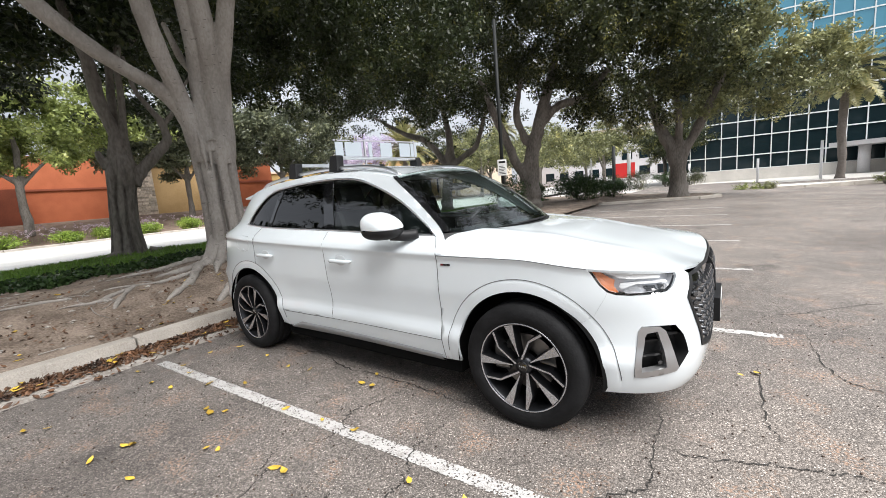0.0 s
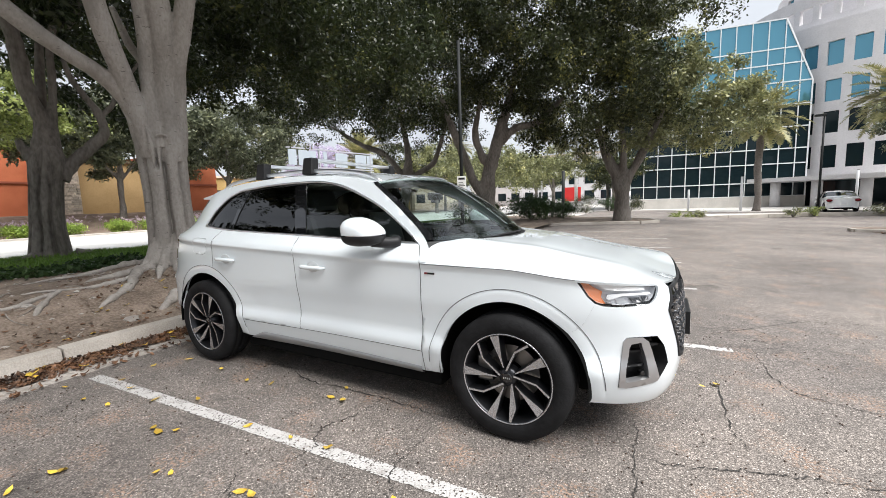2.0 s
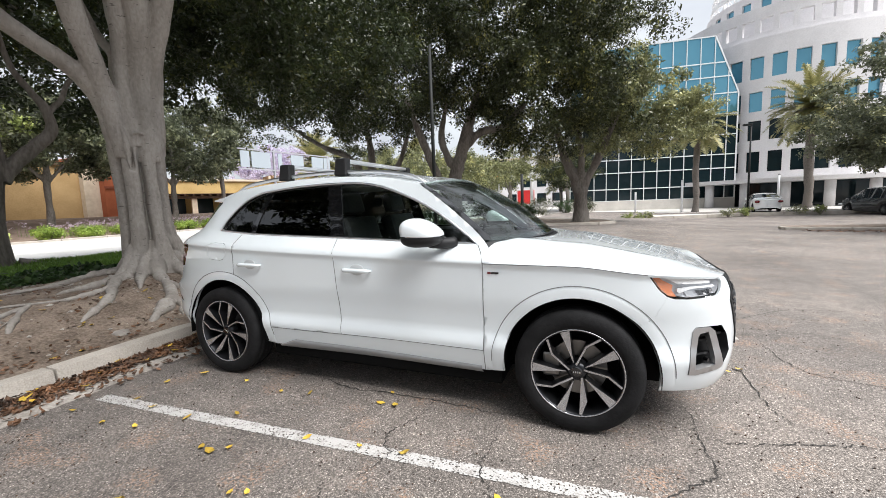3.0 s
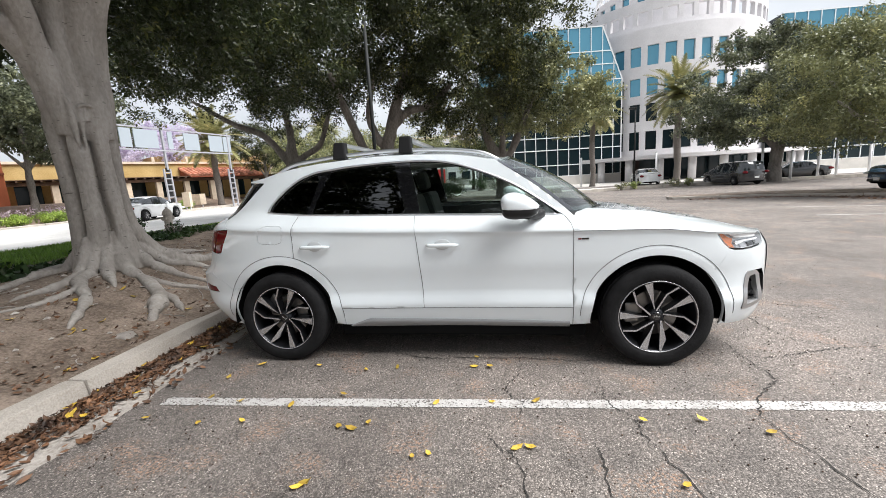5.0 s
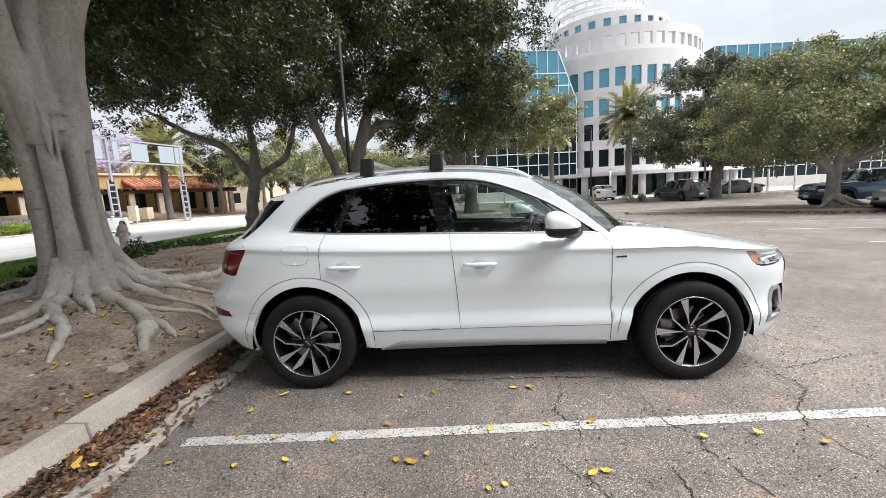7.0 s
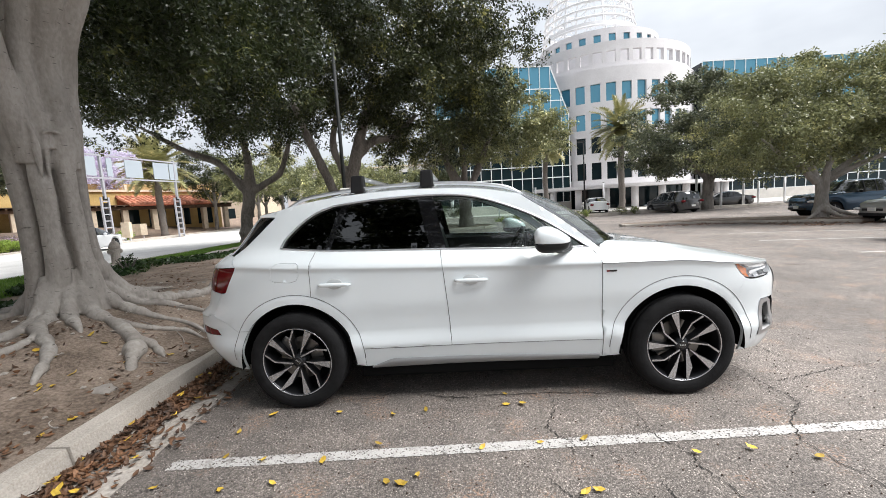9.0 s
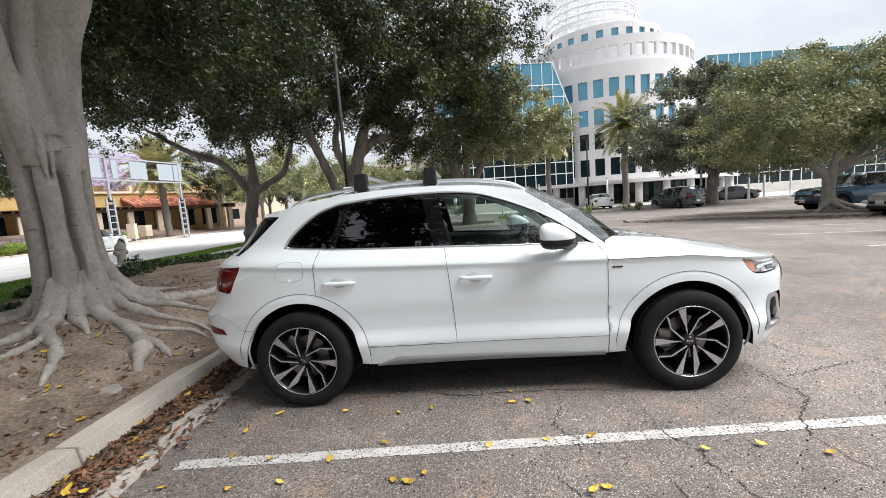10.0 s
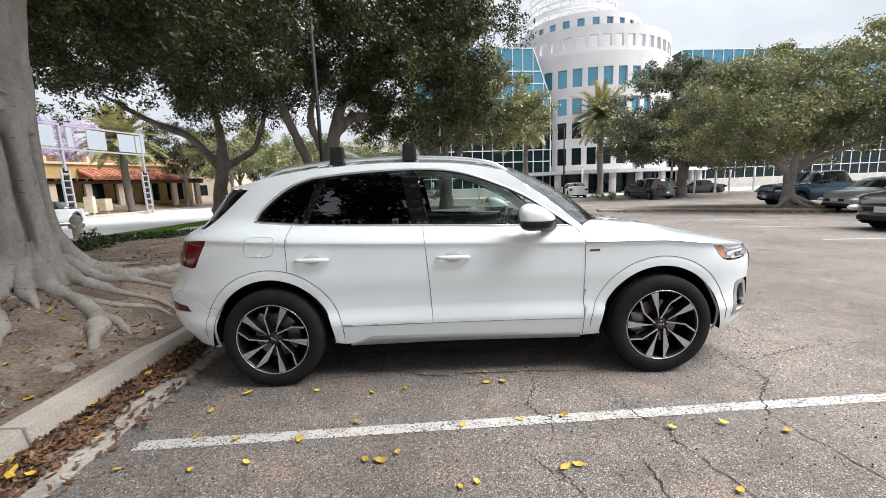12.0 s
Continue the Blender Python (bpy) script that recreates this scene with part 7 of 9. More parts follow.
# ---- palms ----
def palm(at, h, R, n, seed, label, trunk_r=0.24):
    ob = thing("palm_tree", label, "palm tree", "palms", at)
    rng = np.random.default_rng(seed)
    bm = bmesh.new()
    pts = [(0.05 * math.sin(k), 0.04 * math.cos(2 * k), h * k / 8) for k in range(9)]
    tube(bm, pts, [trunk_r * 1.35] + [trunk_r * (1.0 + 0.06 * (k % 2)) for k in range(8)], seg=12, steps=4, wobble=0.25)
    bmesh.ops.create_uvsphere(bm, u_segments=12, v_segments=8, radius=1, matrix=Matrix.Translation((0, 0, h)) @ Matrix.Diagonal((trunk_r * 1.7, trunk_r * 1.7, 0.7, 1)))
    part("trunk", bm, M_PALMTRUNK, ob, smooth=True)
    vs, fs = [], []
    for i in range(n):
        az, el = 2.4 * i + rng.normal() * 0.15, math.radians(82 - 112 * (i / n) ** 0.9 + rng.normal() * 6)
        ln = R * (0.85 + 0.3 * rng.random())
        p, d = np.array([0, 0, h + 0.25]), np.array([math.cos(az) * math.cos(el), math.sin(az) * math.cos(el), math.sin(el)])
        side = np.array([-math.sin(az), math.cos(az), 0])
        m = 26
        for k in range(m):
            q = p + d * ln / m
            d = d + np.array([0, 0, -0.032 - 0.016 * rng.random()])
            d /= np.linalg.norm(d)
            upv = np.cross(side, d)
            a = len(vs)
            vs += [tuple(p - side * 0.04), tuple(p + side * 0.04), tuple(q)]
            fs.append((a, a + 1, a + 2))
            wl = 0.40 * R / 2.2 * math.sin(math.pi * min(1, 0.12 + 0.88 * (k + 1) / m)) ** 0.6 + 0.05
            for sd in (-1, 1):
                for rep in range(2):
                    tip = p + side * sd * wl * 0.8 + d * wl * (0.55 + 0.2 * rng.random()) - upv * wl * (-0.15 + 0.45 * rng.random())
                    o = d * ln / m * 0.5 * rep
                    a = len(vs)
                    vs += [tuple(p + o), tuple(p + o + d * 0.13), tuple(tip + o)]
                    fs.append((a, a + 1, a + 2))
            p = q
    mesh_ob("fronds", vs, fs, M_PALM, ob)
    return ob


palm((9.0, 38.6, -0.2), 7.2, 3.2, 60, 21, "feathery date palm with slim trunk on the pavement")
palm((18.5, 43.0, -0.2), 8.6, 3.9, 70, 22, "large feathery date palm before the round tower", 0.33)
palm((-30.5, 36.0, 0.1), 6.4, 3.8, 64, 23, "drooping date palm beside the tiled-roof restaurant", 0.3)
palm((-36.0, 27.5, 0.1), 9.4, 2.4, 44, 24, "tall palm across the street", 0.2)
palm((-25.0, 52.0, 0.0), 9.0, 3.0, 44, 25, "tall palm down the street", 0.22)
palm((-44, 52.0, 0.0), 11.0, 3.0, 44, 26, "tall palm behind the restaurant", 0.22)


# ---- other vehicles ----
def vehicle(name, label, at, yaw, L, W, H, prof, belt, paint, wheel_r=0.33, wb=2.7, low=0.22, bed=None, roof_w=0.76, trim=None):
    """A parked vehicle: prof = (x, top) roof line points from tail to nose; belt = (x, z) points."""
    ob = thing(name, label, "car", "other vehicles", at)
    ob.rotation_euler.z = radians(yaw)
    top, bl = curve(*prof), curve(*belt)
    xs = np.linspace(-L / 2, L / 2, 73)
    rows = []
    for x in xs:
        e = abs(x) / (L / 2)
        hw = W / 2 * (1 - e ** 7) ** 0.30 if e < 1 else W / 2 * 0.55
        hw = max(hw, W / 2 * 0.55)
        zb = low + 0.10 * max(0, (e - 0.88) / 0.12)
        for xw in (-wb / 2, wb / 2):
            r = wheel_r * 1.2
            if abs(x - xw) < r:
                zb = max(zb, wheel_r + math.sqrt(r * r - (x - xw) ** 2))
        rows.append((float(x), hw, zb, float(bl(x)), max(float(top(x)), float(bl(x)) + 0.012)))
    bm, gl = bmesh.new(), bmesh.new()
    for sd in (-1, 1):
        lowv, prev, gprev = [], None, None
        for x, hw, zb, zbelt, zt in rows:
            green = zt - zbelt > 0.06
            rw = hw * (1 - (1 - roof_w) * min(1, (zt - zbelt) / 0.45))
            lo = [(x, sd * hw * 0.93, zb), (x, sd * hw * 0.985, min(zb + 0.10, zbelt - 0.1)), (x, sd * hw, zb + (zbelt - zb) * 0.45), (x, sd * hw, zbelt - 0.10), (x, sd * hw * 0.955, zbelt)]
            up = [(x, sd * (hw * 0.945), zbelt + 0.004), (x, sd * (rw + 0.02), zt - 0.05 if green else zt - 0.006), (x, sd * rw * 0.86, zt - 0.005 if green else zt), (x, sd * rw * 0.4, zt + 0.02), (x, 0, zt + 0.028)]
            cur = [bm.verts.new(p) for p in lo]
            cu = [bm.verts.new(p) for p in up[1:]]
            cg = [gl.verts.new(p) for p in up]
            if prev:
                for k in range(4):
                    bm.faces.new((prev[0][k], cur[k], cur[k + 1], prev[0][k + 1]))
                slope = abs(zt - prev[3]) / max(1e-6, x - prev[4])
                screen = green and slope > 0.28 and (zt - zbelt) > 0.1
                pil = False
                if green or prev[2]:
                    if not screen:
                        for k in range(3):
                            bm.faces.new((prev[1][k], cu[k], cu[k + 1], prev[1][k + 1]))
                        gl.faces.new((gprev[0], cg[0], cg[1], gprev[1]))
                    else:
                        for k in range(4):
                            gl.faces.new((gprev[k], cg[k], cg[k + 1], gprev[k + 1]))
                else:
                    bm.faces.new((prev[0][4], cur[4], cu[0], prev[1][0]))
                    for k in range(3):
                        bm.faces.new((prev[1][k], cu[k], cu[k + 1], prev[1][k + 1]))
            else:
                first = cur + cu
            prev, gprev = (cur, cu, green, zt, x), cg
        if sd == -1:
            ends_r = (first, prev[0] + prev[1])
        else:
            for a, b in zip(ends_r, (first, prev[0] + prev[1])):
                for k in range(len(a) - 1):
                    bm.faces.new((a[k], a[k + 1], b[k + 1], b[k]))
    bmesh.ops.remove_doubles(bm, verts=bm.verts, dist=0.0008)
    bmesh.ops.recalc_face_normals(bm, faces=bm.faces)
    part("body", bm, paint, ob, smooth=True)
    bmesh.ops.remove_doubles(gl, verts=gl.verts, dist=0.0008)
    bmesh.ops.delete(gl, geom=[v for v in gl.verts if not v.link_faces], context="VERTS")
    part("greenhouse_glass", gl, M_CARGLASS, ob, "dark tinted windows", smooth=True)
    part("underbody", boxes(((-L / 2 + 0.3, -W / 2 + 0.22, low - 0.03), (L / 2 - 0.3, W / 2 - 0.22, 0.62))), M_SHUT, ob)
    gx = [x for x, hw, zb, zb2, zt in rows if zt - zb2 > 0.25]
    for sd in (-1, 1):
        for fx in (0.30, 0.62):
            x = gx[0] + (gx[-1] - gx[0]) * fx
            r = min(rows, key=lambda q: abs(q[0] - x))
            rw = r[1] * (1 - (1 - roof_w) * min(1, (r[4] - r[3]) / 0.45))
            part("pillar", bar_between(bmesh.new(), (x, sd * (r[1] * 0.95), r[3]), (x + 0.02, sd * (rw + 0.024), r[4] - 0.05), 0.06, 0.02), M_BLACK, ob)
        for xw in (-wb / 2, wb / 2):
            w = new("wheel")
            w.parent = ob
            bm = bmesh.new()
            cyl(bm, (xw, sd * (W / 2 - 0.23), wheel_r), (xw, sd * (W / 2 - 0.02), wheel_r), wheel_r, seg=28)
            bmesh.ops.bevel(bm, geom=[e for e in bm.edges if len(e.link_faces) == 2 and abs(e.verts[0].co.y - e.verts[1].co.y) < 1e-4], offset=0.03, segments=2, affect="EDGES")
            part("tyre", bm, M_TYRE, w)
            rim = part("rim", cyl(bmesh.new(), (xw, sd * (W / 2 - 0.06), wheel_r), (xw, sd * (W / 2 - 0.008), wheel_r), wheel_r * 0.66, wheel_r * 0.64, 24), M_RIMDARK, w)
            for k in range(5):
                a = 2 * math.pi * k / 5 + 0.3
                part("spoke", bar_between(bmesh.new(), (xw, sd * (W / 2 - 0.004), wheel_r), (xw + 0.6 * wheel_r * math.cos(a), sd * (W / 2 - 0.004), wheel_r + 0.6 * wheel_r * math.sin(a)), 0.07, 0.03), M_RIM, rim)
        zl = float(bl(L / 2 - 0.2)) - 0.16
        for nm, x, m, wz in (("headlamp", L / 2 - 0.17, M_LED, 0.075), ("tail_lamp", -L / 2 + 0.12, M_TAIL, 0.11)):
            bm = bmesh.new()
            bmesh.ops.create_uvsphere(bm, u_segments=16, v_segments=10, radius=1, matrix=Matrix.Translation((x, sd * (W / 2 - 0.20), zl if nm == "headlamp" else float(bl(-L / 2 + 0.2)) - 0.14)) @ Matrix.Diagonal((0.20, 0.17, wz, 1)))
            part(nm, bm, m, ob, smooth=True)
        bm = bmesh.new()
        xm = gx[-1] - 0.35
        bmesh.ops.create_uvsphere(bm, u_segments=14, v_segments=8, radius=1, matrix=Matrix.Translation((xm, sd * (W / 2 + 0.08), float(bl(xm)) + 0.06)) @ Matrix.Diagonal((0.07, 0.11, 0.075, 1)))
        part("door_mirror", bm, paint if trim is None else M_BLACK, ob, smooth=True)
        for x in (gx[0] + (gx[-1] - gx[0]) * 0.5, gx[0] + (gx[-1] - gx[0]) * 0.24):
            part("door_handle", boxes(((x - 0.09, min(sd * (W / 2 - 0.01), sd * (W / 2 + 0.02)), 0.78 * float(bl(x)) + 0.07), (x + 0.09, max(sd * (W / 2 - 0.01), sd * (W / 2 + 0.02)), 0.78 * float(bl(x)) + 0.10)), bevel=0.006), paint, ob)
    zf = float(bl(L / 2 - 0.2))
    part("grille", boxes(((L / 2 - 0.10, -0.42, zf - 0.24), (L / 2 + 0.008, 0.42, zf - 0.13)), bevel=0.02), M_SATIN, ob)
    part("lower_grille", boxes(((L / 2 - 0.12, -0.55, low + 0.08), (L / 2 + 0.012, 0.55, low + 0.2)), bevel=0.02), M_SATIN, ob)
    for sg in (-1, 1):
        pl = part("number_plate", boxes(((sg * L / 2 - 0.03, -0.16, 0.50), (sg * L / 2 + 0.03, 0.16, 0.64)), bevel=0.005), M_PLATE, ob)
        part("plate_bar", boxes(((sg * (L / 2 + 0.031) - 0.002, -0.12, 0.55), (sg * (L / 2 + 0.031) + 0.002, 0.12, 0.60))), M_LAMPGREY, pl)
    if bed:
        part("bed_floor", boxes(((-L / 2 + 0.12, -W / 2 + 0.2, 0.75), (bed, W / 2 - 0.2, 0.80))), M_SATIN, ob)
    return ob


M_CARGLASS = plain("vehicle_glass", (0.012, 0.015, 0.017), 0.04, 0.0, 1.0)
P_GREY = plain("dark_grey_paint", (0.055, 0.056, 0.06), 0.25, 0.4, 1.0)
P_WHITE = plain("white_paint", (0.74, 0.75, 0.76), 0.25, 0.0, 1.0)
P_SILVER = plain("silver_paint", (0.42, 0.42, 0.41), 0.28, 0.6, 1.0)
P_BLUE = plain("slate_blue_paint", (0.035, 0.085, 0.15), 0.25, 0.4, 1.0)
P_BLACK = plain("black_paint", (0.012, 0.012, 0.014), 0.18, 0.0, 1.0)
SEDAN = [(-2.35, 0.95), (-1.75, 1.02), (-1.55, 1.06), (-0.95, 1.38), (-0.3, 1.455), (0.35, 1.40), (1.15, 1.01), (1.6, 0.95), (2.2, 0.80), (2.35, 0.68)]
SEDAN_BELT = [(-2.35, 0.92), (-1.5, 1.0), (0.0, 0.95), (1.1, 0.93), (1.9, 0.84), (2.35, 0.66)]
VAN = [(-2.55, 1.1), (-2.45, 1.4), (-2.25, 1.70), (-1.0, 1.76), (0.2, 1.72), (0.75, 1.55), (1.65, 1.08), (2.1, 0.98), (2.5, 0.80), (2.57, 0.7)]
VAN_BELT = [(-2.55, 1.08), (-1.0, 1.06), (1.0, 1.02), (1.7, 1.0), (2.2, 0.88), (2.57, 0.68)]
TRUCK = [(-2.7, 1.22), (-0.95, 1.24), (-0.88, 1.75), (-0.7, 1.83), (0.3, 1.83), (0.55, 1.76), (1.15, 1.24), (2.3, 1.16), (2.6, 1.06), (2.7, 0.9)]
TRUCK_BELT = [(-2.7, 1.2), (-0.8, 1.22), (1.0, 1.18), (2.3, 1.10), (2.7, 0.88)]
HATCH = [(-2.1, 1.0), (-2.0, 1.15), (-1.6, 1.40), (-0.8, 1.46), (0.0, 1.45), (0.35, 1.38), (1.1, 0.99), (1.6, 0.93), (1.95, 0.80), (2.1, 0.68)]
HATCH_BELT = [(-2.1, 0.98), (0.0, 0.95), (1.05, 0.92), (1.75, 0.82), (2.1, 0.66)]


def park(name, label, x, y, yaw, *a, **k):
    return vehicle(name, label, (x, y, k.pop("z", lot_z(x, y))), yaw, *a, **k)


park("minivan", "dark grey metallic minivan parked beside the leafy island", 18.3, 31.8, 99, 5.1, 1.96, 1.75, VAN, VAN_BELT, P_GREY, wb=3.0)
park("sedan", "white sedan parked by the lamp post near the entrance", 13.3, 36.6, 84, 4.6, 1.82, 1.45, SEDAN, SEDAN_BELT, P_WHITE, z=-0.155)
park("sedan", "dark grey sedan parked in the lane behind the trees", 26.0, 37.0, 165, 4.7, 1.82, 1.45, SEDAN, SEDAN_BELT, P_GREY)
park("pickup_truck", "slate blue crew-cab pickup parked beyond the pale ficus", 20.2, 17.9, 178, 5.4, 1.9, 1.83, TRUCK, TRUCK_BELT, P_BLUE, wheel_r=0.4, wb=3.2, low=0.36, bed=-0.95, trim=1)
park("hatchback", "silver coupe with dark hood parked next to the blue pickup", 18.9, 13.4, 181, 4.3, 1.76, 1.42, HATCH, HATCH_BELT, P_SILVER, wb=2.6)
park("sedan", "black sedan parked facing the lot lane", 12.75, 5.9, 183, 4.7, 1.82, 1.45, SEDAN, SEDAN_BELT, P_BLACK)
park("sedan", "white sedan on the pale street", -22.2, 18.6, 97, 4.7, 1.82, 1.45, SEDAN, SEDAN_BELT, P_WHITE, z=-0.02)


# ---- street side to the west ----
M_ORANGE = mat("orange_stucco", (0.35, 0.095, 0.040), (0.43, 0.125, 0.055), rough=0.9, scale=1.2, fine=20, bump=0.2, bump_scale=60)
M_RUST = mat("dark_orange_stucco", (0.20, 0.052, 0.028), (0.26, 0.072, 0.036), rough=0.9, scale=1.0, fine=18, bump=0.2, bump_scale=60)
M_TAN = mat("tan_stucco", (0.36, 0.235, 0.105), (0.46, 0.31, 0.15), rough=0.9, scale=0.8, fine=12, bump=0.2)
M_YELLOWWALL = mat("yellow_stucco", (0.40, 0.27, 0.10), (0.52, 0.37, 0.16), rough=0.9, scale=0.7, fine=10, bump=0.2)
M_STONE = mat("stacked_stone", (0.34, 0.28, 0.23), (0.62, 0.54, 0.46), rough=0.9, scale=6, fine=25, bump=0.5, vary="object")
M_TILE = mat("clay_roof_tile", (0.34, 0.12, 0.07), (0.50, 0.22, 0.14), rough=0.8, scale=3, fine=14, vary="object")
M_TIMBER = mat("dark_timber", (0.06, 0.035, 0.022), (0.13, 0.075, 0.045), rough=0.8, scale=2, fine=18)
M_CREAM = mat("cream_column", (0.55, 0.45, 0.34), (0.68, 0.58, 0.46), rough=0.85, scale=3)
M_PANEL = plain("pale_blue_panel", (0.34, 0.38, 0.42), 0.5)
M_GANTRY = plain("weathered_white_steel", (0.33, 0.33, 0.36), 0.5)
M_LILAC = leaf_mat("jacaranda_blossom", (0.50, 0.44, 0.60), (0.62, 0.56, 0.70), (0.74, 0.69, 0.80))
M_FLOWER = leaf_mat("pale_flower_heads", (0.42, 0.32, 0.40), (0.60, 0.48, 0.56), (0.72, 0.62, 0.66))
M_RED = plain("red_sign", (0.62, 0.03, 0.03), 0.4)
M_GRAVEL = mat("brown_mulch", (0.16, 0.11, 0.08), (0.30, 0.225, 0.175), rough=0.95, scale=1.5, fine=14, bump=0.6)


def bank(x, y):
    return 0.08 + 1.25 * smooth01((-32.0 - x) / 8.0)


west = sheet("bank", -90, -29.2, -60, 120, 1.6, 4.0, bank, M_GRAVEL)
tagged(west, "brown mulch bank rising from the street", "bank", kind="structure")
kerb_run("kerb_street", [(-29.0, -60), (-29.0, 20), (-29.0, 110)], zf=lambda x, y: -0.02, label="pale kerb along the far side of the street")
kerb_run("kerb_street", [(-12.36, -40), (-12.36, 26)], zf=lambda x, y: -0.02, label="pale kerb along the lawn strip")
slab("median", [(-28.6, 22.0), (-27.2, 22.0), (-26.2, 33), (-27.6, 33)], -0.1, 0.12, M_KERB, "narrow concrete median in the street", "median")


def stucco_house():
    ob = thing("orange_house", "low orange stucco building with stone pier and tan bay", "building")
    x = -42.0
    part("lower_wall", boxes(((x - 6, -34, 0.6), (x + 1.2, 3.4, 4.0))), M_RUST, ob, "dark orange boundary wall")
    part("wall", boxes(((x - 8, -34, 0.6), (x, 9.6, 6.6))), M_ORANGE, ob, "orange stucco wall")
    part("band", boxes(((x, -34, 3.85), (x + 0.12, 9.6, 4.0))), M_RUST, ob)
    for y in (-26.0, -19.0, -12.0, -5.0):
        w = part("window", boxes(((x + 0.02, y, 4.5), (x + 0.06, y + 1.6, 6.0))), M_DARKGLASS, ob)
        part("window_frame", boxes(((x + 0.03, y - 0.12, 4.38), (x + 0.10, y, 6.12)), ((x + 0.03, y + 1.6, 4.38), (x + 0.10, y + 1.72, 6.12)), ((x + 0.03, y, 6.0), (x + 0.10, y + 1.6, 6.12))), M_CREAM, w)
    pier = part("stone_pier", boxes(((x - 2, 9.6, 0.6), (x + 0.5, 12.4, 6.4))), M_CREAM, ob, "stacked stone pier")
    rng = np.random.default_rng(3)
    z = 1.0
    me = None
    while z < 6.3:
        y = 9.62
        while y < 12.2:
            w = 0.35 + 0.35 * rng.random()
            w = min(w, 12.38 - y)
            part("stone", boxes(((x + 0.48, y + 0.012, z + 0.01), (x + 0.56 + 0.05 * rng.random(), y + w - 0.012, z + 0.17)), bevel=0.0), M_STONE, pier)
            y += w
        z += 0.18
    part("bay", boxes(((x - 3, 12.4, 0.6), (x - 0.1, 18.0, 6.0))), M_TAN, ob, "tan stucco bay")
    part("bay_frame", boxes(((x - 0.08, 12.4, 5.9), (x + 0.1, 18.0, 6.15))), M_TIMBER, ob)
    part("stone_pier", boxes(((x - 2, 18.0, 0.6), (x + 0.5, 19.2, 6.4))), M_CREAM, ob)
    part("wall", boxes(((x - 8, 19.2, 0.6), (x + 1.2, 24.0, 7.0))), M_ORANGE, ob)
    part("band", boxes(((x + 1.2, 19.2, 3.9), (x + 1.3, 24.0, 4.1))), M_RUST, ob)
    return ob


stucco_house()


def restaurant():
    """A yellow stucco restaurant with pergola, columns and clay-tile roof, its front along local x."""
    ob = thing("restaurant", "yellow stucco restaurant with timber pergola and clay tile roof", "building", "", (-40.6, 32.4, 0.6))
    ob.rotation_euler.z = math.atan2(11.0, 5.7)
    part("wall", boxes(((-8, 2.5, -0.3), (20, 12, 4.6))), M_YELLOWWALL, ob, "yellow stucco wall")
    part("parapet", boxes(((-8.2, 2.3, 4.6), (20.2, 12.2, 4.85))), M_CREAM, ob)
    part("upper_wall", boxes(((6.2, 3.6, 4.85), (20, 12, 5.6))), M_TAN, ob)
    for x in (-2.0, 5.4, 9.0):
        part("finial", boxes(((x - 0.15, 2.4, 4.85), (x + 0.15, 2.7, 5.4)), bevel=0.08), M_CREAM, ob)
    for k in range(9):
        x = -6.4 + 2.9 * k
        part("window", boxes(((x, 2.44, 0.4), (x + 1.9, 2.5, 2.6))), M_DARKGLASS, ob)
        part("column", boxes(((x + 2.2, 0.0, -0.3), (x + 2.75, 0.55, 2.45)), bevel=0.04), M_CREAM, ob)
    part("pergola_beam", boxes(((-7.5, -0.1, 2.45), (20, 0.25, 2.75)), ((-7.5, 0.35, 2.45), (20, 0.6, 2.75))), M_TIMBER, ob, "dark timber pergola beam")
    for k in range(34):
        part("rafter", boxes(((-7.4 + 0.82 * k, -0.5, 2.76), (-7.25 + 0.82 * k, 2.5, 2.92))), M_TIMBER, ob)
    part("porch_roof", boxes(((-7.5, -0.4, 2.93), (20, 2.5, 3.0))), M_TIMBER, ob, "dark timber porch cover")
    roof = part("roof", mesh_wedge((8.0, -0.8, 2.95), (17.0, 3.6, 4.3)), M_RUST, ob, "clay tile roof")
    for i in range(18):
        for j in range(6):
            x, k0, k1 = 8.05 + 0.5 * i, j / 6, (j + 1.1) / 6
            a, b = (x, -0.8 + 4.4 * k0, 3.02 + 1.35 * k0), (x, -0.8 + 4.4 * min(k1, 1), 2.99 + 1.35 * min(k1, 1))
            part("tile", cyl(bmesh.new(), a, b, 0.24, 0.20, 8), M_TILE, roof)
    return ob


def mesh_wedge(lo, hi):
    bm = bmesh.new()
    vs = [bm.verts.new(p) for p in ((lo[0], lo[1], lo[2]), (hi[0], lo[1], lo[2]), (hi[0], hi[1], hi[2]), (lo[0], hi[1], hi[2]), (lo[0], lo[1], lo[2] - 0.12), (hi[0], lo[1], lo[2] - 0.12), (hi[0], hi[1], lo[2] - 0.12), (lo[0], hi[1], lo[2] - 0.12))]
    for f in ((0, 1, 2, 3), (7, 6, 5, 4), (0, 4, 5, 1), (1, 5, 6, 2), (2, 6, 7, 3), (3, 7, 4, 0)):
        bm.faces.new([vs[k] for k in f])
    return bm


restaurant()


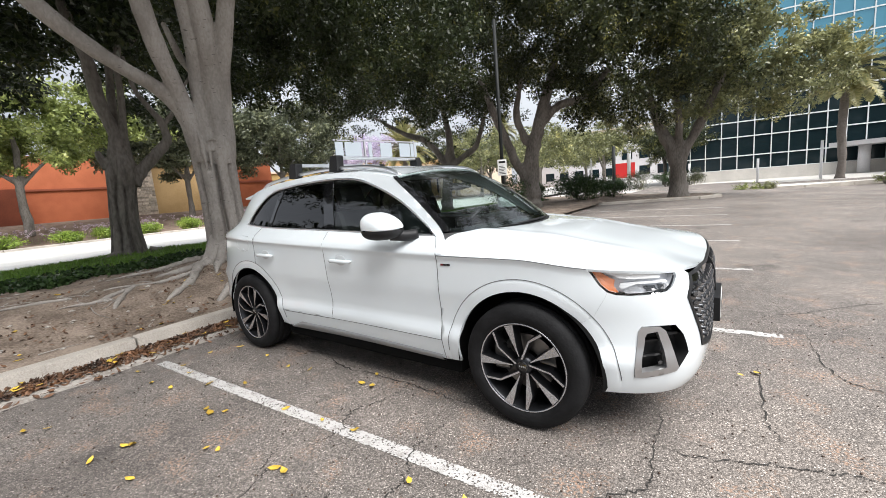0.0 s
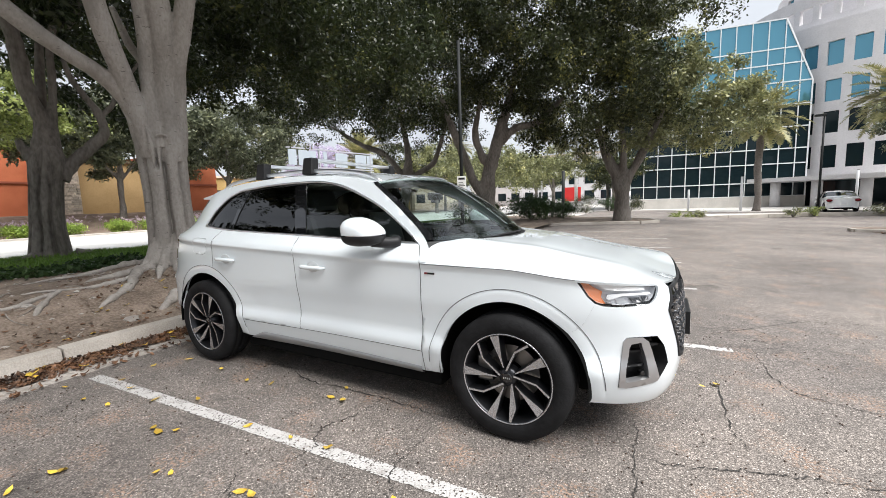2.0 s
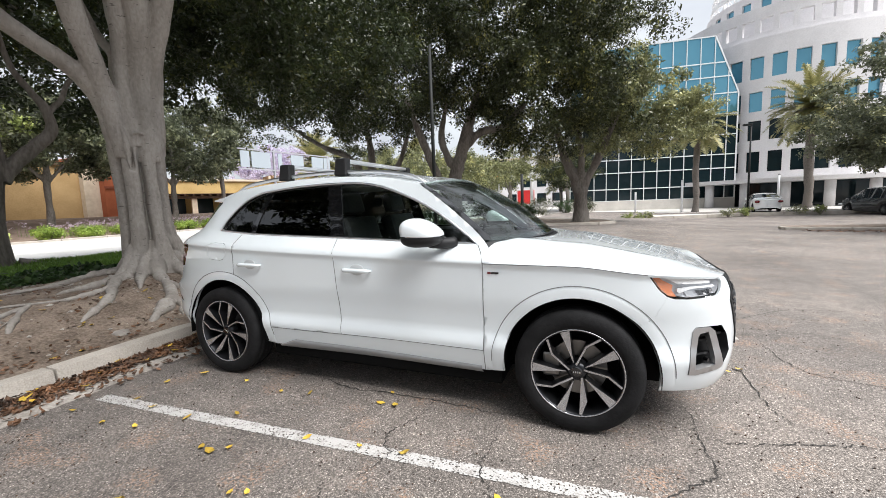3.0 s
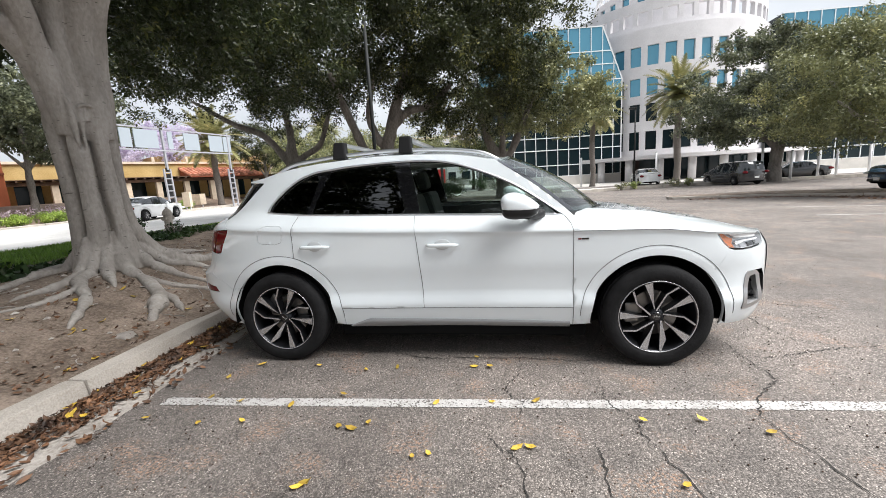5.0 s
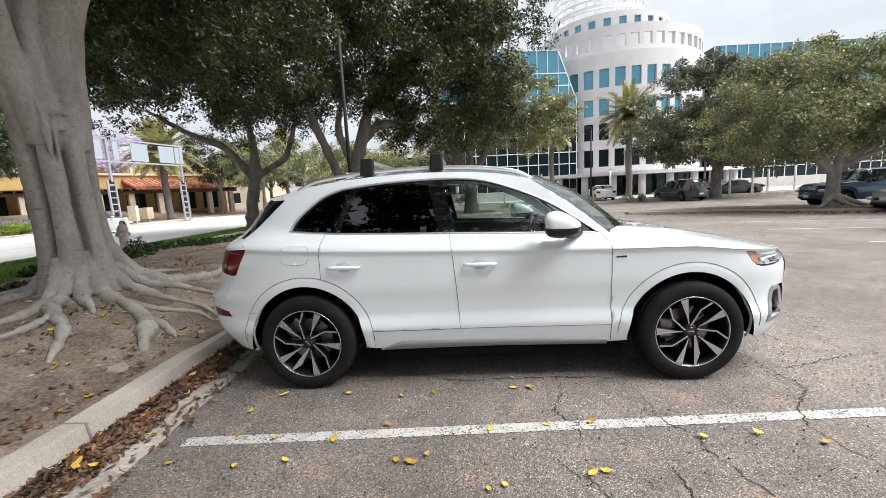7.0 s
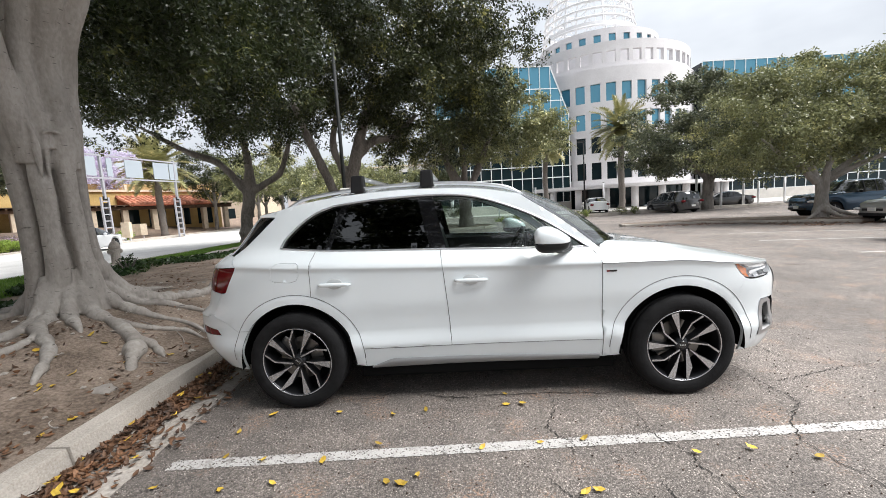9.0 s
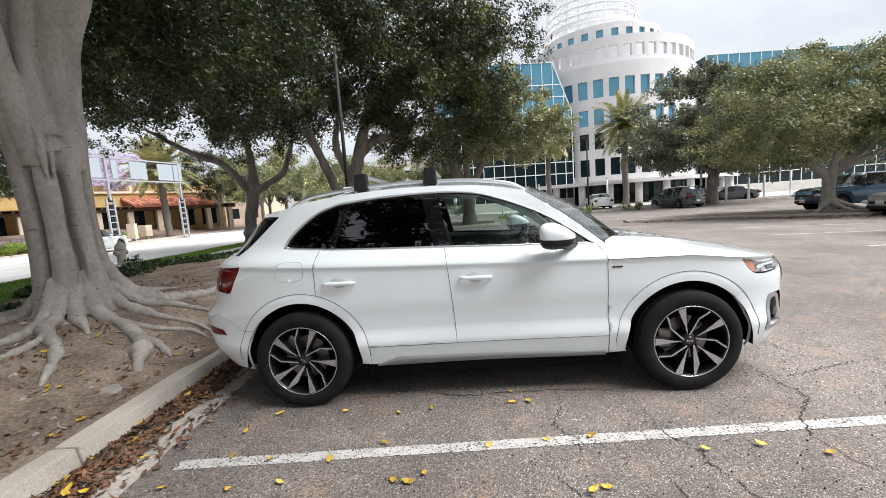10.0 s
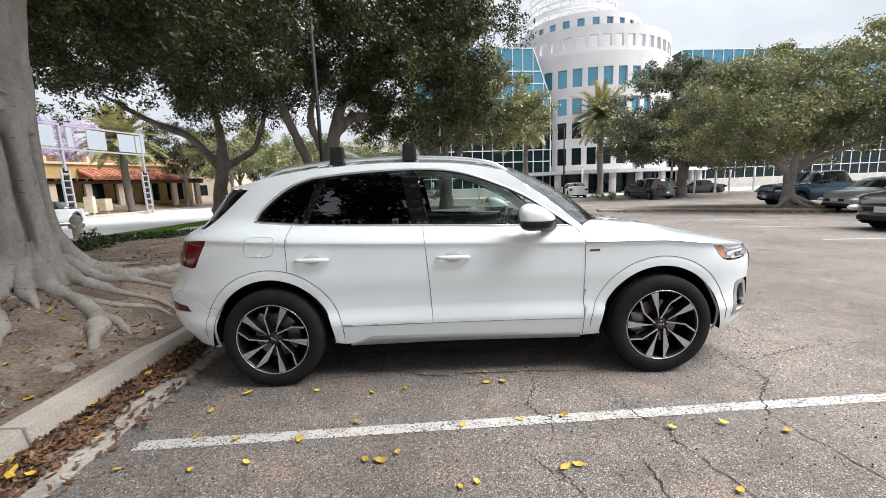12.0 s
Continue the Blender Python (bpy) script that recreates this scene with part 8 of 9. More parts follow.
def gantry():
    ob = thing("gantry", "white steel street gantry with pale blue panels on ladder posts", "gantry")
    ends = ((-27.0, 25.8), (-25.8, 32.0))
    for x, y in ends:
        p = new("post")
        p.parent = ob
        for d in (-0.32, 0.32):
            part("upright", bar_between(bmesh.new(), (x, y + d, 0.05), (x - 0.05, y + d, 3.6), 0.12), M_GANTRY, p)
        for k in range(7):
            part("rung", bar_between(bmesh.new(), (x, y - 0.3, 0.3 + 0.5 * k), (x, y + 0.3, 0.3 + 0.5 * k), 0.08), M_GANTRY, p)
            if 0 < k < 7:
                part("plate", boxes(((x - 0.03, y - 0.17, 0.36 + 0.5 * k), (x + 0.03, y + 0.17, 0.68 + 0.5 * k))), M_BLACK, p)
        part("pole", bar_between(bmesh.new(), (x, y, 3.5), (x, y, 6.9), 0.16), M_GANTRY, p)
    a, b = Vector((-27.6, 22.4, 0)), Vector((-25.7, 32.4, 0))
    for z in (5.05, 6.75):
        part("rail", bar_between(bmesh.new(), (a.x, a.y, z), (b.x, b.y, z), 0.11), M_GANTRY, ob)
    for k, (s0, s1) in enumerate(((0.02, 0.1), (0.12, 0.30), (0.38, 0.42), (0.52, 0.66), (0.76, 0.9), (0.91, 0.99))):
        p, q = a.lerp(b, s0), a.lerp(b, s1)
        vs = [(p.x + o, p.y, z) for o in (-0.03, 0.03) for z in (5.2, 6.6)] + [(q.x + o, q.y, z) for o in (-0.03, 0.03) for z in (5.2, 6.6)]
        mesh_ob("panel", vs, [(0, 1, 5, 4), (2, 6, 7, 3), (0, 4, 6, 2), (1, 3, 7, 5), (0, 2, 3, 1), (4, 5, 7, 6)], M_PANEL, ob)
    return ob


gantry()


def utility_box(at, w, d, h, label):
    ob = thing("utility_box", label, "utility box", "", at)
    part("cabinet", boxes(((-w / 2, -d / 2, 0.25), (w / 2, d / 2, h)), bevel=0.02), M_CREAM, ob)
    for x in (-w / 2 + 0.15, w / 2 - 0.15):
        part("leg", boxes(((x - 0.05, -0.05, 0), (x + 0.05, 0.05, 0.3))), M_LAMPGREY, ob)
    return ob


utility_box((-31.6, 33.6, 0.08), 1.9, 0.8, 1.35, "cream and green utility cabinet beside the street")
utility_box((-27.2, 27.6, 0.12), 0.7, 0.3, 1.5, "small pale cabinet on the median")


def shrub(at, r, h, seed, leaf, label, n=34, per=70, size=0.11):
    ob = thing("shrub", label, "shrub", "shrubs", at)
    rng = np.random.default_rng(seed)
    bm = bmesh.new()
    for k in range(6):
        a = 2 * math.pi * k / 6
        tube(bm, [(0, 0, -0.05), (0.35 * r * math.cos(a), 0.35 * r * math.sin(a), 0.4 * h), (0.7 * r * math.cos(a), 0.7 * r * math.sin(a), 0.75 * h)], [0.03, 0.02, 0.008], seg=5, steps=2)
    part("stems", bm, M_BARK_DARK, ob)
    q = rng.normal(size=(n, 3))
    q /= np.linalg.norm(q, axis=1, keepdims=True)
    q = q * (0.45 + 0.55 * rng.random((n, 1))) * np.array([r * 0.85, r * 0.85, h * 0.45]) + np.array([0, 0, h * 0.52])
    leaves_mesh("foliage", q, per, 0.30 * r * (0.7 + 0.6 * rng.random(n)), size, leaf, ob, seed, flat=0.8, droop=0.0)
    return ob


shrub((-4.6, 20.2, 0.15), 1.5, 1.45, 60, M_LEAF_DARK, "dense dark green hedge bush at the bed's end", 60, 110, 0.11)
shrub((-3.4, 22.6, 0.10), 1.2, 1.1, 61, M_LEAF_DARK, "low dark green bush at the bed's end", 40, 90, 0.11)
shrub((-5.9, 14.4, 0.2), 1.0, 1.6, 62, M_LEAF_DARK, "thin bush growing round the ficus base", 30, 60, 0.10)
shrub((-6.6, 18.4, 0.2), 1.1, 1.2, 63, M_LEAF_DARK, "dark green bush under the ficus", 36, 80, 0.10)
for k, (x, y, r, h) in enumerate(((-8.5, 35.5, 1.4, 1.7), (-6.4, 36.6, 1.2, 1.5), (-4.4, 38.2, 1.5, 1.9), (-2.4, 39.6, 1.3, 1.6), (-0.6, 41.5, 1.4, 1.8))):
    shrub((x, y, -0.1), r, h, 80 + k, M_LEAF_DARK if k % 2 else M_LEAF_MID, "rounded green shrub beyond the lot entrance")
shrub((-8.3, 4.3, 0.32), 0.42, 0.62, 64, M_LEAF_DARK, "small dark shrub beside the lawn", 18, 40, 0.06)
shrub((-7.7, 4.9, 0.32), 0.30, 0.5, 65, M_LEAF_DARK, "small sparse shrub beside the lawn", 12, 26, 0.06)
rng = np.random.default_rng(77)
for k in range(26):
    y = -26 + 2.25 * k + rng.normal() * 0.35
    shrub((-30.0 + rng.normal() * 0.15, y, 0.06), 0.75 + 0.35 * rng.random(), 0.6 + 0.2 * rng.random(), 80 + k, M_LEAF_LIME, "rounded bright green shrub along the far kerb", 44, 60, 0.12)
for k, (x, y) in enumerate(((9.6, 30.6), (10.9, 31.6), (14.2, 32.6), (15.4, 32.4), (28.0, 31.0), (3.2, 27.2), (4.2, 27.8))):
    shrub((x, y, -0.25), 0.55 + 0.15 * (k % 3), 0.6, 120 + k, M_LEAF_BRIGHT if k % 2 else M_LEAF_OLIVE, "small sparse shrub along the lot's far kerb", 12, 36, 0.12)

# flower heads and stems on the bank
rng = np.random.default_rng(8)
vs, fs = [], []
heads = []
for k in range(2600):
    x, y = -30.8 - 3.2 * rng.random(), -30 + 56 * rng.random()
    if noise.noise(Vector((x * 0.5, y * 0.35, 0))) < -0.15:
        continue
    h, z0 = 0.55 + 0.4 * rng.random(), bank(x, y)
    dx, dy = rng.normal() * 0.12, rng.normal() * 0.12
    a = len(vs)
    vs += [(x - 0.02, y, z0), (x + 0.02, y, z0), (x + dx, y + dy, z0 + h)]
    fs.append((a, a + 1, a + 2))
    heads.append((x + dx, y + dy, z0 + h))
fl = mesh_ob("flower_bed", vs, fs, M_GRASS)
tagged(fl, "tall pale pink flower stems on the bank", "flowers", kind="stuff")
leaves_mesh("flower_heads", heads, 7, 0.08, 0.10, M_FLOWER, fl, 9)

# street trees beyond the road
def street_tree(x, y, h, r, seed, leaf, label, z0=0.9, trunk=0.2, per=55, size=0.24):
    return ficus((x, y, z0), [([(x, y, z0 - 0.3), (x + 0.1, y, z0 + h * 0.3), (x, y + 0.2, z0 + h * 0.55), (x, y, z0 + h * 0.8)], [trunk * 1.3, trunk, trunk * 0.8, 0.06]),
                                  ([(x, y, z0 + h * 0.3), (x + 0.4, y + r * 0.4, z0 + h * 0.6)], [trunk * 0.7, 0.05]), ([(x, y, z0 + h * 0.32), (x - 0.3, y - r * 0.4, z0 + h * 0.6)], [trunk * 0.7, 0.05])], [],
                 [(x, y, z0 + h * 0.72, r, r, h * 0.30), (x + 0.5, y + r * 0.6, z0 + h * 0.62, r * 0.7, r * 0.7, h * 0.22), (x + 0.4, y - r * 0.6, z0 + h * 0.62, r * 0.7, r * 0.7, h * 0.22)],
                 seed, leaf, M_BARK_DARK, 0.09, per, size, 0.9, label=label)


street_tree(-32.0, 2.2, 8.8, 5.8, 30, M_LEAF_BRIGHT, "bright green street tree before the orange building", per=170, size=0.24)
street_tree(-33.0, -6.5, 10.0, 5.2, 31, M_LEAF_BRIGHT, "bright green street tree before the orange building")
street_tree(-35.0, 12.6, 9.4, 5.0, 32, M_LEAF_GREY, "olive green street tree before the tan bay", per=90, size=0.29)
street_tree(-33.6, 20.6, 9.4, 5.6, 33, M_LEAF_GREY, "olive green street tree by the orange wall", per=90, size=0.29)
street_tree(-30.5, 45.0, 9.4, 4.6, 48, M_LEAF_MID, "green street tree beside the restaurant", 0.1)
street_tree(-24.5, 44.0, 8.2, 4.2, 34, M_LEAF_OLIVE, "dark street tree beyond the restaurant", 0.1)
street_tree(-19.5, 52.0, 8.0, 4.4, 35, M_LEAF_OLIVE, "dark street tree down the street", 0.1)
street_tree(-27.5, 52.0, 8.4, 4.4, 36, M_LEAF, "dark street tree down the street", 0.1)
street_tree(-12.5, 34.0, 6.6, 3.8, 37, M_LEAF_OLIVE, "green street tree past the lot", 0.05)
street_tree(-9.0, 44.0, 7.0, 3.8, 38, M_LEAF_OLIVE, "green street tree past the lot", 0.0)
street_tree(-4.0, 52.0, 7.0, 3.6, 39, M_LEAF_OLIVE, "grey-green street tree beside the glass wing", 0.0)
street_tree(-16.0, 62.0, 8.0, 4.6, 46, M_LEAF_OLIVE, "street tree far down the street", 0.0)
street_tree(-2.6, 45.0, 6.2, 3.0, 52, M_LEAF_MID, "small green tree beyond the lot entrance", 0.0, per=48)
street_tree(-43.0, 43.0, 9.6, 4.6, 47, M_LILAC, "jacaranda in pale lilac blossom behind the restaurant")


def far_block(at, w, d, h, rows, cols, label, m):
    ob = thing("far_building", label, "building", "far buildings", at)
    part("wall", boxes(((-w / 2, -d / 2, 0), (w / 2, d / 2, h))), m, ob)
    part("roof", boxes(((-w / 2 - 0.2, -d / 2 - 0.2, h), (w / 2 + 0.2, d / 2 + 0.2, h + 0.4))), M_CREAM, ob)
    for i in range(cols):
        for j in range(rows):
            x, z = -w / 2 + (i + 0.2) * w / cols, 1.2 + j * (h - 1) / rows
            part("window", boxes(((x, -d / 2 - 0.05, z), (x + 0.6 * w / cols, -d / 2 + 0.02, z + 0.55 * (h - 1) / rows))), M_DARKGLASS, ob)
    return ob


far_block((-24, 96, 0), 34, 10, 11, 3, 10, "pale low-rise building at the end of the street", M_CONC_WHITE)
far_block((-62, 84, 0), 40, 12, 9, 2, 10, "pale low-rise building beyond the restaurant", M_CREAM)
far_block((-72, 8, 0), 16, 40, 8, 2, 4, "pale building behind the orange house", M_CONC_WHITE)
sg = thing("red_sign", "red roadside sign board on a short post", "sign", "", (-12.6, 74, 0))
part("board", boxes(((-1.6, -0.1, 0.8), (1.6, 0.1, 3.4))), M_RED, sg)
part("post", boxes(((-0.15, -0.08, -0.2), (0.15, 0.08, 0.9))), M_LAMPGREY, sg)
ts = thing("traffic_signal", "traffic signal head on a grey pole showing red", "traffic signal", "", (-10.8, 46.0, 0))
part("pole", cyl(bmesh.new(), (0, 0, -0.3), (0, 0, 6.2), 0.11, 0.09, 10), M_STEEL_WHITE, ts)
hd = part("signal_head", boxes(((-0.22, -0.3, 3.6), (0.22, -0.1, 4.8)), bevel=0.03), M_BLACK, ts)
for k, c in enumerate(((0.02, 0.05, 0.02), (0.05, 0.04, 0.01), (0.9, 0.05, 0.03))):
    part("signal_lens", cyl(bmesh.new(), (0, -0.30, 3.8 + 0.4 * k), (0, -0.33, 3.8 + 0.4 * k), 0.13, 0.12, 14), plain("signal_lens", c, 0.3, 0, 0, 3.0 if k == 2 else 0.0), hd)
ps = thing("lamp_pole", "plain white steel pole at the street corner", "pole", "", (-6.8, 46.3, 0))
part("pole", cyl(bmesh.new(), (0, 0, -0.3), (0, 0, 5.0), 0.2, 0.2, 12), M_STEEL_WHITE, ps, smooth=True)
ps = thing("lamp_pole", "dark steel pole beside the hedge", "pole", "", (-4.9, 30.3, 0))
part("pole", cyl(bmesh.new(), (0, 0, -0.3), (0, 0, 3.6), 0.13, 0.13, 12), M_POLE, ps, smooth=True)

# ---- lawn, ivy, litter ----
rng = np.random.default_rng(6)
def lawn_edge(y):
    return -7.1 - 3.1 * smooth01((y - 1.5) / 5.0)


def ivy_edge(y):
    return -5.6 - 1.3 * smooth01((y - 0.5) / 2.0)


n = 90000
y = -9 + 31 * rng.random(n)
li = np.array([lawn_edge(b) for b in y])
x = li + (-12.3 - li) * rng.random(n)
z = np.array([bed_height(a, b) for a, b in zip(x, y)])
ang, h = rng.random(n) * 6.283, 0.05 + 0.05 * rng.random(n)
lx, ly = rng.normal(size=n) * 0.03, rng.normal(size=n) * 0.03
v = np.empty((n, 3, 3))
v[:, 0] = np.stack([x - 0.012 * np.cos(ang), y - 0.012 * np.sin(ang), z - 0.01], 1)
v[:, 1] = np.stack([x + 0.012 * np.cos(ang), y + 0.012 * np.sin(ang), z - 0.01], 1)
v[:, 2] = np.stack([x + lx, y + ly, z + h], 1)
lawn = mesh_ob("lawn", v.reshape(-1, 3).tolist(), np.arange(3 * n).reshape(-1, 3).tolist(), M_GRASS)
tagged(lawn, "mown green lawn strip along the street", "lawn", kind="stuff")
strip = sheet("lawn_ground", 0.0, 1.0, -14, 26, 0.07, 0.2, lambda x, y: 0.0, M_LAWN)
for v in strip.data.vertices:
    v.co.x = -12.3 + (lawn_edge(v.co.y) + 12.3) * v.co.x
    v.co.z = bed_height(v.co.x, v.co.y) + 0.012
tagged(strip, "green turf under the lawn blades", "turf", kind="structure")
n = 5200
y = -9 + 31 * rng.random(n)
x = np.array([ivy_edge(b) + (lawn_edge(b) - 0.1 - ivy_edge(b)) * r for b, r in zip(y, rng.random(n) ** 0.8)])
keep = np.array([noise.noise(Vector((a * 0.8, b * 0.8, 2))) > -0.28 + 0.5 * max(0, a - ivy_edge(b) + 0.7) and a > -8.7 - 3 * max(0, 2.5 - b) and math.hypot(a + 9.1, b - 0.4) > 0.9 for a, b in zip(x, y)])
x, y = x[keep], y[keep]
c = np.stack([x, y, np.array([bed_height(a, b) + 0.03 for a, b in zip(x, y)])], 1)
iv = new("ivy")
leaves_mesh("ivy_leaves", c, 13, 0.14, 0.075, M_LEAF_DARK, iv, 33, flat=0.45, droop=-0.1, aspect=0.8)
tagged(iv, "dark green ivy ground cover between soil and lawn", "ground cover", kind="stuff")

path = sheet("dirt_path", 0.0, 1.0, 2.8, 24, 0.2, 0.25, lambda x, y: 0.0, M_GUTTER)
for v in path.data.vertices:
    a = -8.75 + 0.12 * noise.noise(Vector((v.co.y, 3, 0)))
    v.co.x = a + (lawn_edge(v.co.y) + 0.1 - a) * v.co.x
    v.co.z = bed_height(v.co.x, v.co.y) + 0.01
tagged(path, "pale dry strip between ivy and lawn", "path", kind="structure")


def hydrant(at):
    ob = thing("fire_hydrant", "weathered grey fire hydrant beside the lawn", "fire hydrant", "", at)
    for nm, prof in (("barrel", ((0.0, 0.17), (0.05, 0.17), (0.06, 0.11), (0.48, 0.11), (0.50, 0.14), (0.55, 0.14))), ("bonnet", ((0.55, 0.13), (0.62, 0.11), (0.68, 0.06), (0.70, 0.035), (0.75, 0.035)))):
        bm = bmesh.new()
        for (z0, r0), (z1, r1) in zip(prof, prof[1:]):
            cyl(bm, (0, 0, z0), (0, 0, z1 + 1e-4), r0, r1, 16)
        part(nm, bm, M_KERB, ob)
    for sd in (-1, 1):
        part("outlet", cyl(bmesh.new(), (0, sd * 0.08, 0.40), (0, sd * 0.19, 0.40), 0.065, 0.065, 12), M_KERB, ob)


hydrant((-9.9, 7.06, bed_height(-9.9, 7.06) - 0.02))


def flat_leaves(name, pts, size, material, seed, label, zf, tilt=0.25, aspect=0.42, kind="stuff", parent=None):
    """Fallen leaves: curled lozenges of six points lying on the ground."""
    rng = np.random.default_rng(seed)
    vs, fs = [], []
    for x, y in pts:
        a, ln = rng.random() * 6.283, size * (0.7 + 0.6 * rng.random())
        w, cu = ln * aspect * (0.8 + 0.4 * rng.random()), 0.25 * ln * rng.random()
        m = pose(x, y, zf(x, y) + 0.004 + 0.012 * rng.random(), math.degrees(rng.normal() * tilt), math.degrees(rng.normal() * tilt), math.degrees(a))
        k = len(vs)
        vs += [tuple(m @ Vector(p)) for p in ((-ln / 2, 0, cu * 0.5), (-ln * 0.15, -w / 2, cu * 0.25), (ln * 0.25, -w * 0.4, 0.0), (ln / 2, 0, cu), (ln * 0.25, w * 0.4, 0.0), (-ln * 0.15, w / 2, cu * 0.25), (0, 0, -0.002))]
        fs += [(k, k + 1, k + 6), (k + 1, k + 2, k + 6), (k + 2, k + 3, k + 6), (k + 3, k + 4, k + 6), (k + 4, k + 5, k + 6), (k + 5, k, k + 6)]
    ob = mesh_ob(name, vs, fs, material, parent)
    return tagged(ob, label, "leaves", kind=kind) if label else ob


rng = np.random.default_rng(14)
pts = []
while len(pts) < 5600:
    y = -4.2 + 6.4 * rng.random() if rng.random() < 0.8 else -12 + 30 * rng.random()
    o = 0.02 + 0.52 * rng.random() ** 1.5
    if o > 0.28 + 0.16 * noise.noise(Vector((y * 1.4, 1, 0))) and rng.random() < 0.86:
        continue
    pts.append((kerb_x(y) + o, y))
flat_leaves("leaf_litter", pts, 0.060, M_LITTER, 15, "brown dry leaves heaped in the gutter", lambda x, y: 0.012 + 0.03 * max(0, 1 - (x - kerb_x(y)) / 0.3) * rng.random(), 0.40, 0.38)
pts = []
while len(pts) < 1900:
    x, y = -2.85 - 4.0 * rng.random() ** 1.5, -6 + 12 * rng.random()
    if noise.noise(Vector((x * 1.1, y * 1.1, 7))) > 0.05 or rng.random() < 0.22:
        pts.append((x, y))
flat_leaves("leaf_litter", pts, 0.055, M_LITTER, 16, "scattered dry leaves on the soil bed", bed_height, 0.3)
pts = [(9.0 + 6.5 * rng.random(), 16.2 + 2.4 * rng.random()) for k in range(900)] + [(13.5 + 5 * rng.random(), 12.6 + 4.0 * rng.random()) for k in range(800)]
flat_leaves("leaf_litter", pts, 0.12, M_LITTER, 17, "brown dry leaves drifted round the island", lambda x, y: lot_fall(x, y) + 0.01, 0.25)
YEL = [(-1.59, -1.0), (-1.09, -1.01), (-0.69, -1.06), (-0.46, -1.01), (0.12, -0.97), (0.13, -0.82), (0.24, -0.98), (-1.72, -1.23), (-0.72, -1.42), (-1.03, -1.55), (-1.66, -1.49), (0.27, -1.45), (0.54, -1.42), (-0.08, -1.48),
       (-1.91, -1.76), (-1.51, -1.79), (-1.24, -1.75), (-0.61, -1.76), (-0.53, -1.77), (-0.45, -1.71), (-0.04, -1.95), (0.48, -1.86), (1.42, -1.57), (1.11, -1.59), (1.71, -1.66), (1.14, -2.07), (-1.4, -1.54),
       (-1.49, -2.54), (-1.38, -2.44), (-0.63, -2.39), (-0.59, -2.2), (-0.62, -2.23), (-0.22, -2.32), (0.41, -1.87), (-0.12, -1.98), (2.43, 0.27), (2.52, 0.35)]
fallen = thing("fallen_leaves", "yellow ficus leaves fallen on the asphalt", "leaves")
for k, p in enumerate(YEL):
    flat_leaves("leaf", [p], 0.055 if k % 3 else 0.075, M_YELLOW, 200 + k, "", lambda x, y: 0.006, 0.12, 0.5, "", fallen)
fallen = thing("fallen_leaves", "yellow ficus leaves fallen on soil, kerb and gutter", "leaves")
for k in range(60):
    y = -3.6 + 5.2 * rng.random()
    x = kerb_x(y) + (0.45 * rng.random() if k % 2 else -0.3 - 2.0 * rng.random() ** 1.5)
    flat_leaves("leaf", [(x, y)], 0.075, M_YELLOW, 300 + k, "", (lambda a, b: 0.035) if k % 2 else bed_height, 0.2, 0.45, "", fallen)

# fallen figs and grit
vs, fs = [], []
rng = np.random.default_rng(19)
base = [(1, 0, 0), (-1, 0, 0), (0, 1, 0), (0, -1, 0), (0, 0, 1), (0, 0, -1)]
tri = [(0, 2, 4), (2, 1, 4), (1, 3, 4), (3, 0, 4), (2, 0, 5), (1, 2, 5), (3, 1, 5), (0, 3, 5)]
for k in range(2600):
    x, y = -1.9 + 7.5 * rng.random() ** 1.2, -3.4 + 6.0 * rng.random()
    r = 0.003 + 0.0045 * rng.random()
    a = len(vs)
    vs += [(x + r * p[0], y + r * p[1], r * 0.7 + 0.8 * r * p[2]) for p in base]
    fs += [tuple(a + i for i in t) for t in tri]
tagged(mesh_ob("fallen_figs", vs, fs, mat("dry_fig", (0.03, 0.02, 0.016), (0.10, 0.06, 0.04), rough=0.9, scale=50, vary="island"), smooth=True), "small dark dried figs scattered on the asphalt", "figs", kind="stuff")
vs, fs = [], []
for k in range(420):
    x, y = -2.9 - 3.6 * rng.random(), -4.0 + 7 * rng.random()
    r = 0.012 + 0.03 * rng.random() ** 2
    a, z = len(vs), bed_height(x, y)
    vs += [(x + r * p[0] * (0.7 + 0.6 * rng.random()), y + r * p[1] * (0.7 + 0.6 * rng.random()), z + 0.5 * r * p[2]) for p in base]
    fs += [tuple(a + i for i in t) for t in tri]
tagged(mesh_ob("stones", vs, fs, M_GUTTER), "small stones and clods on the soil bed", "stones", kind="stuff")
bm = bmesh.new()
for k in range(90):
    x, y, a, ln = -2.9 - 3.4 * rng.random(), -3.8 + 6.4 * rng.random(), 6.283 * rng.random(), 0.12 + 0.3 * rng.random()
    pts = [(x + math.cos(a) * ln * t + 0.02 * rng.normal(), y + math.sin(a) * ln * t + 0.02 * rng.normal(), bed_height(x + math.cos(a) * ln * t, y + math.sin(a) * ln * t) + 0.012) for t in (0, 0.35, 0.7, 1)]
    tube(bm, pts, [0.006, 0.005, 0.004, 0.002], seg=5, steps=2)
tagged(part("twigs", bm, M_BARK), "thin dry twigs lying on the soil bed", "twigs", kind="stuff")
rocks = [(-3.08, -0.80, 0.085), (-3.95, -1.4, 0.06)]
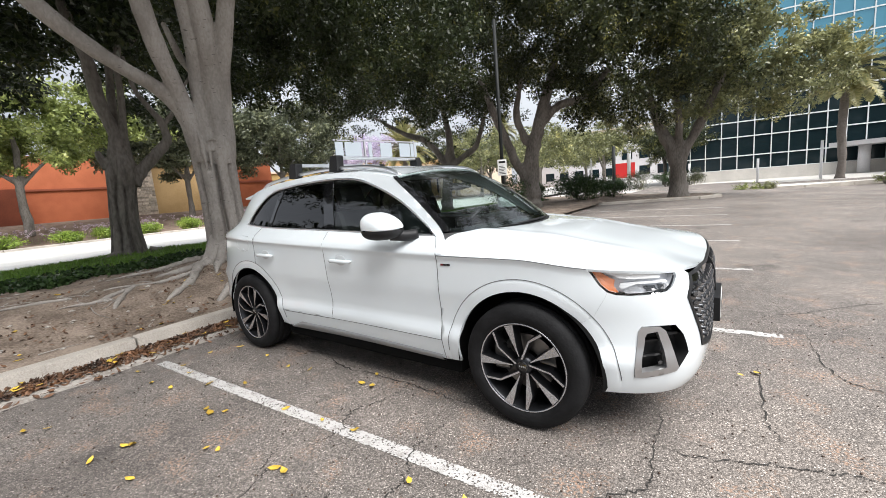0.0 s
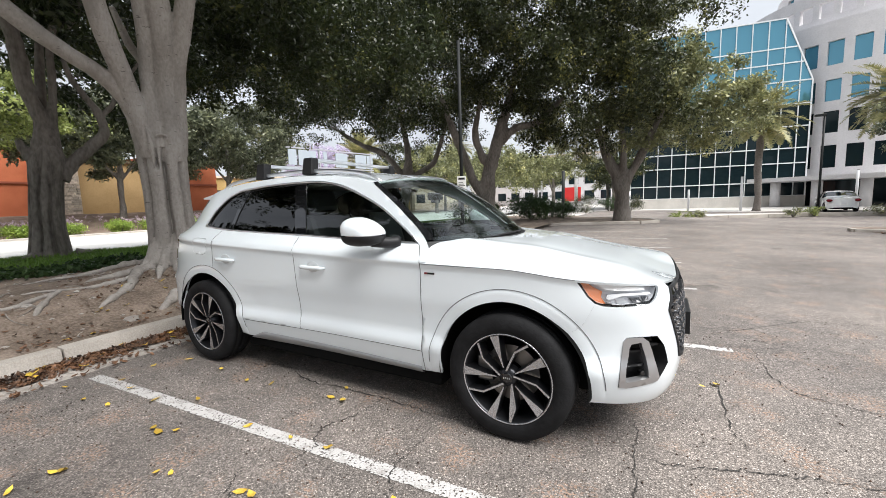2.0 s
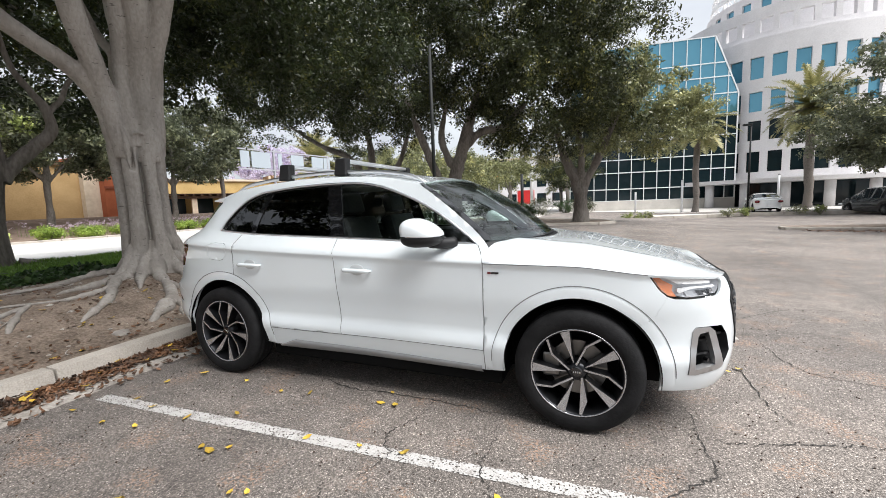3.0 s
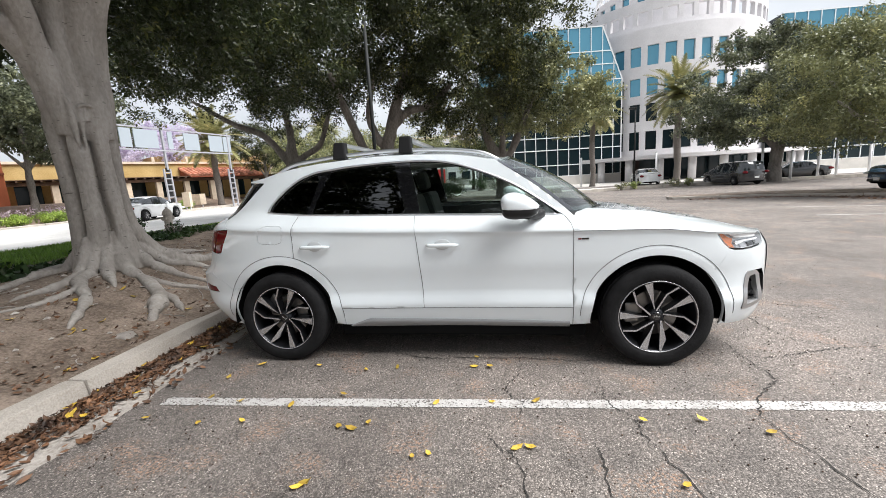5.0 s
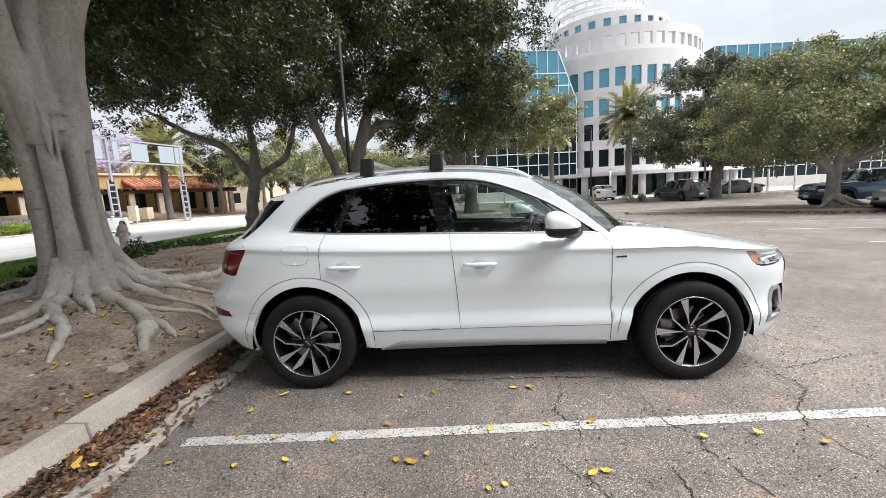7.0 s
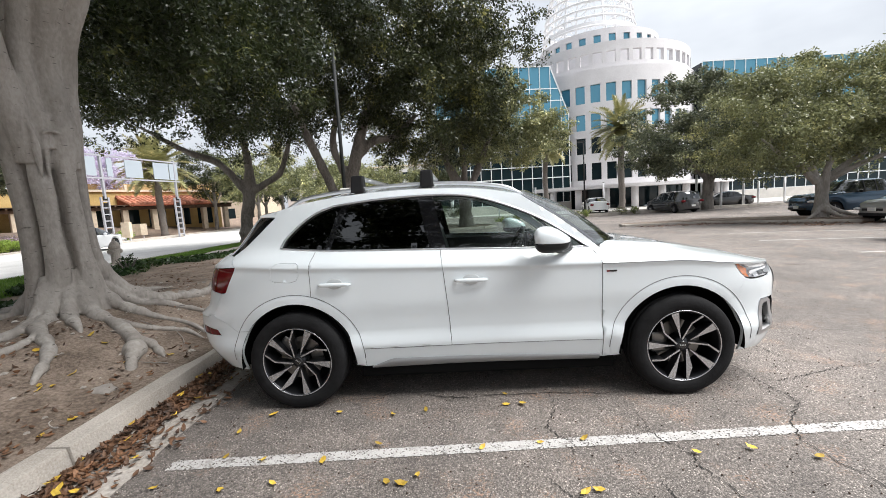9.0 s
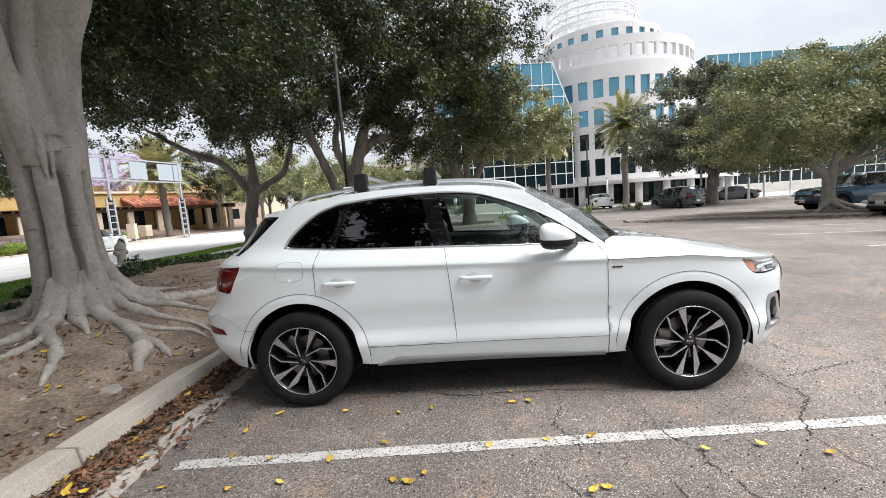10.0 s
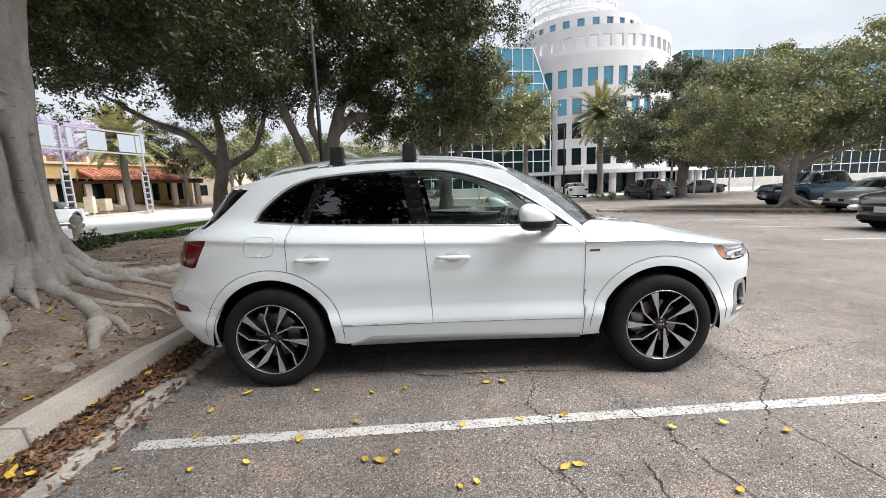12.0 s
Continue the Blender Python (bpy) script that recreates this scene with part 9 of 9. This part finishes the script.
for x, y, r in rocks:
    bm = bmesh.new()
    bmesh.ops.create_icosphere(bm, subdivisions=3, radius=1)
    for v in bm.verts:
        v.co *= 1 + 0.35 * noise.noise(v.co * 1.4 + Vector((x * 9, y, 0)))
        v.co = Vector((x + r * 1.3 * v.co.x, y + r * v.co.y, bed_height(x, y) - 0.01 + r * 0.45 * v.co.z))
    tagged(part("root_knob", bm, M_BARK, smooth=True), "half-buried grey root knob in the soil", "root")

# cracks in the asphalt
CRACKS = [[(0.47, -0.79), (0.44, -1.07), (0.36, -1.25), (0.4, -1.39), (0.46, -1.44), (0.45, -1.52), (0.4, -1.66)], [(0.24, -1.75), (0.32, -1.87), (0.42, -2.0), (0.5, -2.6), (0.7, -3.2)],
          [(0.95, -0.96), (0.97, -1.22), (0.97, -1.41), (1.06, -1.55), (1.08, -1.73), (1.15, -1.97), (1.3, -2.6)], [(2.05, -0.4), (2.06, -0.84), (2.06, -1.08), (1.85, -1.30), (1.76, -1.48), (1.77, -1.61), (1.9, -2.2), (2.2, -3.0)],
          [(-1.22, -0.85), (-0.94, -0.79), (-0.65, -0.71), (-0.27, -0.83), (0.46, -0.81), (0.92, -0.85), (1.14, -0.79)], [(2.0, -0.75), (2.27, -0.74), (2.48, -0.67), (2.73, -0.6), (2.95, -0.56), (3.6, -0.5)],
          [(0.81, -1.8), (0.82, -1.94), (0.81, -2.4)], [(2.54, 0.53), (2.53, -0.18), (2.58, -0.43)], [(2.28, 1.86), (2.78, 1.79), (3.2, 2.16), (3.6, 2.42), (4.6, 2.5)], [(2.87, 1.24), (2.91, 0.61), (3.1, 0.38), (3.8, 0.2)]]
rng = np.random.default_rng(31)
extra = []
for k in range(7):
    x, y, a = 4.0 + 8 * rng.random(), -1.5 + 12 * rng.random(), 6.283 * rng.random()
    pl = [(x, y)]
    for s in range(5):
        a += rng.normal() * 0.5
        pl.append((pl[-1][0] + 0.5 * math.cos(a), pl[-1][1] + 0.5 * math.sin(a)))
    extra.append(pl)
for pl in CRACKS + extra:
    vs, fs = [], []
    rows = spline(pl, 14)
    for i, p in enumerate(rows):
        q = rows[min(i + 1, len(rows) - 1)] - rows[max(i - 1, 0)]
        s = np.array([-q[1], q[0]]) / (np.linalg.norm(q) + 1e-9)
        p = p + s * rng.normal() * 0.008
        w = (0.0018 + 0.0036 * rng.random()) * (0.35 + 0.65 * math.sin(math.pi * min(1, max(0, (i + 1) / (len(rows) + 1)))))
        z = lot_fall(*p) + 0.0052
        vs += [(*(p - s * w), z), (*(p + s * w), z)]
        if i:
            fs.append((2 * i - 2, 2 * i, 2 * i + 1, 2 * i - 1))
    mesh_ob("crack", vs, fs, M_CRACK, lot)
